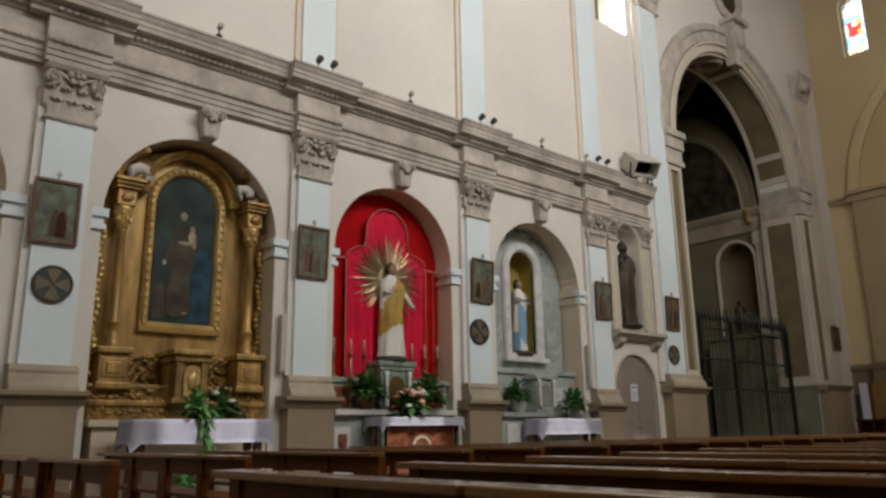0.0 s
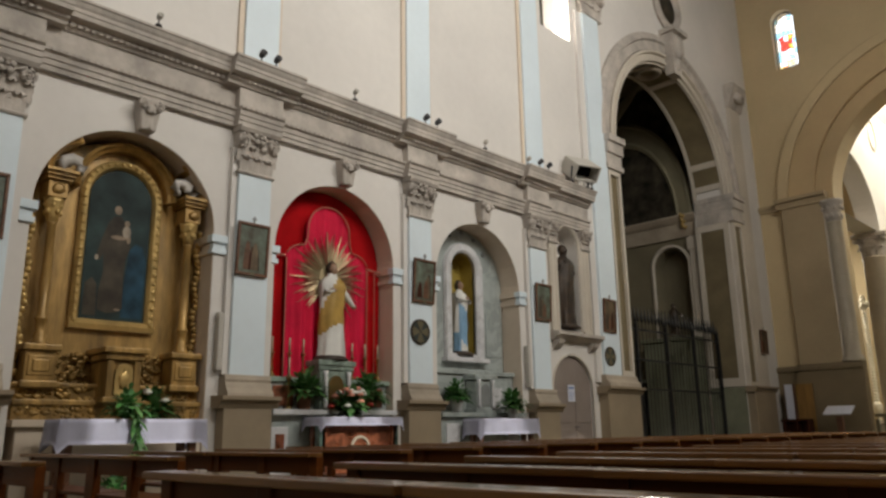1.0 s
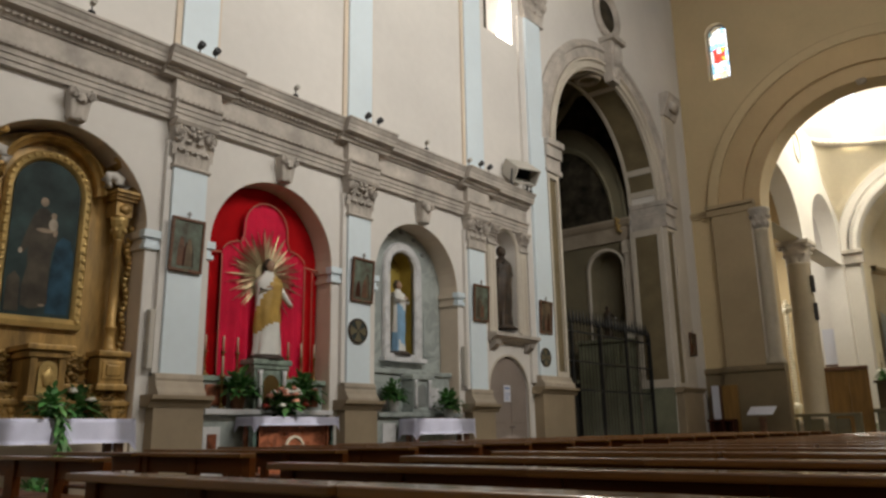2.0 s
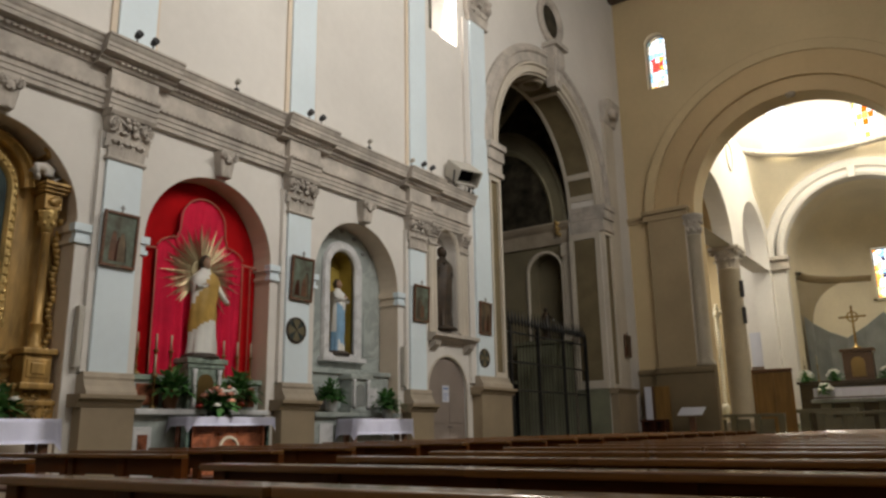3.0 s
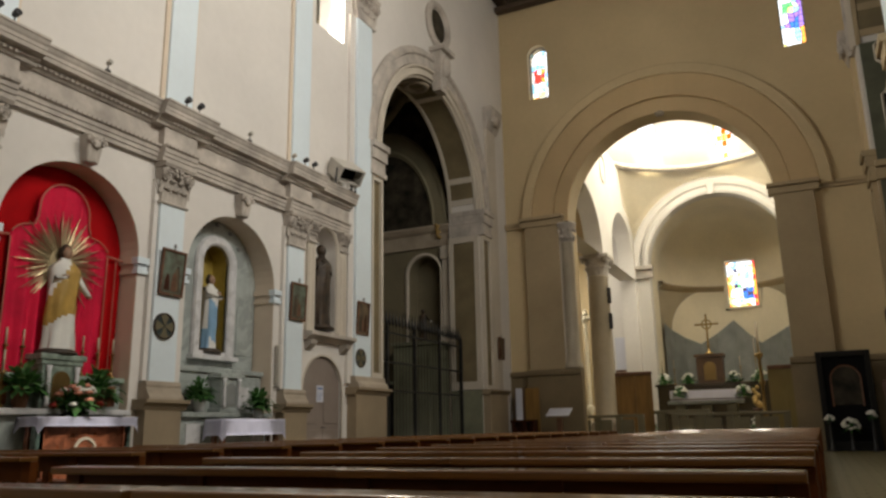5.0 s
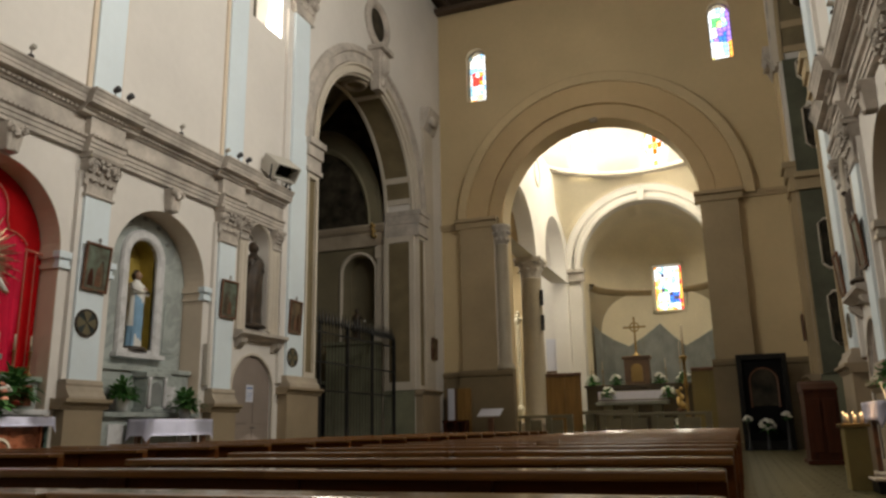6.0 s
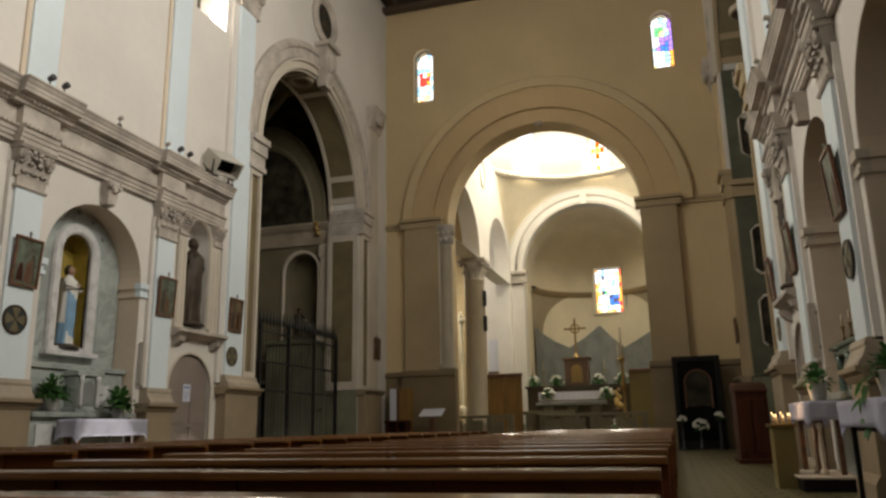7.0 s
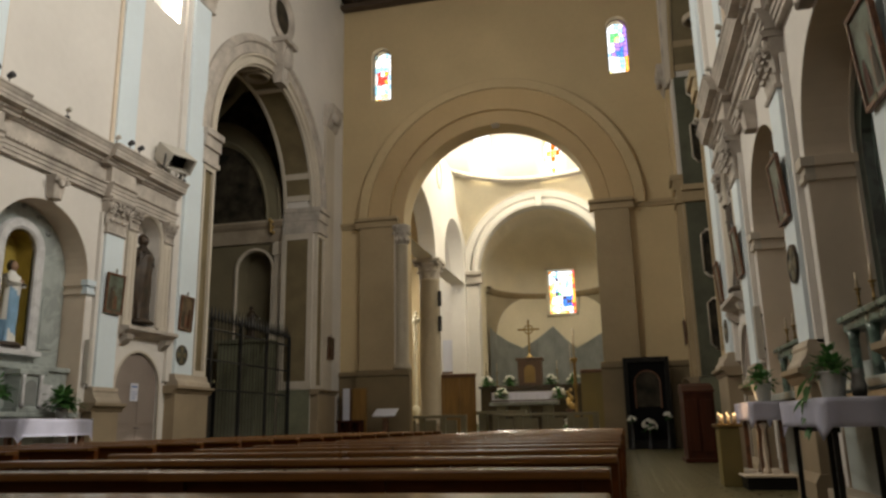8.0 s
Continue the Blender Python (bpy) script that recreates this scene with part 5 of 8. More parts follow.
FLESH = surface("painted_plaster_flesh", (0.33, 0.20, 0.13), 0.5, vary=0.08, grain=9, bump=0.03)
HAIR = surface("dark_painted_plaster", (0.045, 0.03, 0.02), 0.55, vary=0.15, grain=14, bump=0.1)
BRONZE = surface("dark_brown_patina", (0.055, 0.032, 0.016), 0.55, vary=0.35, grain=10, blotch=4, bump=0.15)


# ---------------------------------------------------------------- gilded altar in the first chapel
def painting_panel(name, bm, M, tones, label="", parent=None):
    return part(name, finish(bm, M), tones, parent, label)


def gilded_altar(M, c):
    t = thing("gilded_altarpiece", "carved and gilded wooden altarpiece with columns and a broken pediment", "altarpiece")
    w = -0.56
    bm = bmesh.new()
    arch_panel(bm, c, 1.4, 1.1, 4.25, w, 0.5, 28)
    part("back_board", finish(bm, M), BROWNGOLD, t)
    bm = bmesh.new()
    arch_frame(bm, c, 0.5, 2.74, 4.7, [(0, w), (0.15, w), (0.16, w + 0.07), (0.11, w + 0.12), (0.05, w + 0.1), (0.02, w + 0.05)], 24)
    run(bm, [(w, 2.58), (w + 0.1, 2.58), (w + 0.12, 2.66), (w + 0.06, 2.74), (w, 2.74)], c - 0.66, c + 0.66)
    for i in range(46):
        k = i / 45
        if k < 0.32:
            p = (c - 0.6, 2.7 + (k / 0.32) * 2.0)
        elif k > 0.68:
            p = (c + 0.6, 2.7 + ((1 - k) / 0.32) * 2.0)
        else:
            a = math.pi * (k - 0.32) / 0.36
            p = (c - 0.6 * math.cos(a), 4.7 + 0.6 * math.sin(a))
        blob(bm, (p[0], w + 0.11, p[1]), 0.042, (1, 0.7, 1.2), 0.5, 1)
    part("picture_frame", finish(bm, M), GOLD, t, "bright gilded arched frame with carved leaves")
    bm = bmesh.new()
    arch_panel(bm, c, 0.5, 2.74, 4.7, w + 0.03, 0.02, 24)
    pic = part("painting", finish(bm, M), OILBLUE, t, "dark blue-green oil painting of a standing robed figure")
    # the painted figure: flat shapes on the canvas
    bm = bmesh.new()
    pts = [(-0.24, 2.9), (-0.1, 2.85), (0.05, 2.88), (0.14, 2.95), (0.12, 3.4), (0.14, 3.75), (0.2, 3.95), (0.14, 4.2), (0.08, 4.36), (0.0, 4.44), (-0.1, 4.42), (-0.18, 4.3), (-0.27, 4.0), (-0.33, 3.75), (-0.27, 3.68), (-0.22, 3.8), (-0.2, 3.5), (-0.25, 3.2)]
    bm.faces.new([bm.verts.new((c + a, w + 0.034, z)) for a, z in pts])
    part("painted_robe", finish(bm, M), OILROBE, pic)
    ovals = (("painted_face", -0.04, 4.53, 0.06, 0.075, OILSKIN), ("painted_child", 0.12, 4.33, 0.045, 0.052, OILSKIN), ("painted_child", 0.12, 4.19, 0.07, 0.1, OILPALE), ("painted_child", 0.16, 4.07, 0.035, 0.07, OILSKIN), ("painted_arm", 0.0, 4.08, 0.13, 0.035, OILSKIN), ("painted_lilies", -0.32, 3.72, 0.03, 0.045, OILPALE), ("painted_foot", 0.06, 2.92, 0.05, 0.02, OILSKIN))
    for nm, a, z, r, h, mat in ovals:
        bm = bmesh.new()
        bm.faces.new([bm.verts.new((c + a + r * math.cos(q * 0.3927), w + 0.037, z + h * math.sin(q * 0.3927))) for q in range(16)])
        part(nm, finish(bm, M), mat, pic)
    bm = bmesh.new()
    bm.faces.new([bm.verts.new((c + a, w + 0.033, z)) for a, z in ((0.12, 2.8), (0.46, 2.8), (0.47, 3.75), (0.4, 3.98), (0.28, 4.02), (0.19, 3.9), (0.15, 3.5))])
    part("painted_drapery", finish(bm, M), OILBLUE2, pic)
    bm = bmesh.new()
    bm.faces.new([bm.verts.new((c + a, w + 0.033, z)) for a, z in ((-0.46, 2.8), (-0.26, 2.8), (-0.28, 3.3), (-0.36, 3.4), (-0.46, 3.3))])
    part("painted_ground", finish(bm, M), OILROBE, pic)
    for s in (-1, 1):
        u = c + s * 1.08
        bm = bmesh.new()
        box(bm, u - 0.21, u + 0.21, w, w + 0.4, 1.75, 2.18, bevel=0.02)
        box(bm, u - 0.26, u + 0.26, w, w + 0.46, 2.18, 2.27, bevel=0.02)
        box(bm, u - 0.25, u + 0.25, w, w + 0.44, 1.66, 1.76, bevel=0.02)
        box(bm, u - 0.17, u + 0.17, w + 0.39, w + 0.42, 1.83, 2.11, bevel=0.012)
        box(bm, u - 0.11, u + 0.11, w + 0.41, w + 0.435, 1.88, 2.06, bevel=0.02)
        part("pedestal", finish(bm, M), BROWNGOLD, t)
        bm = bmesh.new()
        lathe(bm, [(0.12, 2.27), (0.12, 2.32), (0.085, 2.35), (0.1, 2.4), (0.07, 2.46), (0.075, 2.62), (0.095, 2.64), (0.095, 2.67), (0.07, 2.7), (0.073, 3.2), (0.06, 4.05), (0.08, 4.08), (0.06, 4.12)], 16, (u, w + 0.22, 0))
        part("column", finish(bm, M), BROWNGOLD, t, smooth=True)
        bm = bmesh.new()
        lathe(bm, [(0.075, 4.1), (0.09, 4.2), (0.14, 4.4), (0.15, 4.46)], 16, (u, w + 0.22, 0))
        cap = part("capital", finish(bm, M), GOLD, t)
        for i in range(10):
            a = i * 0.6283
            bm = bmesh.new()
            blob(bm, (u + 0.105 * math.cos(a), w + 0.22 + 0.105 * math.sin(a), 4.25 + 0.1 * (i % 2)), 0.04, (1, 1, 1.4), 0.4, 1)
            part("leaf", finish(bm, M), GOLD, cap)
        bm = bmesh.new()
        box(bm, u - 0.14, u + 0.14, w, w + 0.36, 4.46, 4.72, bevel=0.015)
        blob(bm, (u, w + 0.37, 4.59), 0.08, (1.2, 0.5, 1), 0.6)
        for z0, z1, o in ((4.72, 4.77, 0.42), (4.77, 4.82, 0.47), (4.82, 4.87, 0.52)):
            box(bm, u - o * 0.44, u + o * 0.44, w, w + o, z0, z1, bevel=0.008)
        part("entablature_block", finish(bm, M), BROWNGOLD, t)
        bm = bmesh.new()
        a0, a1 = (0.0, 1.25) if s < 0 else (math.pi - 1.25, math.pi)
        curved(bm, c + s * 0.72, 4.87, [(0.46, w + 0.02), (0.6, w + 0.02), (0.62, w + 0.47), (0.58, w + 0.53), (0.54, w + 0.45), (0.5, w + 0.48), (0.47, w + 0.4)], a0, a1, 14)
        blob(bm, (c + s * 0.87, w + 0.42, 5.39), 0.075, (1, 0.8, 1), 0.2, 2)
        part("pediment_arm", finish(bm, M), BROWNGOLD, t)
        bm = bmesh.new()
        tube(bm, [(c + s * a, w + 0.3, z) for a, z in ((1.1, 4.95), (1.0, 5.06), (0.9, 5.12), (0.8, 5.1), (0.75, 5.02), (0.77, 4.95), (0.83, 4.96))], 0.11, 12, 0.55)
        part("scroll", finish(bm, M), SCROLL, t, "pale painted scroll", True)
        # carved side wings
        bm = bmesh.new()
        for k in range(26):
            z = 1.9 + k * 0.098
            blob(bm, (c + s * (1.33 + 0.03 * math.sin(k * 1.1)), w + 0.12, z), 0.065, (1, 0.7, 1.1), 0.7, 1)
        tagged(part("carved_border", finish(bm, M), GOLD, t), kind="stuff")
    bm = bmesh.new()
    arch_frame(bm, c, 0.7, 4.78, 4.8, [(0.0, w), (0.1, w), (0.12, w + 0.24), (0.07, w + 0.28), (0.04, w + 0.2), (0.0, w + 0.16)], 20)
    part("crowning_moulding", finish(bm, M), BROWNGOLD, t)
    bm = bmesh.new()
    for k in range(900):
        rr = random.Random(k)
        u, z = c + rr.uniform(-1.32, 1.32), rr.uniform(1.26, 2.2)
        if abs(u - c) < 0.3 or abs(abs(u - c) - 1.08) < 0.25 and z > 1.64:
            continue
        blob(bm, (u, w + 0.06 + (0.36 if z < 1.5 else 0.26 if z < 1.72 else 0), z), rr.uniform(0.014, 0.038), (rr.uniform(0.8, 2.2), 0.8, rr.uniform(0.7, 1.6)), 0.9, 1)
    tagged(part("carving", finish(bm, M), CARVED, t, "dulled gilded carved scrollwork"), kind="stuff")
    bm = bmesh.new()
    for z0, z1, o in ((1.22, 1.42, 0.42), (1.42, 1.5, 0.46), (1.5, 1.68, 0.3), (1.68, 1.74, 0.34)):
        box(bm, c - 1.4, c + 1.4, w, w + o, z0, z1, bevel=0.015)
    part("gradine", finish(bm, M), BROWNGOLD, t)
    tb = part("tabernacle", finish(tabernacle(c, w, 1.46, 2.3), M), BROWNGOLD, t)
    for u in (c - 0.2, c + 0.2):
        bm = bmesh.new()
        box(bm, u - 0.05, u + 0.05, w + 0.61, w + 0.67, 1.54, 2.08, bevel=0.01)
        part("strip", finish(bm, M), BROWNGOLD, tb)
    bm = bmesh.new()
    arch_panel(bm, c, 0.13, 1.56, 1.9, w + 0.68, 0.03, 12)
    blob(bm, (c, w + 0.69, 1.8), 0.09, (0.9, 0.3, 1.6), 0.5, 2)
    part("tabernacle_door", finish(bm, M), GOLD, tb, "gilded relief door")
    t2 = thing("altar_block", "plain beige masonry altar block under the gilded altarpiece", "altar")
    bm = bmesh.new()
    box(bm, c - 1.35, c + 1.35, w - 0.4, -0.02, 0, 1.2, bevel=0.01)
    box(bm, c - 1.42, c + 1.42, w - 0.4, 0.06, 1.12, 1.22, bevel=0.015)
    part("block", finish(bm, M), REVEAL, t2)


def tabernacle(c, w, z0, z1):
    bm = bmesh.new()
    box(bm, c - 0.24, c + 0.24, w, w + 0.62, z0, z1 - 0.22, bevel=0.015)
    box(bm, c - 0.29, c + 0.29, w, w + 0.68, z0, z0 + 0.08, bevel=0.015)
    box(bm, c - 0.29, c + 0.29, w, w + 0.7, z1 - 0.22, z1 - 0.12, bevel=0.015)
    box(bm, c - 0.34, c + 0.34, w, w + 0.76, z1 - 0.12, z1 - 0.04, bevel=0.015)
    return bm


SCROLL = surface("pale_grey_painted_wood", (0.66, 0.62, 0.58), 0.5, vary=0.15, grain=9, blotch=3, bump=0.15)
OILBLUE = surface("dark_blue_green_oil_paint", (0.035, 0.062, 0.062), 0.6, spec=0.2, vary=0.35, grain=4, blotch=1.6, bump=0.02)
OILBLUE2 = surface("blue_oil_paint", (0.025, 0.075, 0.12), 0.6, spec=0.2, vary=0.35, grain=4, blotch=2.6, bump=0.02)
OILPALE = surface("pale_cream_oil_paint", (0.46, 0.39, 0.31), 0.6, spec=0.2, vary=0.2, grain=8, blotch=5, bump=0.02)
OILROBE = surface("dark_grey_brown_oil_paint", (0.085, 0.07, 0.052), 0.6, spec=0.2, vary=0.3, grain=5, blotch=3, bump=0.02)
OILSKIN = surface("ochre_flesh_oil_paint", (0.34, 0.26, 0.19), 0.6, spec=0.2, vary=0.2, grain=8, blotch=5, bump=0.02)
gilded_altar(LEFT, BAYS[1] + 0.05)
cloth_table(LEFT, 3.66, 5.66, 0.35, 0.95, 1.21, 0.33, 2, "white linen cloth hanging over a table before the gilded altar", (WOOD, "wooden"))
potted_plant(LEFT, 4.55, 0.78, 1.21, 0.36, 3, "dark green trailing plant on the white altar cloth", None, (), 1.0, 60)
potted_plant(LEFT, 5.35, -0.18, 1.22, 0.42, 4, "green leafy arrangement with white lilies beside the gilded altar", None, ((PETALW, 6, 0.06),), 0.0, 90)
potted_plant(LEFT, 4.5, 0.75, 0.0, 0.4, 9, "dark green potted plant on the floor under the table", CLAY, (), 0.0, 60)


# ---------------------------------------------------------------- altar with the red hangings
def curtain(bm, u0, u1, z0, z1, w, waves, depth, top=None, n=60):
    """A hanging cloth with soft folds; top(u) may shape its upper edge."""
    rows = []
    m = 8
    for j in range(m + 1):
        row = []
        for i in range(n + 1):
            u = u0 + (u1 - u0) * i / n
            zt = top(u) if top else z1
            k = j / m
            amp = depth * (0.35 + 0.65 * k)
            row.append(bm.verts.new((u, w + amp * math.sin(waves * 2 * math.pi * i / n + 0.6 * math.sin(3.1 * k + i * 0.13)), zt + (z0 - zt) * k)))
        rows.append(row)
    for p, q in zip(rows, rows[1:]):
        for i in range(n):
            f = bm.faces.new((p[i], p[i + 1], q[i + 1], q[i]))
            f.smooth = True
    return bm


def red_altar(M, c):
    w = -0.42
    top = lambda u: SPRING + math.sqrt(max(0.0, (ARCH_R - 0.02) ** 2 - (u - c) ** 2))
    t = thing("red_hanging", "deep red cloth hanging filling the chapel arch", "curtain")
    bm = bmesh.new()
    curtain(bm, c - 1.4, c + 1.4, 1.9, 0, w, 15, 0.035, lambda u: 4.2 if abs(u - c) > 0.9 else 4.3, 120)
    part("lower_cloth", finish(bm, M), RED, t)
    bm = bmesh.new()
    curtain(bm, c - 1.4, c + 1.4, 4.15, 0, w - 0.06, 4, 0.012, top, 60)
    part("upper_cloth", finish(bm, M), RED, t)
    t = thing("pink_canopy", "crimson pink satin canopy with a pale cord trim", "canopy")

    def shape(u):
        d = abs(u - c)
        if d < 0.5:
            return 4.83 + math.sqrt(0.5 ** 2 - d * d)
        return 4.22 + 0.27 * math.sqrt(max(0.0, 1 - ((d - 0.5) / 0.47) ** 2)) + (0.12 if d < 0.55 else 0)
    bm = bmesh.new()
    curtain(bm, c - 0.96, c + 0.96, 2.0, 0, w + 0.08, 7, 0.045, shape, 110)
    part("cloth", finish(bm, M), PINK, t)
    bm = bmesh.new()
    tube(bm, [(c - 0.96 + 1.92 * i / 90, w + 0.13, shape(c - 0.96 + 1.92 * i / 90) + 0.012) for i in range(91)], 0.014, 6)
    for s in (-1, 1):
        tube(bm, [(c + s * 0.97, w + 0.12, 4.2 - 2.2 * i / 10) for i in range(11)], 0.013, 6)
        tube(bm, [(c + s * 1.22, w + 0.06, 4.2 - 2.2 * i / 10) for i in range(11)], 0.009, 6)
        tube(bm, [(c + s * 0.97, w + 0.08, 4.24), (c + s * 1.4, w + 0.08, 4.2)], 0.02, 6)
    part("cord", finish(bm, M), CORD, t, "pale salmon cord trim")
    # marble altar: steps, shelf, pedestal
    t = thing("marble_altar", "green and white marble altar with shelves and a central plinth", "altar", group="marble altars")
    bm = bmesh.new()
    box(bm, c - 1.38, c + 1.38, -0.5, -0.02, 0, 1.3, bevel=0.01)
    part("block", finish(bm, M), MARBLE, t)
    bm = bmesh.new()
    box(bm, c - 1.42, c + 1.42, -0.5, 0.12, 1.3, 1.4, bevel=0.02)
    part("mensa", finish(bm, M), WHITEMARBLE, t)
    bm = bmesh.new()
    box(bm, c - 1.38, c + 1.38, -0.5, -0.16, 1.4, 1.88, bevel=0.01)
    part("gradine", finish(bm, M), MARBLE, t)
    bm = bmesh.new()
    box(bm, c - 1.42, c + 1.42, -0.5, -0.1, 1.88, 1.97, bevel=0.015)
    part("upper_shelf", finish(bm, M), PLINTHGREEN, t)
    for u, hw in ((c - 1.05, 0.22), (c + 1.05, 0.22), (c - 0.62, 0.12)):
        bm = bmesh.new()
        box(bm, u - hw, u + hw, -0.17, -0.145, 1.46, 1.82, bevel=0.008)
        part("inset", finish(bm, M), REDMARBLE, t)
    for u in (c - 1.2, c + 1.2):
        bm = bmesh.new()
        box(bm, u - 0.17, u + 0.17, -0.03, 0.02, 0.3, 1.1, bevel=0.01)
        part("side_panel", finish(bm, M), WHITEMARBLE, t)
        bm = bmesh.new()
        box(bm, u - 0.09, u + 0.09, 0.015, 0.035, 0.45, 0.98, bevel=0.006)
        part("inset", finish(bm, M), REDMARBLE, t)
    bm = bmesh.new()
    box(bm, c - 0.36, c + 0.36, -0.45, 0.0, 1.4, 2.15, bevel=0.015)
    box(bm, c - 0.44, c + 0.44, -0.45, 0.06, 2.2, 2.3, bevel=0.02)
    box(bm, c - 0.4, c + 0.4, -0.45, 0.03, 2.12, 2.2, bevel=0.015)
    part("plinth", finish(bm, M), PLINTHGREEN, t)
    bm = bmesh.new()
    arch_panel(bm, c, 0.17, 1.5, 1.85, 0.02, 0.03, 12)
    part("relief_door", finish(bm, M), BRASS, t)
    for s in (-1, 1):
        bm = bmesh.new()
        lathe(bm, [(0.055, 1.42), (0.04, 1.5), (0.035, 2.0), (0.05, 2.1)], 12, (c + s * 0.27, 0.05, 0))
        part("colonnette", finish(bm, M), WHITEMARBLE, t)
    # statue
    bm = bmesh.new()

    def coat(k, a):
        side = math.cos(a - 0.75)
        if 0.3 + 0.09 * side < k < 0.66 + 0.3 * side:
            return 1
        return 0
    figure(bm, (c + 0.02, -0.2, 2.36), 1.86, coat, 0.0, [[(0.1, 0.0, 0.78), (0.14, 0.05, 0.66), (0.21, 0.1, 0.53)], [(-0.1, 0.0, 0.78), (-0.13, 0.06, 0.64), (-0.05, 0.1, 0.69)]], wide=1.16)
    o = part("statue", finish(bm, M), (ROBEW, ROBEO, FLESH, HAIR))
    tagged(o, "painted statue in white robe and ochre mantle on a marble plinth", "statue")
    # sunburst
    t = thing("sunburst", "gilded sunburst of thin rays behind the statue", "sunburst")
    rr = random.Random(11)
    for i in range(96):
        a = 2 * math.pi * (i + rr.uniform(-0.2, 0.2)) / 96
        if -2.15 < ((a + math.pi) % (2 * math.pi)) - math.pi < -1.0:
            continue
        long = (0.62, 0.85, 0.72)[i % 3] * rr.uniform(0.9, 1.08) * (1.15 if abs(a - math.pi / 2) < 0.2 else 1)
        bm = bmesh.new()
        d, e = Vector((math.cos(a), 0, math.sin(a))), Vector((-math.sin(a), 0, math.cos(a)))
        p0 = Vector((c + 0.02, -0.3, 3.93))
        e = e * math.cos(0.5) + Vector((0, math.sin(rr.uniform(-0.7, 0.7)), 0))
        q = [p0 + d * 0.15 - e * 0.006, p0 + d * long * 0.8 - e * 0.0115, p0 + d * (long + 0.03), p0 + d * long * 0.8 + e * 0.0115, p0 + d * 0.15 + e * 0.006]
        plate(bm, q, (0, -0.014, 0))
        part("ray", finish(bm, M), RAYGOLD, t)
    bm = bmesh.new()
    curved(bm, c + 0.02, 3.93, [(0.1, -0.33), (0.24, -0.33), (0.24, -0.29), (0.1, -0.28)], 0, 6.2831, 28)
    part("hub", finish(bm, M), RAYGOLD, t)
    for u in (c - 1.22, c - 0.85, c - 0.55, c + 0.6, c + 0.92, c + 1.25):
        candlestick(M, u, -0.28, 1.97, 0.72)
    for u in (c - 1.0,):
        candlestick(M, u, -0.05, 1.4, 0.9)


CORD = surface("salmon_cord", (0.48, 0.16, 0.11), 0.7, vary=0.1, grain=30, bump=0.2)
RAYGOLD = surface("bright_gilding", (0.46, 0.37, 0.22), 0.34, metal=0.65, vary=0.1, grain=10, bump=0.05)
red_altar(LEFT, BAYS[2])
potted_plant(LEFT, 8.05, 0.0, 1.4, 0.5, 21, "green leafy plant in a brown pot on the marble altar", CLAY, (), 0, 80)
potted_plant(LEFT, 9.5, -0.02, 1.4, 0.5, 22, "green leafy plant in a dark pot on the marble altar", CLAY, (), 0, 80)
potted_plant(LEFT, 8.85, 0.3, 1.27, 0.5, 23, "bouquet of red, salmon and white flowers on the altar table", None, ((PETALP, 14, 0.06), (PETALR, 5, 0.065), (PETALW, 12, 0.055)), 0, 70)
cloth_table(LEFT, 7.98, 9.85, 0.1, 0.62, 1.26, 0.15, 5, "white linen cloth on the carved table before the red hangings", (REDMARBLE, "red marble"))
bm = bmesh.new()
box(bm, 8.15, 9.68, 0.42, 0.48, 0.2, 1.18, bevel=0.01)
o = thing("carved_table", "red-brown marble altar table front with a white wreath", "table")
part("front_slab", finish(bm, LEFT), REDMARBLE, o)
bm = bmesh.new()
curved(bm, 8.95, 0.72, [(0.17, 0.48), (0.22, 0.48), (0.215, 0.505), (0.175, 0.505)], 0, 6.2831, 24)
part("wreath", finish(bm, LEFT), MARBLEGREY, o)
for u in (8.08, 9.75):
    bm = bmesh.new()
    box(bm, u - 0.07, u + 0.07, 0.4, 0.54, 0.0, 1.19, bevel=0.015)
    part("end_post", finish(bm, LEFT), GREENMARBLE, o)


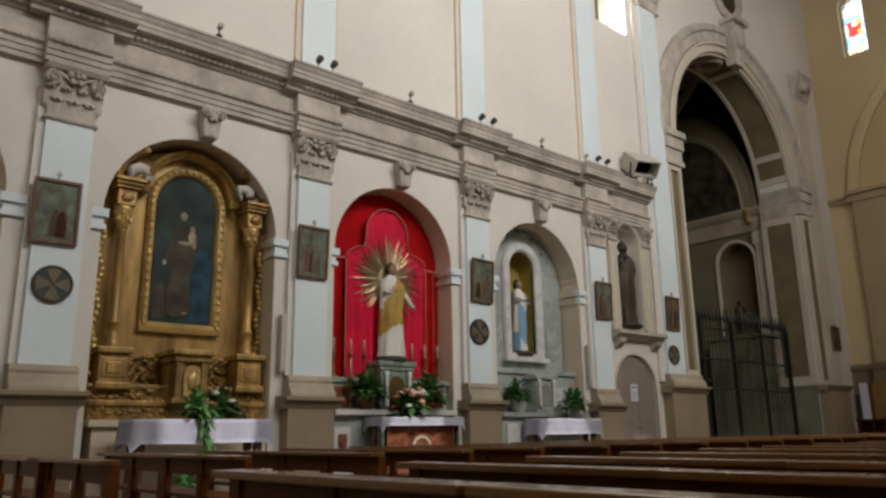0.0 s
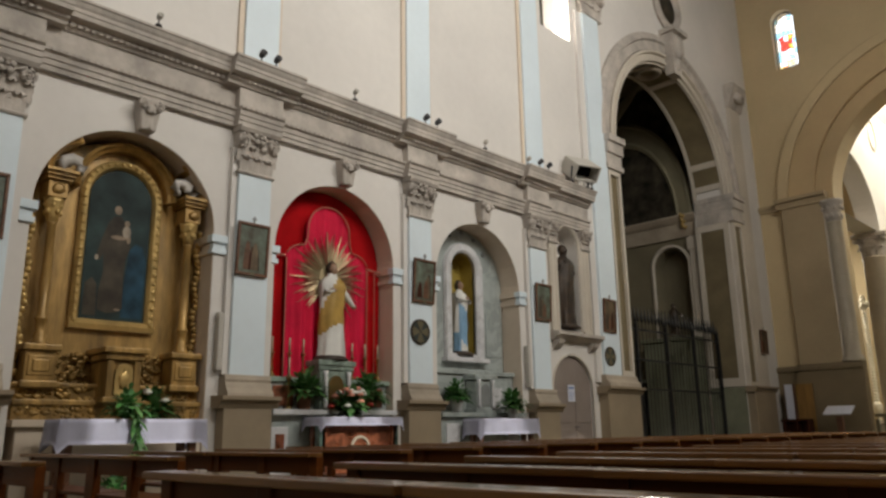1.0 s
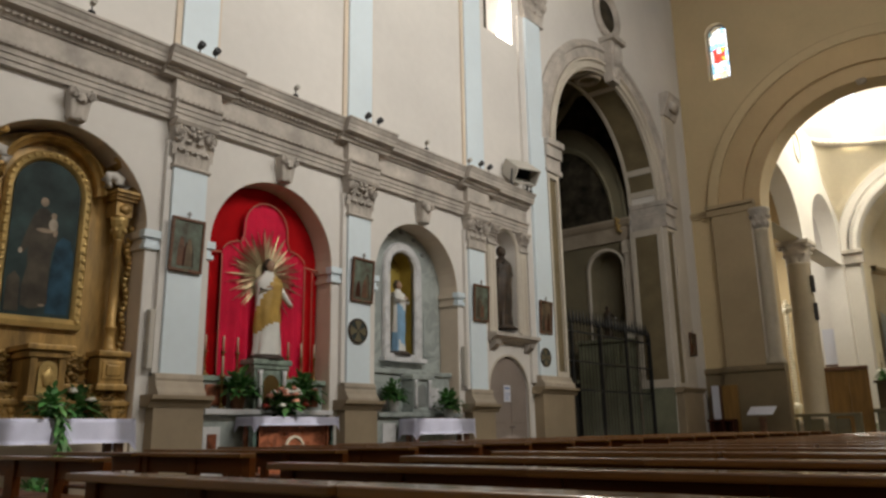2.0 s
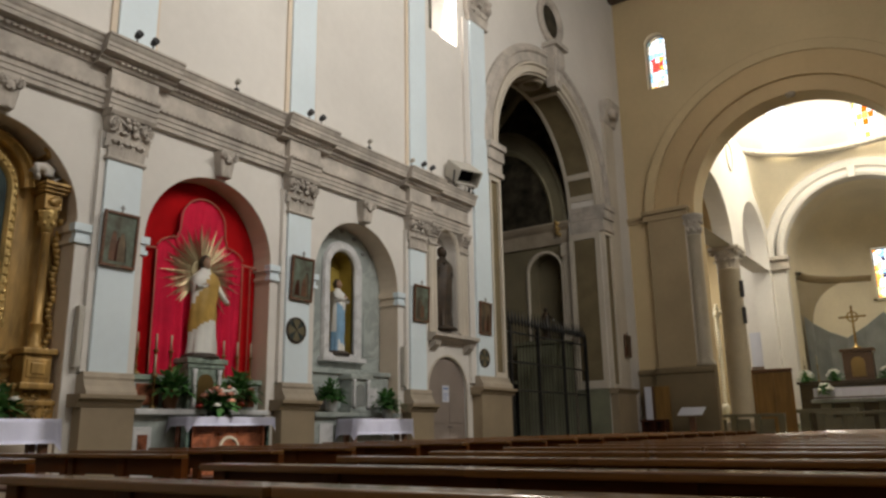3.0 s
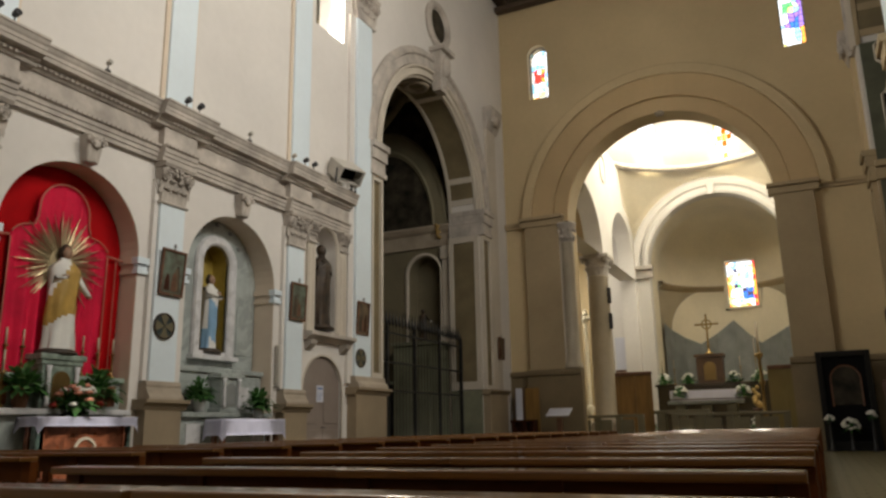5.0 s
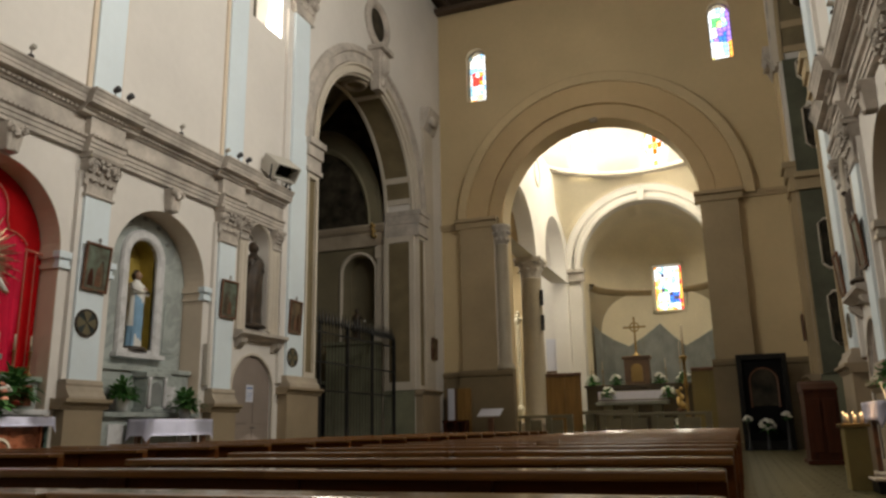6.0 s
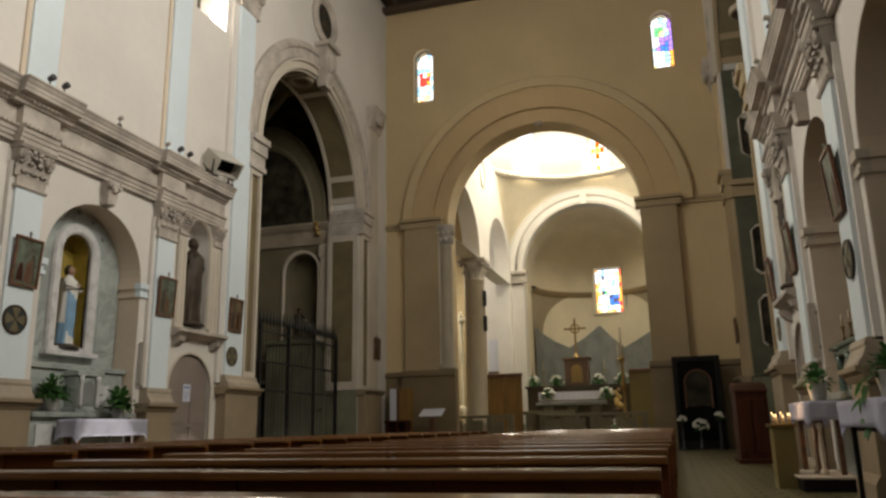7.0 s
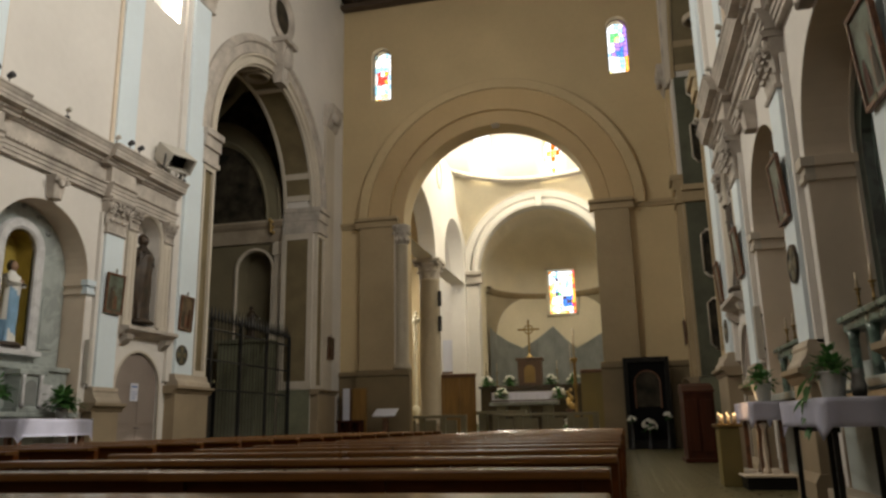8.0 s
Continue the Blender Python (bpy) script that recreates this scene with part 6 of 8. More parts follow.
# ---------------------------------------------------------------- marble altar with a niche
def niche_altar(M, c):
    w = -0.56
    t = thing("niche_altarpiece", "grey veined marble altar wall with a white framed niche", "altarpiece", group="marble altarpieces")
    n, h, spring = 28, 0.42, 4.7
    bm = bmesh.new()

    def outer(i):
        a = math.pi * i / n
        return c - 1.4 * math.cos(a), SPRING + 1.4 * math.sin(a)

    def inner(i):
        a = math.pi * i / n
        return c - h * math.cos(a), spring + h * math.sin(a)
    for i in range(n):
        (a, b), (d, e) = outer(i), outer(i + 1)
        (p, q), (r, s) = inner(i), inner(i + 1)
        bm.faces.new([bm.verts.new(v) for v in ((a, w, b), (d, w, e), (r, w, s), (p, w, q))])
        bm.faces.new([bm.verts.new(v) for v in ((p, w, q), (r, w, s), (r, w - 0.45, s), (p, w - 0.45, q))]).material_index = 1
    for s in (-1, 1):
        bm.faces.new([bm.verts.new(v) for v in ((c + s * 1.4, w, 0), (c + s * 1.4, w, SPRING), (c + s * h, w, spring), (c + s * h, w, 2.7), (c + s * h, w, 0))])
        bm.faces.new([bm.verts.new(v) for v in ((c + s * h, w, 2.7), (c + s * h, w, spring), (c + s * h, w - 0.45, spring), (c + s * h, w - 0.45, 2.7))]).material_index = 1
    bm.faces.new([bm.verts.new(v) for v in ((c - h, w, 0), (c + h, w, 0), (c + h, w, 2.7), (c - h, w, 2.7))])
    bm.faces.new([bm.verts.new(v) for v in ((c - h, w, 2.7), (c + h, w, 2.7), (c + h, w - 0.45, 2.7), (c - h, w - 0.45, 2.7))])
    bmesh.ops.remove_doubles(bm, verts=bm.verts, dist=1e-4)
    part("marble_wall", finish(bm, M), (MARBLE, OLIVE), t)
    bm = bmesh.new()
    arch_panel(bm, c, h + 0.01, 2.65, spring, w - 0.44, 0.04)
    part("niche_back", finish(bm, M), OLIVE, t, "olive gold niche lining")
    bm = bmesh.new()
    arch_frame(bm, c, h, 2.6, spring, [(0, w - 0.05), (0, w + 0.06), (0.05, w + 0.1), (0.2, w + 0.1), (0.23, w + 0.05), (0.23, w)], 28)
    box(bm, c - 0.72, c + 0.72, w, w + 0.18, 2.52, 2.62, bevel=0.015)
    box(bm, c - 0.42, c + 0.42, w - 0.5, w + 0.05, 2.62, 2.72, bevel=0.01)
    part("niche_frame", finish(bm, M), WHITEMARBLE, t, "white marble arched niche frame")
    for a in (0.55, 1.05, 1.57, 2.1, 2.6):
        bm = bmesh.new()
        blob(bm, (c - 0.86 * math.cos(a), w + 0.02, 4.72 + 0.9 * math.sin(a)), 0.06, (1.3, 0.4, 1), 0.5, 1)
        part("rosette", finish(bm, M), SLATE, t)
    for s in (-1, 1):
        bm = bmesh.new()
        arch_panel(bm, c + s * 0.98, 0.2, 2.7, 3.7, w + 0.02, 0.03, 10)
        part("inset", finish(bm, M), MARBLE, t)
    bm = bmesh.new()
    box(bm, c - 1.38, c + 1.38, w, w + 0.3, 1.35, 2.3, bevel=0.012)
    box(bm, c - 1.4, c + 1.4, w, w + 0.36, 2.22, 2.32, bevel=0.015)
    part("gradine", finish(bm, M), MARBLE, t)
    bm = bmesh.new()
    box(bm, c - 1.4, c + 1.4, w, 0.1, 1.28, 1.38, bevel=0.015)
    box(bm, c - 1.34, c + 1.34, w, 0.0, 0, 1.28, bevel=0.01)
    part("mensa", finish(bm, M), MARBLE, t)
    bm = bmesh.new()
    box(bm, c - 0.28, c + 0.3, w + 0.28, w + 0.62, 1.38, 2.1, bevel=0.012)
    box(bm, c - 0.36, c + 0.38, w + 0.2, w + 0.68, 2.1, 2.2, bevel=0.015)
    box(bm, c - 0.34, c + 0.36, w + 0.2, w + 0.66, 1.38, 1.47, bevel=0.015)
    tb = part("tabernacle", finish(bm, M), MARBLE, t)
    bm = bmesh.new()
    arch_panel(bm, c + 0.01, 0.15, 1.52, 1.85, w + 0.64, 0.03, 12)
    part("tabernacle_door", finish(bm, M), SLATE, tb)
    for s in (-1, 1):
        bm = bmesh.new()
        lathe(bm, [(0.05, 1.47), (0.04, 1.55), (0.035, 2.0), (0.05, 2.1)], 12, (c + s * 0.23, w + 0.66, 0))
        part("colonnette", finish(bm, M), WHITEMARBLE, tb)
        bm = bmesh.new()
        box(bm, c + s * 0.75 - 0.2, c + s * 0.75 + 0.2, w + 0.3, w + 0.33, 1.45, 1.95, bevel=0.01)
        part("inset", finish(bm, M), WHITEMARBLE, t)
        bm = bmesh.new()
        box(bm, c + s * 1.0 - 0.2, c + s * 1.0 + 0.2, 0.0, 0.03, 0.35, 1.15, bevel=0.01)
        part("inset", finish(bm, M), WHITEMARBLE, t)


OLIVE = surface("olive_gold_mosaic", (0.42, 0.31, 0.06), 0.5, metal=0.0, vary=0.15, grain=18, blotch=3, bump=0.1)
niche_altar(LEFT, BAYS[3])
bm = bmesh.new()
figure(bm, (BAYS[3] + 0.0, -0.66, 2.74), 1.72, lambda k, a: 1 if (0.22 < k + 0.12 * math.cos(a - 0.6) < 0.74 and math.cos(a - 0.9) > 0.1) or (k < 0.3 and math.cos(a - 2.6) > 0.8) else 0, 0.0, [[(0.1, 0.0, 0.8), (0.12, 0.08, 0.7), (0.02, 0.13, 0.74)], [(-0.1, 0.0, 0.8), (-0.12, 0.08, 0.7), (0.0, 0.13, 0.72)]], wide=0.86)
o = part("statue", finish(bm, LEFT), (ROBEW, ROBEB, FLESH, HAIR))
tagged(o, "white painted statue with a blue sash in the marble niche", "statue")
cloth_table(LEFT, 12.05, 14.02, 0.15, 0.62, 1.24, 0.33, 8, "white linen cloth on the table before the marble altar", (WOOD, "wooden"))
potted_plant(LEFT, 11.98, 0.02, 1.4, 0.42, 31, "bushy green potted plant beside the marble altar", WHITEPOT, (), 0, 110)
potted_plant(LEFT, 13.5, 0.3, 1.26, 0.44, 32, "bushy green plant in a white pot on the altar table", WHITEPOT, (), 0, 110)

# ---------------------------------------------------------------- pictures and medallions on the pilasters
PICBLUE = surface("old_teal_and_brown_print", (0.13, 0.17, 0.135), 0.5, vary=0.4, grain=6, blotch=5.0, bump=0.02, dark=(0.06, 0.05, 0.03))
PICBROWN = surface("old_brown_print", (0.16, 0.11, 0.06), 0.5, vary=0.35, grain=7, blotch=4, bump=0.02)
STONEDARK = surface("dark_green_inlay", (0.035, 0.05, 0.05), 0.4, vary=0.2, grain=9, bump=0.05)
STONEPALE = surface("olive_inlay_stone", (0.155, 0.13, 0.075), 0.5, vary=0.15, grain=9, bump=0.05)
PAPER = surface("white_paper", (0.60, 0.61, 0.70), 0.8, vary=0.03, grain=9, bump=0.0)
BLUEINK = surface("blue_print", (0.12, 0.2, 0.45), 0.8, vary=0.03, grain=9, bump=0.0)


def station(M, u, z, big=1.0, seed=0, tilt=3.0, colour=True):
    """A framed picture with a small cross above and a pale label below."""
    t = thing("framed_picture", "brown framed devotional print hung on a white pilaster", "picture", group="pictures on the pilasters")
    W, H = 0.62 * big, 0.92 * big
    mm = M @ Matrix.Translation((u, 0.16, z)) @ Matrix.Rotation(radians(-tilt), 4, "X") @ Matrix.Rotation(radians((seed * 37 % 5 - 2) * 0.5), 4, "Y")
    bm = bmesh.new()
    box(bm, -W / 2 + 0.03, W / 2 - 0.03, 0.005, 0.03, 0.03, H - 0.03)
    pic = part("print", finish(bm, mm), PICBLUE if colour else PICBROWN, t)
    rnd = random.Random(seed)
    for k in range(4):
        bm = bmesh.new()
        a = rnd.uniform(-0.14, 0.14)
        top = rnd.uniform(0.4, 0.62)
        pts = [(a - 0.07, 0.1), (a + 0.07, 0.1), (a + 0.06, top * 0.7), (a + 0.025, top), (a - 0.025, top), (a - 0.06, top * 0.7)]
        bm.faces.new([bm.verts.new((x * big, 0.033 + 0.001 * k, y * big)) for x, y in pts])
        part("painted_shape", finish(bm, mm), (PICBROWN, WOOD, OILROBE, DARKWOOD)[(k + seed) % 4], pic)
    for nm, a, b, c, d in (("side_rail", -W / 2, -W / 2 + 0.045, 0, H), ("side_rail", W / 2 - 0.045, W / 2, 0, H), ("cross_rail", -W / 2 + 0.045, W / 2 - 0.045, 0, 0.05), ("cross_rail", -W / 2 + 0.045, W / 2 - 0.045, H - 0.05, H)):
        bm = bmesh.new()
        box(bm, a, b, 0.0, 0.055, c, d, bevel=0.008)
        part(nm, finish(bm, mm), WOOD, t)
    bm = bmesh.new()
    box(bm, -0.012, 0.012, 0.01, 0.03, H, H + 0.12)
    box(bm, -0.04, 0.04, 0.012, 0.028, H + 0.06, H + 0.085)
    part("cross", finish(bm, mm), METAL, t)
    bm = bmesh.new()
    box(bm, -0.045, 0.045, 0.05, 0.062, 0.005, 0.06)
    part("label", finish(bm, mm), STONEPALE, t)


def medallion(M, u, z):
    t = thing("cross_medallion", "dark round stone medallion inlaid with an olive cross", "medallion", group="consecration medallions")
    bm = bmesh.new()
    curved(bm, u, z, [(0.001, 0.15), (0.25, 0.15), (0.25, 0.175), (0.001, 0.175)], 0, 6.2831, 32)
    part("disc", finish(bm, M), STONEDARK, t)
    bm = bmesh.new()
    curved(bm, u, z, [(0.23, 0.15), (0.265, 0.15), (0.262, 0.19), (0.235, 0.19)], 0, 6.2831, 32)
    part("rim", finish(bm, M), BRONZE, t)
    for k in range(4):
        a = k * math.pi / 2
        bm = bmesh.new()
        pts = [(0.02, -0.015), (0.2, -0.1), (0.225, 0.0), (0.2, 0.1), (0.02, 0.015)]
        plate(bm, [(u + r * math.cos(a) - q * math.sin(a), 0.186, z + r * math.sin(a) + q * math.cos(a)) for r, q in pts], (0, -0.012, 0))
        part("cross_arm", finish(bm, M), STONEPALE, t)


for M in (LEFT, RIGHT):
    for k, (u, z, colour) in enumerate(((2.6, 3.6, True), (6.75, 3.62, True), (10.85, 3.6, True), (14.97, 3.6, True), (17.95, 3.55, False))):
        if M is RIGHT and u < 5:
            continue
        station(M, u, z, 1.0, k + (7 if M is RIGHT else 0), 3.0 if M is LEFT else 4.5, colour)
    station(M, 28.45, 3.62, 0.95, 9, 1.0, False)
    for u, z in ((2.66, 3.04), (10.77, 2.99), (17.9, 2.9)):
        medallion(M, u, z)


# ---------------------------------------------------------------- end bay: statue niche, ledge, door
for M in (LEFT, RIGHT):
    t = thing("niche_surround", "grey stucco surround and bracketed ledge of the statue niche", "niche", kind="structure")
    bm = bmesh.new()
    arch_frame(bm, END_NICHE, 0.5, 3.5, 5.72, [(0, -0.02), (0.12, -0.02), (0.12, 0.06), (0.07, 0.09), (0.02, 0.05)], 24)
    part("arch_moulding", finish(bm, M), PLASTER2, t)
    bm = bmesh.new()
    arch_panel(bm, END_NICHE, 0.5, 3.5, 5.72, -0.42, 0.1)
    part("niche_back", finish(bm, M), PLASTER, t)
    bm = bmesh.new()
    run(bm, [(0, 3.2), (0.12, 3.2), (0.2, 3.28), (0.3, 3.32), (0.3, 3.4), (0, 3.43)], 15.45, 17.5)
    part("ledge", finish(bm, M), STUCCO, t)
    for u in (15.65, 17.2):
        bm = bmesh.new()
        run(bm, [(0, 2.98), (0.06, 2.98), (0.2, 3.1), (0.24, 3.2), (0, 3.2)], u - 0.12, u + 0.12)
        part("bracket", finish(bm, M), STUCCO, t)
    for u in (15.66, 17.12):
        bm = bmesh.new()
        box(bm, u - 0.17, u + 0.17, 0, 0.08, 3.43, 5.75, bevel=0.006)
        box(bm, u - 0.12, u - 0.05, 0.08, 0.095, 3.55, 5.6)
        box(bm, u + 0.05, u + 0.12, 0.08, 0.095, 3.55, 5.6)
        part("side_pilaster", finish(bm, M), PLASTER2, t)
        bm = bmesh.new()
        capital_mesh(bm, 0.17, 5.72, 6.27, 0.08)
        part("capital", finish(bm, M @ Matrix.Translation((u, 0, 0))), STUCCO, t)
    bm = bmesh.new()
    figure(bm, (END_NICHE - 0.04, -0.08, 3.6), 2.2, lambda k, a: 0, 0.0, [[(0.1, 0.0, 0.78), (0.13, 0.04, 0.64), (0.07, 0.08, 0.66)], [(-0.1, 0.0, 0.78), (-0.16, 0.06, 0.66), (-0.13, 0.12, 0.76)]], wide=1.12)
    o = part("statue", finish(bm, M), (BRONZE, BRONZE, BRONZE, BRONZE))
    tagged(o, "dark brown carved statue standing in a plaster niche", "statue", "niche statues")
    t = thing("door_1", "arched grey-brown painted side door, closed", "door", kind="structure")
    bm = bmesh.new()
    arch_panel(bm, END_NICHE, 0.85, 0.0, 1.98, -0.06, 0.06, 24)
    part("leaf", finish(bm, M), DOORPAINT, t)
    for u in (END_NICHE - 0.42, END_NICHE + 0.42):
        bm = bmesh.new()
        box(bm, u - 0.3, u + 0.3, -0.06, -0.045, 0.2, 1.0, bevel=0.008)
        part("panel", finish(bm, M), DOORPAINT, t)
        bm = bmesh.new()
        box(bm, u - 0.3, u + 0.3, -0.06, -0.045, 1.15, 1.95, bevel=0.008)
        part("panel", finish(bm, M), DOORPAINT, t)
    bm = bmesh.new()
    tube(bm, [(END_NICHE + 0.05, -0.05, 1.05), (END_NICHE + 0.05, 0.01, 1.05), (END_NICHE + 0.17, 0.01, 1.05)], 0.012, 8)
    part("door_handle", finish(bm, M), DARKMETAL, t)
    bm = bmesh.new()
    arch_frame(bm, END_NICHE, 0.86, 0.0, 1.98, [(0, -0.02), (0.05, -0.02), (0.05, 0.02), (0, 0.02)], 24)
    part("frame", finish(bm, M), PLASTER2, t)
    if M is LEFT:
        t = thing("notice_sheet", "white paper notice with blue printing on the door", "notice")
        bm = bmesh.new()
        box(bm, 16.15, 16.45, -0.045, -0.038, 1.68, 2.1)
        part("sheet", finish(bm, M), PAPER, t)
        for z in (1.74, 1.79, 1.84, 1.89, 2.0):
            bm = bmesh.new()
            box(bm, 16.19, 16.41 - 0.05 * (z < 1.8), -0.038, -0.034, z, z + (0.012 if z < 1.95 else 0.045))
            part("print_bar", finish(bm, M), BLUEINK, t)


# ---------------------------------------------------------------- lamps on the cornice
def cornice_spot(M, u, small=False):
    t = thing("spotlight", "small pale grey spotlight standing on the cornice" if small else "small dark spotlight standing on the cornice", "spotlight", group="cornice spotlights")
    k = 0.6 if small else 0.75
    bm = bmesh.new()
    lathe(bm, [(0.01, 7.42), (0.06, 7.42), (0.05, 7.45), (0.012, 7.46), (0.012, 7.42 + 0.2 * k), (0.004, 7.42 + 0.2 * k)], 10, (u, 0.44, 0))
    part("stand", finish(bm, M), DARKMETAL, t)
    bm = bmesh.new()
    tmp = bmesh.new()
    lathe(tmp, [(0.01, -0.09), (0.05, -0.085), (0.075, -0.03), (0.085, 0.07), (0.085, 0.1), (0.07, 0.1), (0.06, 0.05), (0.01, 0.04)], 16)
    tmp.transform(Matrix.Translation((u, 0.46, 7.43 + 0.26 * k)) @ Matrix.Rotation(radians(-70), 4, "X") @ Matrix.Scale(k, 4))
    join(bm, tmp)
    part("head", finish(bm, M), FLOODGREY if small else DARKMETAL, t)


for u, s in ((2.4, False), (2.75, False), (4.7, True), (6.62, False), (6.93, False), (8.76, True), (10.72, False), (11.08, False), (12.67, True), (14.3, True), (14.78, False), (15.15, False), (16.9, True), (17.1, True)):
    cornice_spot(LEFT, u, s)
    if u > 8:
        cornice_spot(RIGHT, u, s)
t = thing("floodlight", "large grey box floodlight tilted on the cornice", "floodlight")
mm = Matrix.Translation((-10.95, 16.62, 7.88)) @ Matrix.Rotation(radians(-20), 4, "Z") @ Matrix.Rotation(radians(38), 4, "Y") @ Matrix.Scale(0.85, 4)
bm = bmesh.new()
for a0, a1, b0, b1, c0, c1 in ((-0.4, 0.42, -0.45, -0.4, -0.26, 0.26), (-0.4, 0.42, 0.4, 0.45, -0.26, 0.26), (-0.4, 0.42, -0.4, 0.4, 0.22, 0.26), (-0.4, 0.42, -0.4, 0.4, -0.26, -0.22), (-0.44, -0.4, -0.45, 0.45, -0.26, 0.26)):
    box(bm, a0, a1, b0, b1, c0, c1, bevel=0.008)
part("housing", finish(bm, mm), FLOODGREY, t)
bm = bmesh.new()
box(bm, -0.05, -0.02, -0.4, 0.4, -0.22, 0.22)
part("glass", finish(bm, mm), BLACK, t)
for s in (-1, 1):
    bm = bmesh.new()
    tube(bm, [(16.62 + s * 0.41, 0.45, 7.88), (16.62 + s * 0.41, 0.4, 7.55), (16.62 + s * 0.3, 0.4, 7.43)], 0.025, 8)
    part("bracket_arm", finish(bm, LEFT), DARKMETAL, t)

# The right wall's unit stands in for a pale grey strip of shadow.
for M, u, z in ((LEFT, 6.27, 2.0), (LEFT, 14.4, 2.0), (RIGHT, 14.4, 2.0)):
    t = thing("column_speaker", "slim grey column loudspeaker beside a pilaster; the right wall's is a shadow stand-in", "loudspeaker", group="slim wall loudspeakers")
    bm = bmesh.new()
    box(bm, u - 0.05, u + 0.05, 0.02, 0.14, z, z + 0.95, bevel=0.015)
    part("case", finish(bm, M), FLOODGREY, t)
    bm = bmesh.new()
    box(bm, u - 0.038, u + 0.038, 0.138, 0.147, z + 0.04, z + 0.91)
    part("grille", finish(bm, M), FLOODGREY, t)
    for h in (0.15, 0.75):
        bm = bmesh.new()
        box(bm, u - 0.02, u + 0.02, -0.01, 0.03, z + h, z + h + 0.06)
        part("bracket", finish(bm, M), DARKMETAL, t)

# ---------------------------------------------------------------- great chapel on the left: grille, altar, gilded lumps
t = thing("iron_grille", "tall dark wrought iron grille with spear tops across the chapel", "grille")
w = -0.85
for u in (19.3, 21.1, 23.0, 24.9, 26.8):
    bm = bmesh.new()
    box(bm, u - 0.05, u + 0.05, w - 0.05, w + 0.05, 0, 4.25, bevel=0.008)
    lathe(bm, [(0.02, 4.25), (0.07, 4.3), (0.03, 4.4), (0.005, 4.6)], 10, (u, w, 0))
    part("post", finish(bm, LEFT), IRON, t)
for z in (0.15, 2.15, 3.05, 4.0):
    bm = bmesh.new()
    box(bm, 19.3, 26.8, w - 0.025, w + 0.025, z, z + 0.06, bevel=0.006)
    part("rail", finish(bm, LEFT), IRON, t)
bar = bmesh.new()
tube(bar, [(0, 0, 0.1), (0, 0, 4.25)], 0.0105, 6)
lathe(bar, [(0.016, 4.25), (0.05, 4.34), (0.055, 4.42), (0.003, 4.8)], 6)
me = bpy.data.meshes.new("bar")
bar.to_mesh(me)
bar.free()
me.materials.append(IRON)
for i in range(1, 34):
    o = new("bar", me)
    o.matrix_basis = Matrix.Translation((XL + w, 19.3 + 7.5 * i / 34, 0))
    o.parent = t
t = thing("chapel_altar", "grey-green stone altar in the dim side chapel", "altar")
bm = bmesh.new()
box(bm, -14.9, -12.9, 26.2, 27.15, 0, 4.15, bevel=0.02)
box(bm, -15.0, -12.85, 26.1, 27.15, 4.15, 4.3, bevel=0.03)
part("block", finish(bm), CHAPELSTONE, t)
bm = bmesh.new()
box(bm, -14.5, -13.3, 26.16, 26.2, 0.5, 3.6, bevel=0.01)
part("front_panel", finish(bm), CHAPELSTONE, t)
bm = bmesh.new()
figure(bm, (-13.75, 26.55, 4.36), 1.25, lambda k, a: 0, 0.0, [[(0.1, -0.02, 0.8), (0.2, -0.1, 0.7), (0.34, -0.14, 0.58)]])
o = part("statue", finish(bm), (BRONZE, BRONZE, ROBEW, BRONZE))
tagged(o, "dark robed statue with a pale head on the chapel altar", "statue")
bm = bmesh.new()
arch_frame(bm, -14.0, 0.72, 3.2, 7.2, [(0, 0), (0.14, 0), (0.14, 0.07), (0.05, 0.1)], 20)
structure("niche_moulding", finish(bm, Matrix(((1, 0, 0, 0), (0, -1, 0, 27.2), (0, 0, 1, 0), (0, 0, 0, 1)))), PLASTER2, "pale moulding round the chapel niche", "moulding")
# Box added to fill the near-black area behind the grille.
t = thing("dark_cabinet", "near-black box with two front boards against the chapel wall behind the grille", "cabinet")
bm = bmesh.new()
box(bm, -16.9, -15.1, 26.3, 27.15, 0, 2.7, bevel=0.02)
part("body", finish(bm), BLACKWOOD, t)
bm = bmesh.new()
box(bm, -17.0, -15.0, 26.2, 27.15, 2.7, 2.82, bevel=0.03)
part("top", finish(bm), CHAPELSTONE, t)
for a in (-16.8, -15.95):
    bm = bmesh.new()
    box(bm, a, a + 0.75, 26.27, 26.31, 0.2, 2.5, bevel=0.015)
    part("door", finish(bm), BLACKWOOD, t)
# Gilded lumps at the cornice, with no lamp in them.
t = thing("wall_bracket_lamp", "small cluster of gilded lumps on the chapel cornice", "bracket")
bm = bmesh.new()
for k in range(8):
    blob(bm, (-13.2 + 0.06 * math.cos(k * 2.1), 26.95 - 0.02 * k, 8.6 + 0.07 * k), 0.075, (1, 0.8, 1.2), 0.6, 1)
part("bracket", finish(bm), GOLD, t)

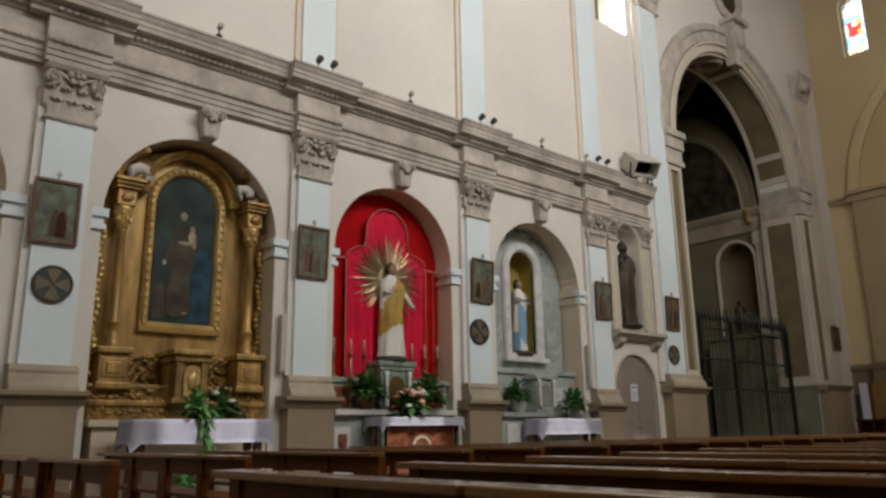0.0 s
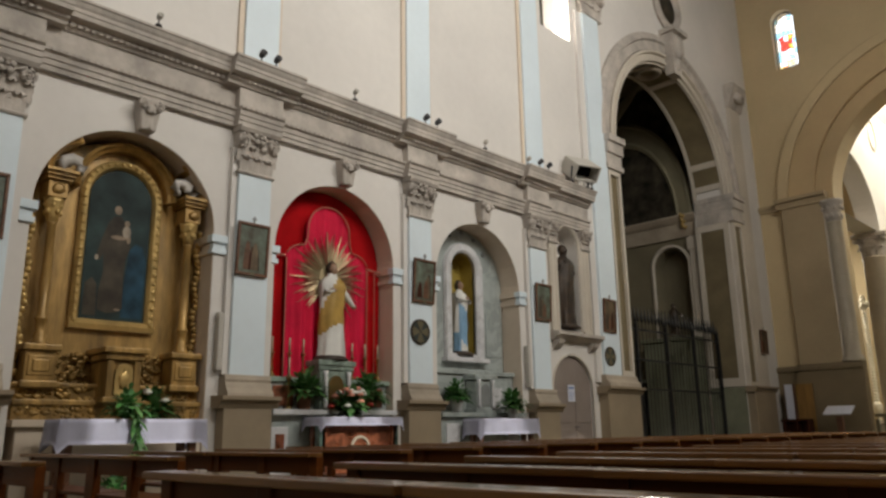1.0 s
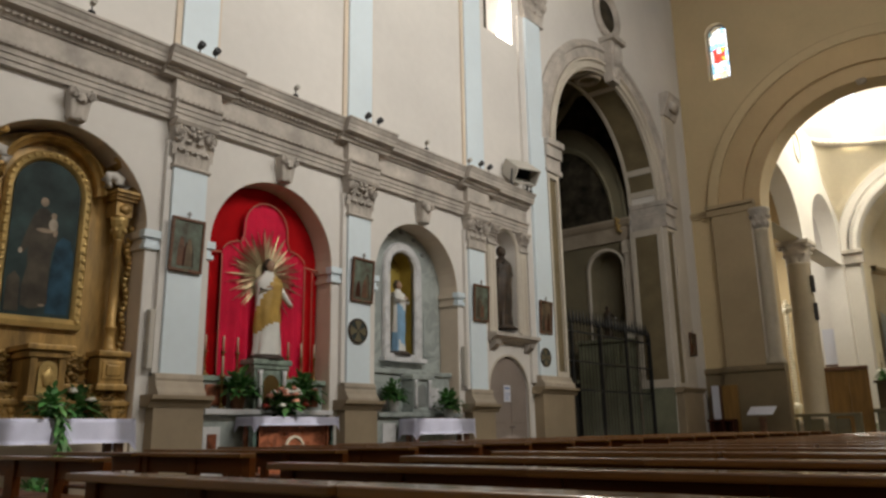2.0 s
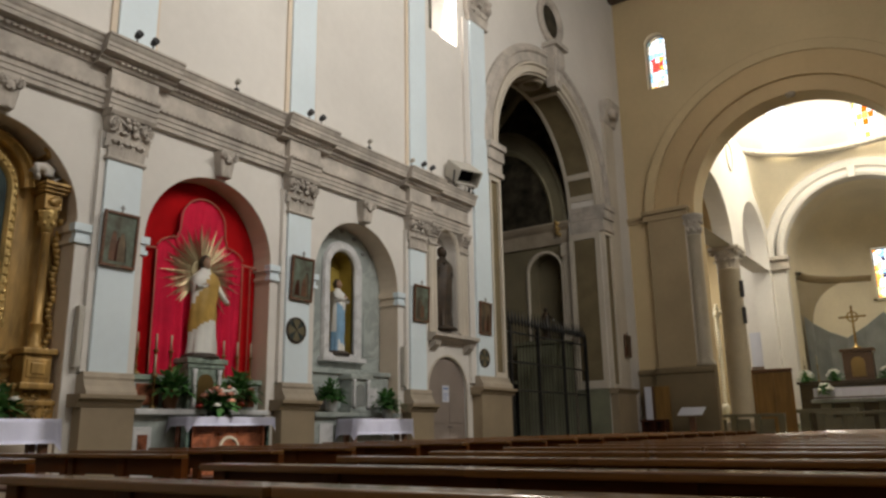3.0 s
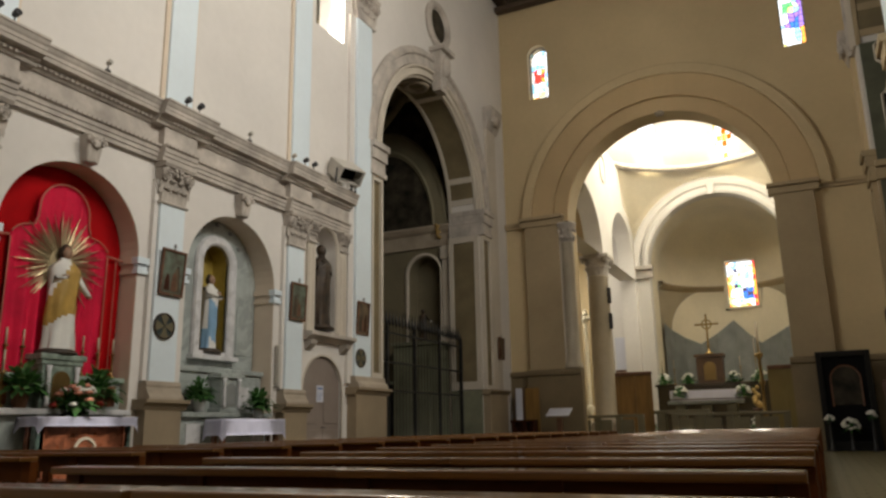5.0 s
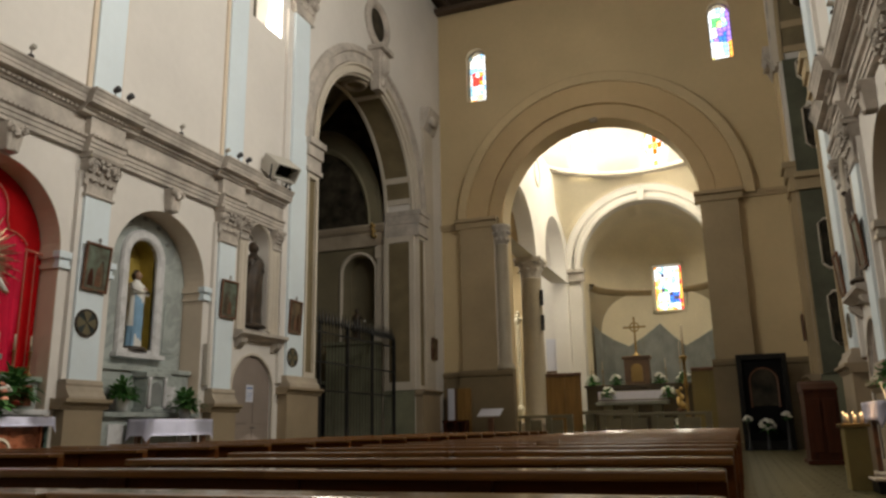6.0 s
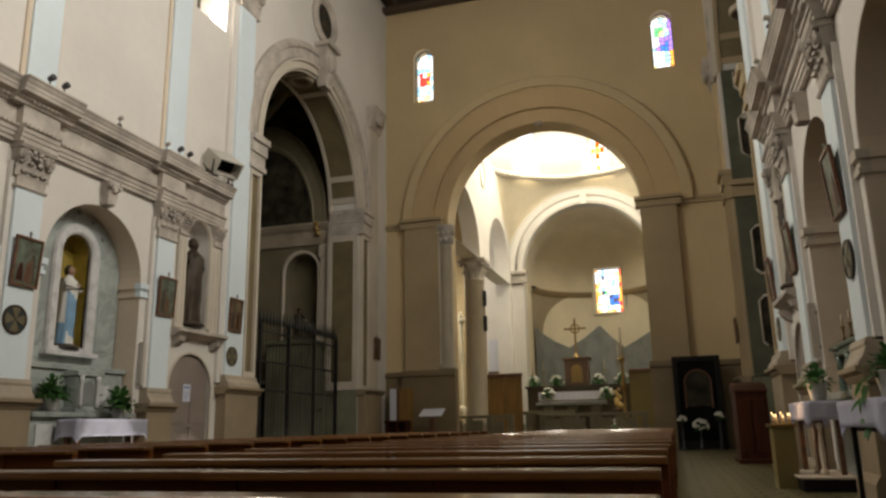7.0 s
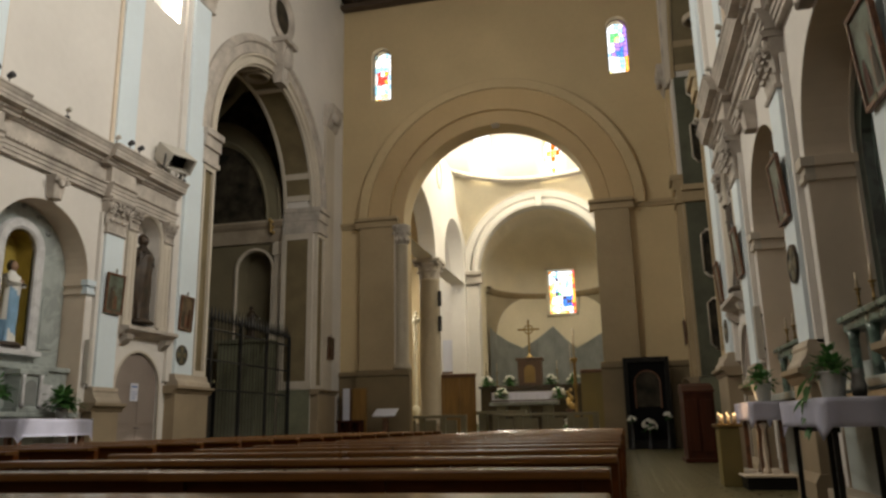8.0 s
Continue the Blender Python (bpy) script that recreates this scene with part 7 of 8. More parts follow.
# ---------------------------------------------------------------- great chapel on the right: marble jamb with framed panels
t = thing("marble_jamb", "grey-green marble facing with white framed dark panels inside the side arch", "wall facing", kind="structure")
bm = bmesh.new()
box(bm, 2.6, 3.8, 26.8, 26.9, 2.4, 13.2)
part("facing", finish(bm), JAMB, t)
bm = bmesh.new()
for z0, z1, o in ((8.45, 8.6, 0.12), (8.6, 8.85, 0.08), (8.85, 9.05, 0.22)):
    box(bm, 2.5, 3.9, 26.8 - o, 26.82, z0, z1, bevel=0.015)
part("cornice", finish(bm), TAN, t)
for z0, z1 in ((3.3, 5.0), (5.75, 7.4), (9.9, 11.45), (12.35, 13.2)):
    x0, x1, c = 3.02, 3.78, 0.16
    ring = [(x0, z0 + c), (x0 + c, z0), (x1 - c, z0), (x1, z0 + c), (x1, z1 - c), (x1 - c, z1), (x0 + c, z1), (x0, z1 - c)]
    bm = bmesh.new()
    bm.faces.new([bm.verts.new((a, 26.79, b)) for a, b in ring])
    pn = part("dark_panel", finish(bm), DIM, t)
    bm = bmesh.new()
    tube(bm, [(a, 26.78, b) for a, b in ring + ring[:1]], 0.045, 6)
    part("panel_frame", finish(bm), PLASTER2, pn, "pale moulded eight-sided frame")

TABWOOD = surface("brown_tabernacle_marble", (0.11, 0.06, 0.03), 0.4, vary=0.15, grain=8, blotch=2, bump=0.05)
RAILSTONE = surface("grey_beige_rail_stone", (0.17, 0.15, 0.09), 0.5, vary=0.1, grain=6, blotch=1.2, bump=0.05)
# ---------------------------------------------------------------- sanctuary
t = thing("altar_rail", "pale marble altar rail with panels and small openings", "balustrade", (AXIS, 31.6, 0))
for a, b in ((-9.3, -6.4), (-5.3, -1.0)):
    bm = bmesh.new()
    box(bm, a, b, 31.45, 31.75, 1.28, 1.4, bevel=0.02)
    part("top_slab", finish(bm), RAILSTONE, t)
    n = 4 if b - a > 3.5 else 3
    for i in range(n + 1):
        u = a + 0.12 + (b - a - 0.24) * i / n
        bm = bmesh.new()
        box(bm, u - 0.12, u + 0.12, 31.5, 31.72, 0.15, 1.28, bevel=0.015)
        part("post", finish(bm), RAILSTONE, t)
        if i < n:
            v = a + 0.12 + (b - a - 0.24) * (i + 1) / n
            bm = bmesh.new()
            box(bm, u + 0.12, v - 0.3, 31.55, 31.68, 0.2, 1.2, bevel=0.01)
            part("panel", finish(bm), RAILSTONE, t)
t = thing("high_altar", "grey marble high altar with a white cloth front", "altar", (-5.0, 40, 0.48))
bm = bmesh.new()
box(bm, -6.9, -3.3, 40.2, 41.2, 1.95, 2.1, bevel=0.02)
part("mensa", finish(bm), MARBLE, t)
for u in (-6.3, -5.05, -3.85):
    bm = bmesh.new()
    box(bm, u - 0.25, u + 0.25, 40.4, 41.0, 0.48, 1.95, bevel=0.02)
    part("support", finish(bm), RAILSTONE, t)
bm = bmesh.new()
box(bm, -6.75, -3.3, 40.12, 41.2, 2.1, 2.14)
curtain(bm, -6.75, -3.32, 2.2, 0, 40.14, 12, 0.012, lambda u: 2.62, 60)
cl = tagged(part("altar_cloth", finish(bm), LINEN), "white linen cloth hanging on the high altar front", "cloth")
t = thing("reredos", "dark wooden shelf and tabernacle stand behind the high altar", "reredos")
bm = bmesh.new()
box(bm, -7.6, -1.9, 41.6, 42.2, 0.32, 2.9, bevel=0.02)
part("shelf_body", finish(bm), ALTARWOOD, t)
bm = bmesh.new()
box(bm, -7.7, -1.8, 41.5, 42.25, 2.9, 3.02, bevel=0.02)
part("shelf_top", finish(bm), ALTARWOOD, t)
bm = bmesh.new()
box(bm, -5.5, -4.2, 41.5, 42.2, 3.02, 4.35, bevel=0.03)
box(bm, -5.6, -4.1, 41.45, 42.2, 4.35, 4.5, bevel=0.03)
part("tabernacle_stand", finish(bm), TABWOOD, t)
bm = bmesh.new()
arch_panel(bm, -4.85, 0.3, 3.15, 3.8, 0, 0.05)
part("tabernacle_door", finish(bm, Matrix(((1, 0, 0, 0), (0, -1, 0, 41.46), (0, 0, 1, 0), (0, 0, 0, 1)))), BRASS, t)
t = thing("altar_crucifix", "gilded standing crucifix on the high altar", "crucifix")
bm = bmesh.new()
lathe(bm, [(0.02, 4.5), (0.24, 4.5), (0.2, 4.58), (0.07, 4.66), (0.05, 4.95), (0.09, 5.0), (0.05, 5.05)], 14, (-4.85, 41.8, 0))
part("foot", finish(bm), BRASS, t)
bm = bmesh.new()
box(bm, -4.9, -4.8, 41.76, 41.84, 5.0, 6.62, bevel=0.012)
box(bm, -5.45, -4.25, 41.765, 41.835, 6.02, 6.12, bevel=0.012)
part("cross", finish(bm), BRASS, t)
bm = bmesh.new()
curved(bm, -4.85, 6.07, [(0.2, 41.78), (0.27, 41.78), (0.27, 41.82), (0.2, 41.82)], 0, 6.2831, 24)
part("glory", finish(bm), BRASS, t)
for u in (-7.3, -6.7, -3.4, -2.65):
    candlestick(HERE, u, 41.85, 3.02, 2.2 if u == -2.65 else 1.3)
for k, (u, z) in enumerate(((-7.25, 3.02), (-5.95, 3.02), (-3.75, 3.02), (-2.5, 3.02))):
    potted_plant(Matrix(((1, 0, 0, 0), (0, -1, 0, 41.7), (0, 0, 1, 0), (0, 0, 0, 1))), u, 0.0, z, 0.5, 50 + k, "white flowers with green leaves on the high altar shelf", None, ((PETALW, 14, 0.085),), 0, 60)
for k, (u, z) in enumerate(((-6.25, 2.3), (-3.25, 2.25), (-7.6, 1.4), (-8.2, 1.4), (-2.7, 1.4))):
    potted_plant(Matrix(((1, 0, 0, 0), (0, -1, 0, 40.0), (0, 0, 1, 0), (0, 0, 0, 1))), u, -0.2 if k < 2 else 0.8, z - (0.0 if k < 2 else 0.9), 0.5, 60 + k, "white flowers with green leaves before the high altar", CLAY if k > 1 else None, ((PETALW, 14, 0.09),), 0, 60)
t = thing("celebrant_altar", "pale stone altar table with an open base in the sanctuary", "altar")
bm = bmesh.new()
box(bm, -7.0, -4.6, 36.9, 37.7, 1.45, 1.62, bevel=0.02)
part("mensa", finish(bm), RAILSTONE, t)
for u in (-6.7, -5.0):
    bm = bmesh.new()
    box(bm, u - 0.2, u + 0.2, 37.0, 37.6, 0.32, 1.45, bevel=0.02)
    part("support", finish(bm), RAILSTONE, t)
for a, b, mat, lab in ((-8.9, -7.25, OAK, "light brown wooden screen beside the crossing column"), (-1.9, -0.6, OLIVEPAINT, "olive brown wooden screen beside the choir")):
    t = thing("wooden_screen", lab, "screen", group="choir screens")
    bm = bmesh.new()
    box(bm, a, b, 38.0, 38.1, 0.32, 3.35, bevel=0.01)
    part("board", finish(bm), mat, t)
    bm = bmesh.new()
    box(bm, a - 0.06, b + 0.06, 37.92, 38.18, 3.35, 3.52, bevel=0.03)
    part("cap", finish(bm), WOOD, t)
    for k in range(3):
        u = a + (b - a) * k / 2
        bm = bmesh.new()
        box(bm, u - 0.06, u + 0.06, 37.95, 38.0, 0.32, 3.35, bevel=0.008)
        part("stile", finish(bm), mat, t)
t = thing("notice_board", "blank white board on the wall beside the choir arch", "board")
bm = bmesh.new()
box(bm, -10.7, -9.22, 45.9, 45.99, 4.2, 6.15, bevel=0.01)
part("board", finish(bm), PAPER, t)
bm = bmesh.new()
box(bm, -10.76, -9.16, 45.93, 45.995, 4.1, 4.2, bevel=0.01)
part("lower_rail", finish(bm), WOOD, t)
t = thing("paschal_candlestick", "tall turned gilt candlestick with a thick ivory candle", "candlestick")
bm = bmesh.new()
lathe(bm, [(0.02, 0.48), (0.3, 0.48), (0.28, 0.6), (0.12, 0.75), (0.09, 1.2), (0.16, 1.35), (0.08, 1.5), (0.07, 2.6), (0.15, 2.8), (0.08, 3.0), (0.07, 3.9), (0.17, 4.1), (0.17, 4.2), (0.02, 4.2)], 16, (-2.3, 39.2, 0))
part("stem", finish(bm), BRASS, t, smooth=True)
bm = bmesh.new()
lathe(bm, [(0.02, 4.2), (0.06, 4.2), (0.06, 5.7), (0.01, 5.72)], 14, (-2.3, 39.2, 0))
part("candle", finish(bm), WAX, t)
t = thing("gilded_figure_stand", "small gilded carved figure on a stand", "statuette")
bm = bmesh.new()
lathe(bm, [(0.02, 0.48), (0.22, 0.48), (0.2, 0.56), (0.08, 0.7), (0.07, 1.5), (0.2, 1.6), (0.2, 1.66)], 14, (-2.65, 39.6, 0))
part("stand", finish(bm), WOOD, t)
bm = bmesh.new()
for k in range(7):
    blob(bm, (-2.65 + 0.1 * math.cos(k * 2), 39.6, 1.8 + 0.14 * k), 0.17 - 0.012 * k, (1, 0.8, 1.2), 0.5, 1)
part("carving", finish(bm), GOLD, t)
# choir panelling with gabled tops along the apse
t = thing("choir_panelling", "grey-blue choir panelling with gabled tops round the apse", "panelling", kind="structure")
EDGE = ((180, 7.5), (159.5, 7.14), (142, 6.7), (125, 6.3), (109, 7.0), (93.6, 7.86), (82, 6.9), (71, 6.2), (58, 6.6), (46, 6.95), (23, 7.3), (0, 7.5))
for (a, za), (b, zb) in zip(EDGE, EDGE[1:]):
    bm = bmesh.new()
    pts = [(CX + 4.22 * math.cos(radians(d)), 51.0 + 4.22 * math.sin(radians(d)), z) for d, z in ((a, 0.3), (b, 0.3), (b, zb), (a, za))]
    plate(bm, pts, (0, 0.06, 0))
    part("panel", finish(bm), SLATE, t)
# pool of light under the apse window, put in as a pale round sheet
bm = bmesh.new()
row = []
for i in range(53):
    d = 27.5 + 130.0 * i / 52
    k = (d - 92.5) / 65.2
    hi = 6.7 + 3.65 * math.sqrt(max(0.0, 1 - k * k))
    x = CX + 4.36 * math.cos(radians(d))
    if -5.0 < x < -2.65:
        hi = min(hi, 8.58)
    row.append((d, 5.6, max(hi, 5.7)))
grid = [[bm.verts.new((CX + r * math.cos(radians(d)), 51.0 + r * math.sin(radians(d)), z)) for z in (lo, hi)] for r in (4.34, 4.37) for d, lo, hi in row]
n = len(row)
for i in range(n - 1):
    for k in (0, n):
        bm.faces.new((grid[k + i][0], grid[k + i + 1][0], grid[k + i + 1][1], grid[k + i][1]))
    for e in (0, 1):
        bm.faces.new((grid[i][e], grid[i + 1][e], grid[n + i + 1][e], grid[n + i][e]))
structure("plaster_field", finish(bm), APSEPAINT, "pale rounded sheet standing in for a pool of light on the apse wall", "wall panel")
# turned staff on its stand in the lit aisle beyond the crossing
t = thing("processional_staff", "tall turned gilt staff on a stand, sunlit white put into its colour", "staff")
STAFF_X, STAFF_Y = -11.93, 44.0
bm = bmesh.new()
lathe(bm, [(0.02, 0.16), (0.32, 0.16), (0.3, 0.3), (0.12, 0.5), (0.09, 1.4), (0.2, 1.7), (0.24, 2.0), (0.1, 2.2)], 18, (STAFF_X, STAFF_Y, 0))
part("stand", finish(bm), GOLDSUNLIT, t, smooth=True)
bm = bmesh.new()
lathe(bm, [(0.085 + 0.05 * abs(math.sin(math.pi * k / 6)), 2.18 + k * 4.85 / 180) for k in range(181)], 12, (STAFF_X, STAFF_Y, 0))
part("shaft", finish(bm), GOLDSUNLIT, t, "beaded shaft in sunlit gilt colour", smooth=True)
bm = bmesh.new()
for a, z, r in ((0.0, 7.15, 0.22), (-0.24, 7.24, 0.15), (0.24, 7.24, 0.15), (0.0, 7.45, 0.16), (0.0, 7.66, 0.1)):
    blob(bm, (STAFF_X + a, STAFF_Y, z), r, (1, 0.8, 1), 0.4, 2)
part("finial", finish(bm), GOLDSUNLIT, t, "carved leafy finial")
# lectern with a white cloth, notice board and bench by the left pier
t = thing("lectern", "dark wooden lectern with a white cloth over its slope", "lectern")
bm = bmesh.new()
box(bm, -9.3, -8.6, 28.3, 28.7, 0, 0.1, bevel=0.02)
box(bm, -9.05, -8.85, 28.4, 28.6, 0.1, 1.3, bevel=0.02)
part("stand", finish(bm), WOOD, t)
bm = bmesh.new()
run(bm, [(0, 1.35), (0.55, 1.62), (0.55, 1.66), (0, 1.39)], -9.4, -8.5)
part("cloth", finish(bm, Matrix.Translation((0, 28.2, 0))), PAPER, t, "white cloth on the slope")
t = thing("notice_board", "upright wooden board with a white sheet beside it", "board")
bm = bmesh.new()
box(bm, -10.6, -10.0, 29.3, 29.36, 0, 2.5, bevel=0.01)
part("board", finish(bm), OAK, t)
bm = bmesh.new()
box(bm, -11.0, -10.72, 29.3, 29.33, 0.9, 2.5, bevel=0.004)
part("sheet", finish(bm), PAPER, t)
bm = bmesh.new()
box(bm, -11.05, -10.66, 29.34, 29.4, 0, 2.5)
part("back_board", finish(bm), WOOD, t)
t = thing("bench", "small dark wooden bench by the pier", "bench")
bm = bmesh.new()
box(bm, -11.0, -10.0, 28.6, 29.0, 1.16, 1.24, bevel=0.01)
box(bm, -11.0, -10.0, 28.96, 29.0, 0.5, 1.16)
part("top", finish(bm), DARKWOOD, t)
for u in (-10.95, -10.5, -10.1):
    bm = bmesh.new()
    box(bm, u, u + 0.08, 28.6, 29.0, 0, 1.16, bevel=0.006)
    part("leg", finish(bm), DARKWOOD, t)
for z in (5.7, 7.0):
    t = thing("loudspeaker", "slim dark loudspeaker fixed to the crossing column", "loudspeaker", group="column loudspeakers")
    bm = bmesh.new()
    box(bm, CX - 4.66, CX - 4.5, 37.72, 37.88, z, z + 0.8, bevel=0.02)
    part("case", finish(bm), DARKMETAL, t)
    bm = bmesh.new()
    box(bm, CX - 4.76, CX - 4.62, 37.76, 37.86, z + 0.35, z + 0.45)
    part("bracket", finish(bm), DARKMETAL, t)

# ---------------------------------------------------------------- right aisle
t = thing("framed_board", "tall black draped board with an arched dark picture", "board")
bm = bmesh.new()
box(bm, 0.1, 1.68, 29.2, 29.3, 0, 3.28, bevel=0.01)
part("back_board", finish(bm), BLACK, t)
for nm, a, b, c, d in (("stile", 0.06, 0.24, 0, 3.3), ("stile", 1.54, 1.72, 0, 3.3), ("rail", 0.24, 1.54, 3.1, 3.3), ("rail", 0.24, 1.54, 0.0, 0.3)):
    bm = bmesh.new()
    box(bm, a, b, 29.1, 29.22, c, d, bevel=0.02)
    part(nm, finish(bm), BLACKWOOD, t)
Q2 = Matrix(((1, 0, 0, 0), (0, -1, 0, 29.2), (0, 0, 1, 0), (0, 0, 0, 1)))
bm = bmesh.new()
arch_panel(bm, 0.9, 0.42, 1.5, 2.35, 0.03, 0.02)
pc = part("picture", finish(bm, Q2), DIM, t)
bm = bmesh.new()
arch_frame(bm, 0.9, 0.42, 1.45, 2.35, [(0, 0.02), (0.06, 0.02), (0.06, 0.06), (0, 0.05)], 20)
part("picture_frame", finish(bm, Q2), WOOD, pc)
for k, (u, z, r, n) in enumerate(((0.85, 0.75, 0.32, 34), (0.25, 1.0, 0.16, 10), (1.5, 1.1, 0.18, 12))):
    t = thing("white_bouquet", "white flower bouquet before the black board", "flowers", group="bouquets before the board")
    rr = random.Random(70 + k)
    bm = bmesh.new()
    lathe(bm, [(0.02, 0.0), (0.12, 0.0), (0.05, 0.1), (0.03, z - 0.1), (0.1, z), (0.02, z)], 12, (u, 28.9, 0))
    part("stand", finish(bm), DARKMETAL, t)
    bm = bmesh.new()
    for i in range(40):
        a, e = rr.uniform(0, 6.28), rr.uniform(-0.3, 1.4)
        leaf(bm, (u, 28.9, z), (math.cos(a) * math.cos(e), math.sin(a) * math.cos(e), math.sin(e)), r * 1.1, 0.07, 0.4)
    part("foliage", bm, LEAF, t)
    for i in range(n):
        a, e = rr.uniform(0, 6.28), rr.uniform(-0.2, 1.5)
        bm = bmesh.new()
        blob(bm, (u + r * 0.8 * math.cos(a) * math.cos(e), 28.88 - abs(r * 0.5 * math.sin(a) * math.cos(e)), z + r * 0.9 * math.sin(e)), 0.065, (1, 1, 0.8), 0.6, 1)
        part("flower", finish(bm), PETALW, t)
t = thing("prayer_desk", "dark red-brown wooden cabinet desk with a sloping top", "desk")
bm = bmesh.new()
box(bm, 1.4, 2.1, 19.3, 20.6, 0.08, 1.62, bevel=0.015)
part("body", finish(bm), DARKWOOD, t)
bm = bmesh.new()
run(bm, [(19.27, 1.62), (20.63, 1.62), (20.63, 1.78), (20.45, 1.86), (20.2, 1.88), (19.7, 1.8), (19.27, 1.66)], 1.38, 2.12)
part("top", finish(bm), DARKWOOD, t)
bm = bmesh.new()
box(bm, 1.34, 2.16, 19.2, 20.7, 0, 0.1, bevel=0.015)
part("plinth", finish(bm), DARKWOOD, t)
for a, b in ((1.46, 1.72), (1.78, 2.04)):
    bm = bmesh.new()
    box(bm, a, b, 19.275, 19.31, 0.25, 1.45, bevel=0.012)
    part("panel", finish(bm), DARKWOOD, t)
t = thing("votive_stand", "olive-brown metal stand for small votive candles", "candle stand")
bm = bmesh.new()
box(bm, 1.36, 1.66, 12.3, 12.75, 0.0, 0.86, bevel=0.015)
part("body", finish(bm), OLIVEPAINT, t)
bm = bmesh.new()
box(bm, 1.32, 1.7, 12.26, 12.79, 0.86, 0.91, bevel=0.012)
part("tray", finish(bm), BRASS, t)
rr = random.Random(77)
for i in range(7):
    x, y = 1.38 + 0.045 * i, 12.36 + 0.055 * ((i * 3) % 7)
    t = thing("votive_candle", "thin lit ivory votive candle on the stand", "candle", group="votive candles")
    h = 0.09 + 0.06 * rr.random()
    bm = bmesh.new()
    lathe(bm, [(0.005, 0.91), (0.014, 0.91), (0.014, 0.91 + h), (0.01, 0.91 + h), (0.005, 0.9 + h)], 10, (x, y, 0))
    part("wax", finish(bm), WAX, t)
    bm = bmesh.new()
    lathe(bm, [(0.001, 0.91 + h), (0.008, 0.917 + h), (0.006, 0.928 + h), (0.001, 0.95 + h)], 8, (x, y, 0))
    part("flame", finish(bm), FLAME, t)
flame_lamp = new("votive_light", bpy.data.lights.new("votive_light", "POINT"))
flame_lamp.data.energy, flame_lamp.data.color, flame_lamp.data.shadow_soft_size = 6.0, (1.0, 0.6, 0.28), 0.08
flame_lamp.location = (1.5, 12.5, 1.25)
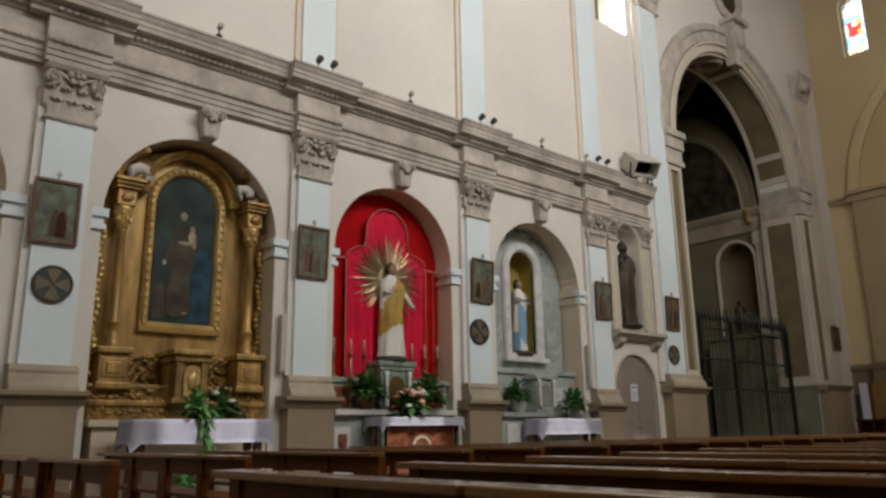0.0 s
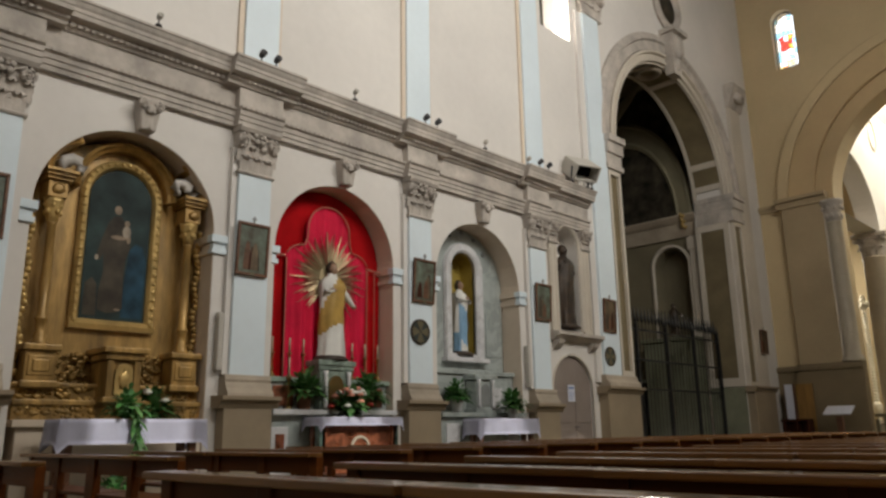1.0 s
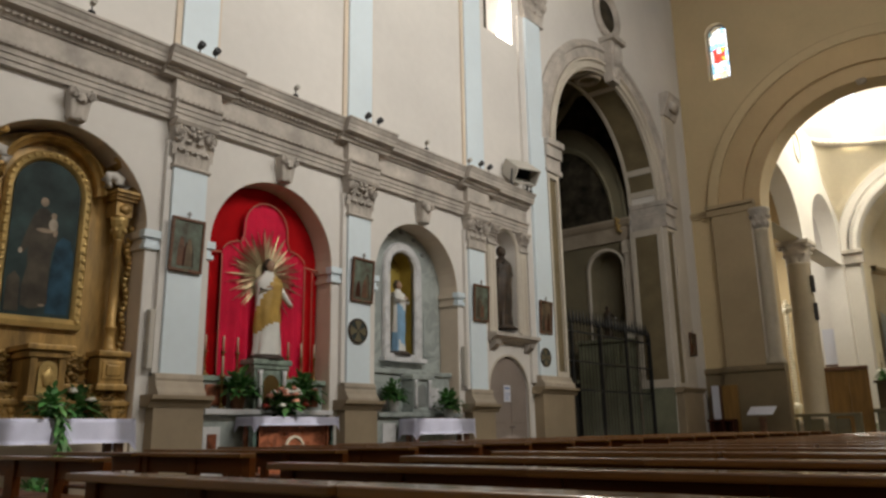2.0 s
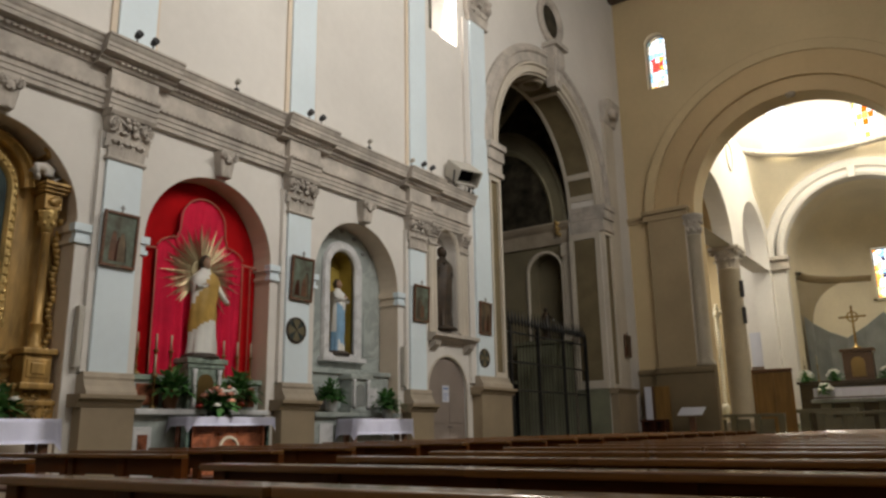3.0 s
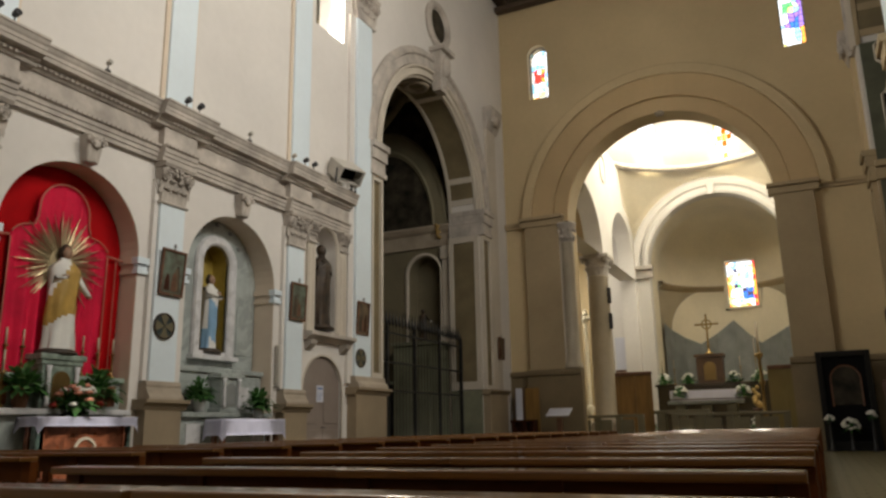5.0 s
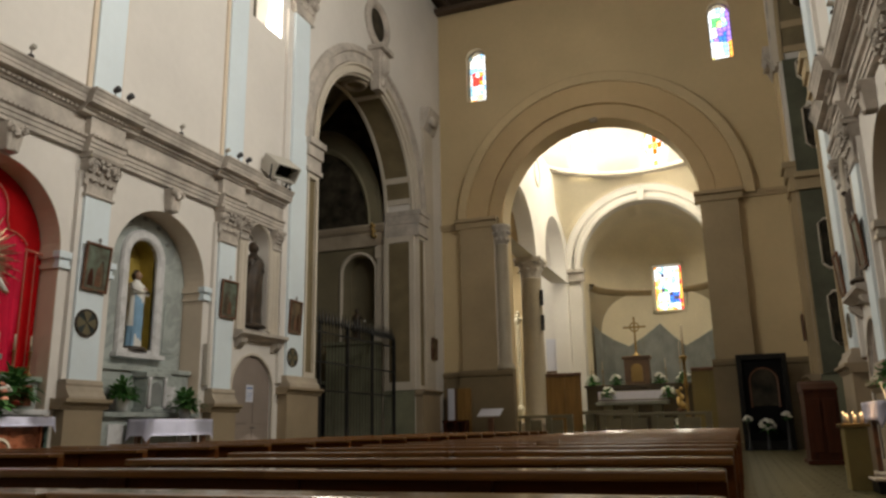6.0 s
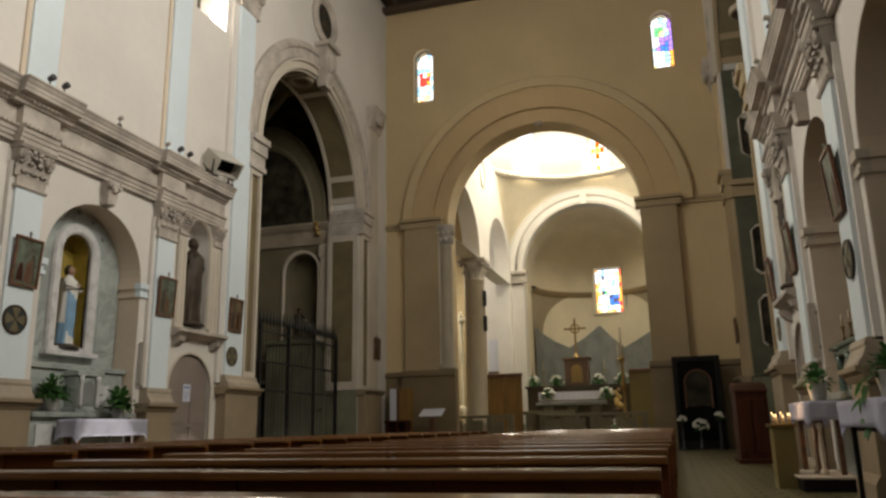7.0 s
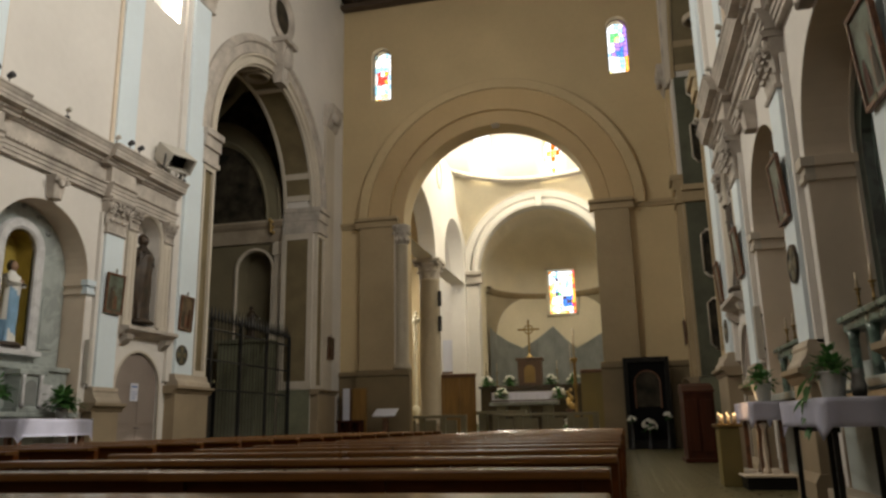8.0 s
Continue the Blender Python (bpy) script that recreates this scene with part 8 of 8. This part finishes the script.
for c, mat in ((BAYS[3], MARBLE), (BAYS[2], MARBLE)):
    t = thing("side_altar", "grey-green marble side altar with dark columns", "altar", group="side aisle altars")
    bm = bmesh.new()
    box(bm, c - 1.3, c + 1.3, -1.2, 0.0, 0.16, 1.25, bevel=0.015)
    part("block", finish(bm, RIGHT), MARBLE, t)
    bm = bmesh.new()
    box(bm, c - 1.38, c + 1.38, -1.2, 0.25, 0.0, 0.16, bevel=0.02)
    part("step", finish(bm, RIGHT), STONE, t)
    bm = bmesh.new()
    box(bm, c - 1.36, c + 1.36, -1.2, 0.14, 1.25, 1.36, bevel=0.02)
    box(bm, c - 1.3, c + 1.3, -1.2, -0.3, 1.36, 1.62, bevel=0.01)
    part("mensa", finish(bm, RIGHT), MARBLE, t)
    bm = bmesh.new()
    box(bm, c - 0.7, c + 1.15, -1.2, -0.1, 1.95, 2.06, bevel=0.015)
    box(bm, c - 0.75, c + 1.2, -1.2, -0.05, 2.06, 2.13, bevel=0.015)
    part("upper_shelf", finish(bm, RIGHT), GREENMARBLE, t)
    bm = bmesh.new()
    box(bm, c - 0.6, c + 1.0, -1.2, -0.3, 1.62, 1.95)
    part("upper_block", finish(bm, RIGHT), MARBLE, t)
    for u in (c - 0.55, c + 0.2, c + 0.95):
        bm = bmesh.new()
        lathe(bm, [(0.07, 1.36), (0.06, 1.42), (0.055, 1.85), (0.08, 1.95)], 12, (u, -0.15, 0))
        part("colonnette", finish(bm, RIGHT), GREENMARBLE, t)
    bm = bmesh.new()
    arch_panel(bm, c, 1.4, 2.13, SPRING, -0.62, 0.5)
    part("altarpiece", finish(bm, RIGHT), BLACKGREEN, t)
    bm = bmesh.new()
    arch_frame(bm, c, 0.8, 2.3, 4.1, [(0, -0.62), (0.16, -0.62), (0.16, -0.54), (0.05, -0.52)], 24)
    part("picture_frame", finish(bm, RIGHT), BLACKGREEN, t)
    bm = bmesh.new()
    arch_frame(bm, c, 1.4, 2.13, SPRING, [(-0.03, -0.62), (0.03, -0.62), (0.03, -0.56), (-0.03, -0.57)], 28)
    part("edge_moulding", finish(bm, RIGHT), PLASTER2, t, "thin pale edge moulding")
    for u in (c - 0.3, c + 0.35, c + 0.9):
        candlestick(RIGHT, u, -0.25, 2.13, 0.5)
cloth_table(RIGHT, 12.0, 13.6, 0.2, 0.72, 1.22, 0.27, 12, "white linen cloth on a wooden table beside the votive candles", (WOOD, "wooden"), 0.07)
cloth_table(RIGHT, 7.7, 9.6, 0.2, 0.75, 1.15, 0.27, 13, "white linen cloth on a table with slim black legs", (BLACKWOOD, "black wooden"), 0.05)
potted_plant(RIGHT, 12.25, 0.5, 1.22, 0.3, 81, "green plant in a white pot on the cloth table", WHITEPOT, (), 0, 60)
potted_plant(RIGHT, 8.25, 0.5, 1.15, 0.25, 83, "trailing green plant in a white pot on the cloth table", WHITEPOT, (), 0.4, 80)
t = thing("glass_vase", "grey glass vase on the cloth table", "vase")
bm = bmesh.new()
lathe(bm, [(0.02, 1.155), (0.06, 1.155), (0.075, 1.25), (0.05, 1.36), (0.07, 1.42), (0.06, 1.42), (0.04, 1.36), (0.02, 1.18)], 18, (XR - 0.32, 8.05, 0))
part("body", finish(bm), METAL, t, smooth=True)
t = thing("stone_step", "low dark stone step with a pale top under the cloth table", "step")
bm = bmesh.new()
box(bm, 1.62, 2.3, 11.76, 13.4, 0.0, 0.17, bevel=0.008)
part("riser", finish(bm), BLACKWOOD, t)
bm = bmesh.new()
box(bm, 1.58, 2.3, 11.72, 13.4, 0.17, 0.2, bevel=0.008)
part("tread", finish(bm), REVEAL, t)
for y in (12.1, 12.5):
    t = thing("turned_stand", "slim pinkish stone baluster on the step", "baluster", group="balusters on the step")
    bm = bmesh.new()
    lathe(bm, [(0.01, 0.2), (0.07, 0.2), (0.06, 0.26), (0.035, 0.3), (0.045, 0.5), (0.03, 0.8), (0.06, 0.9), (0.01, 0.92)], 14, (1.95, y, 0))
    part("body", finish(bm), REVEAL, t, smooth=True)
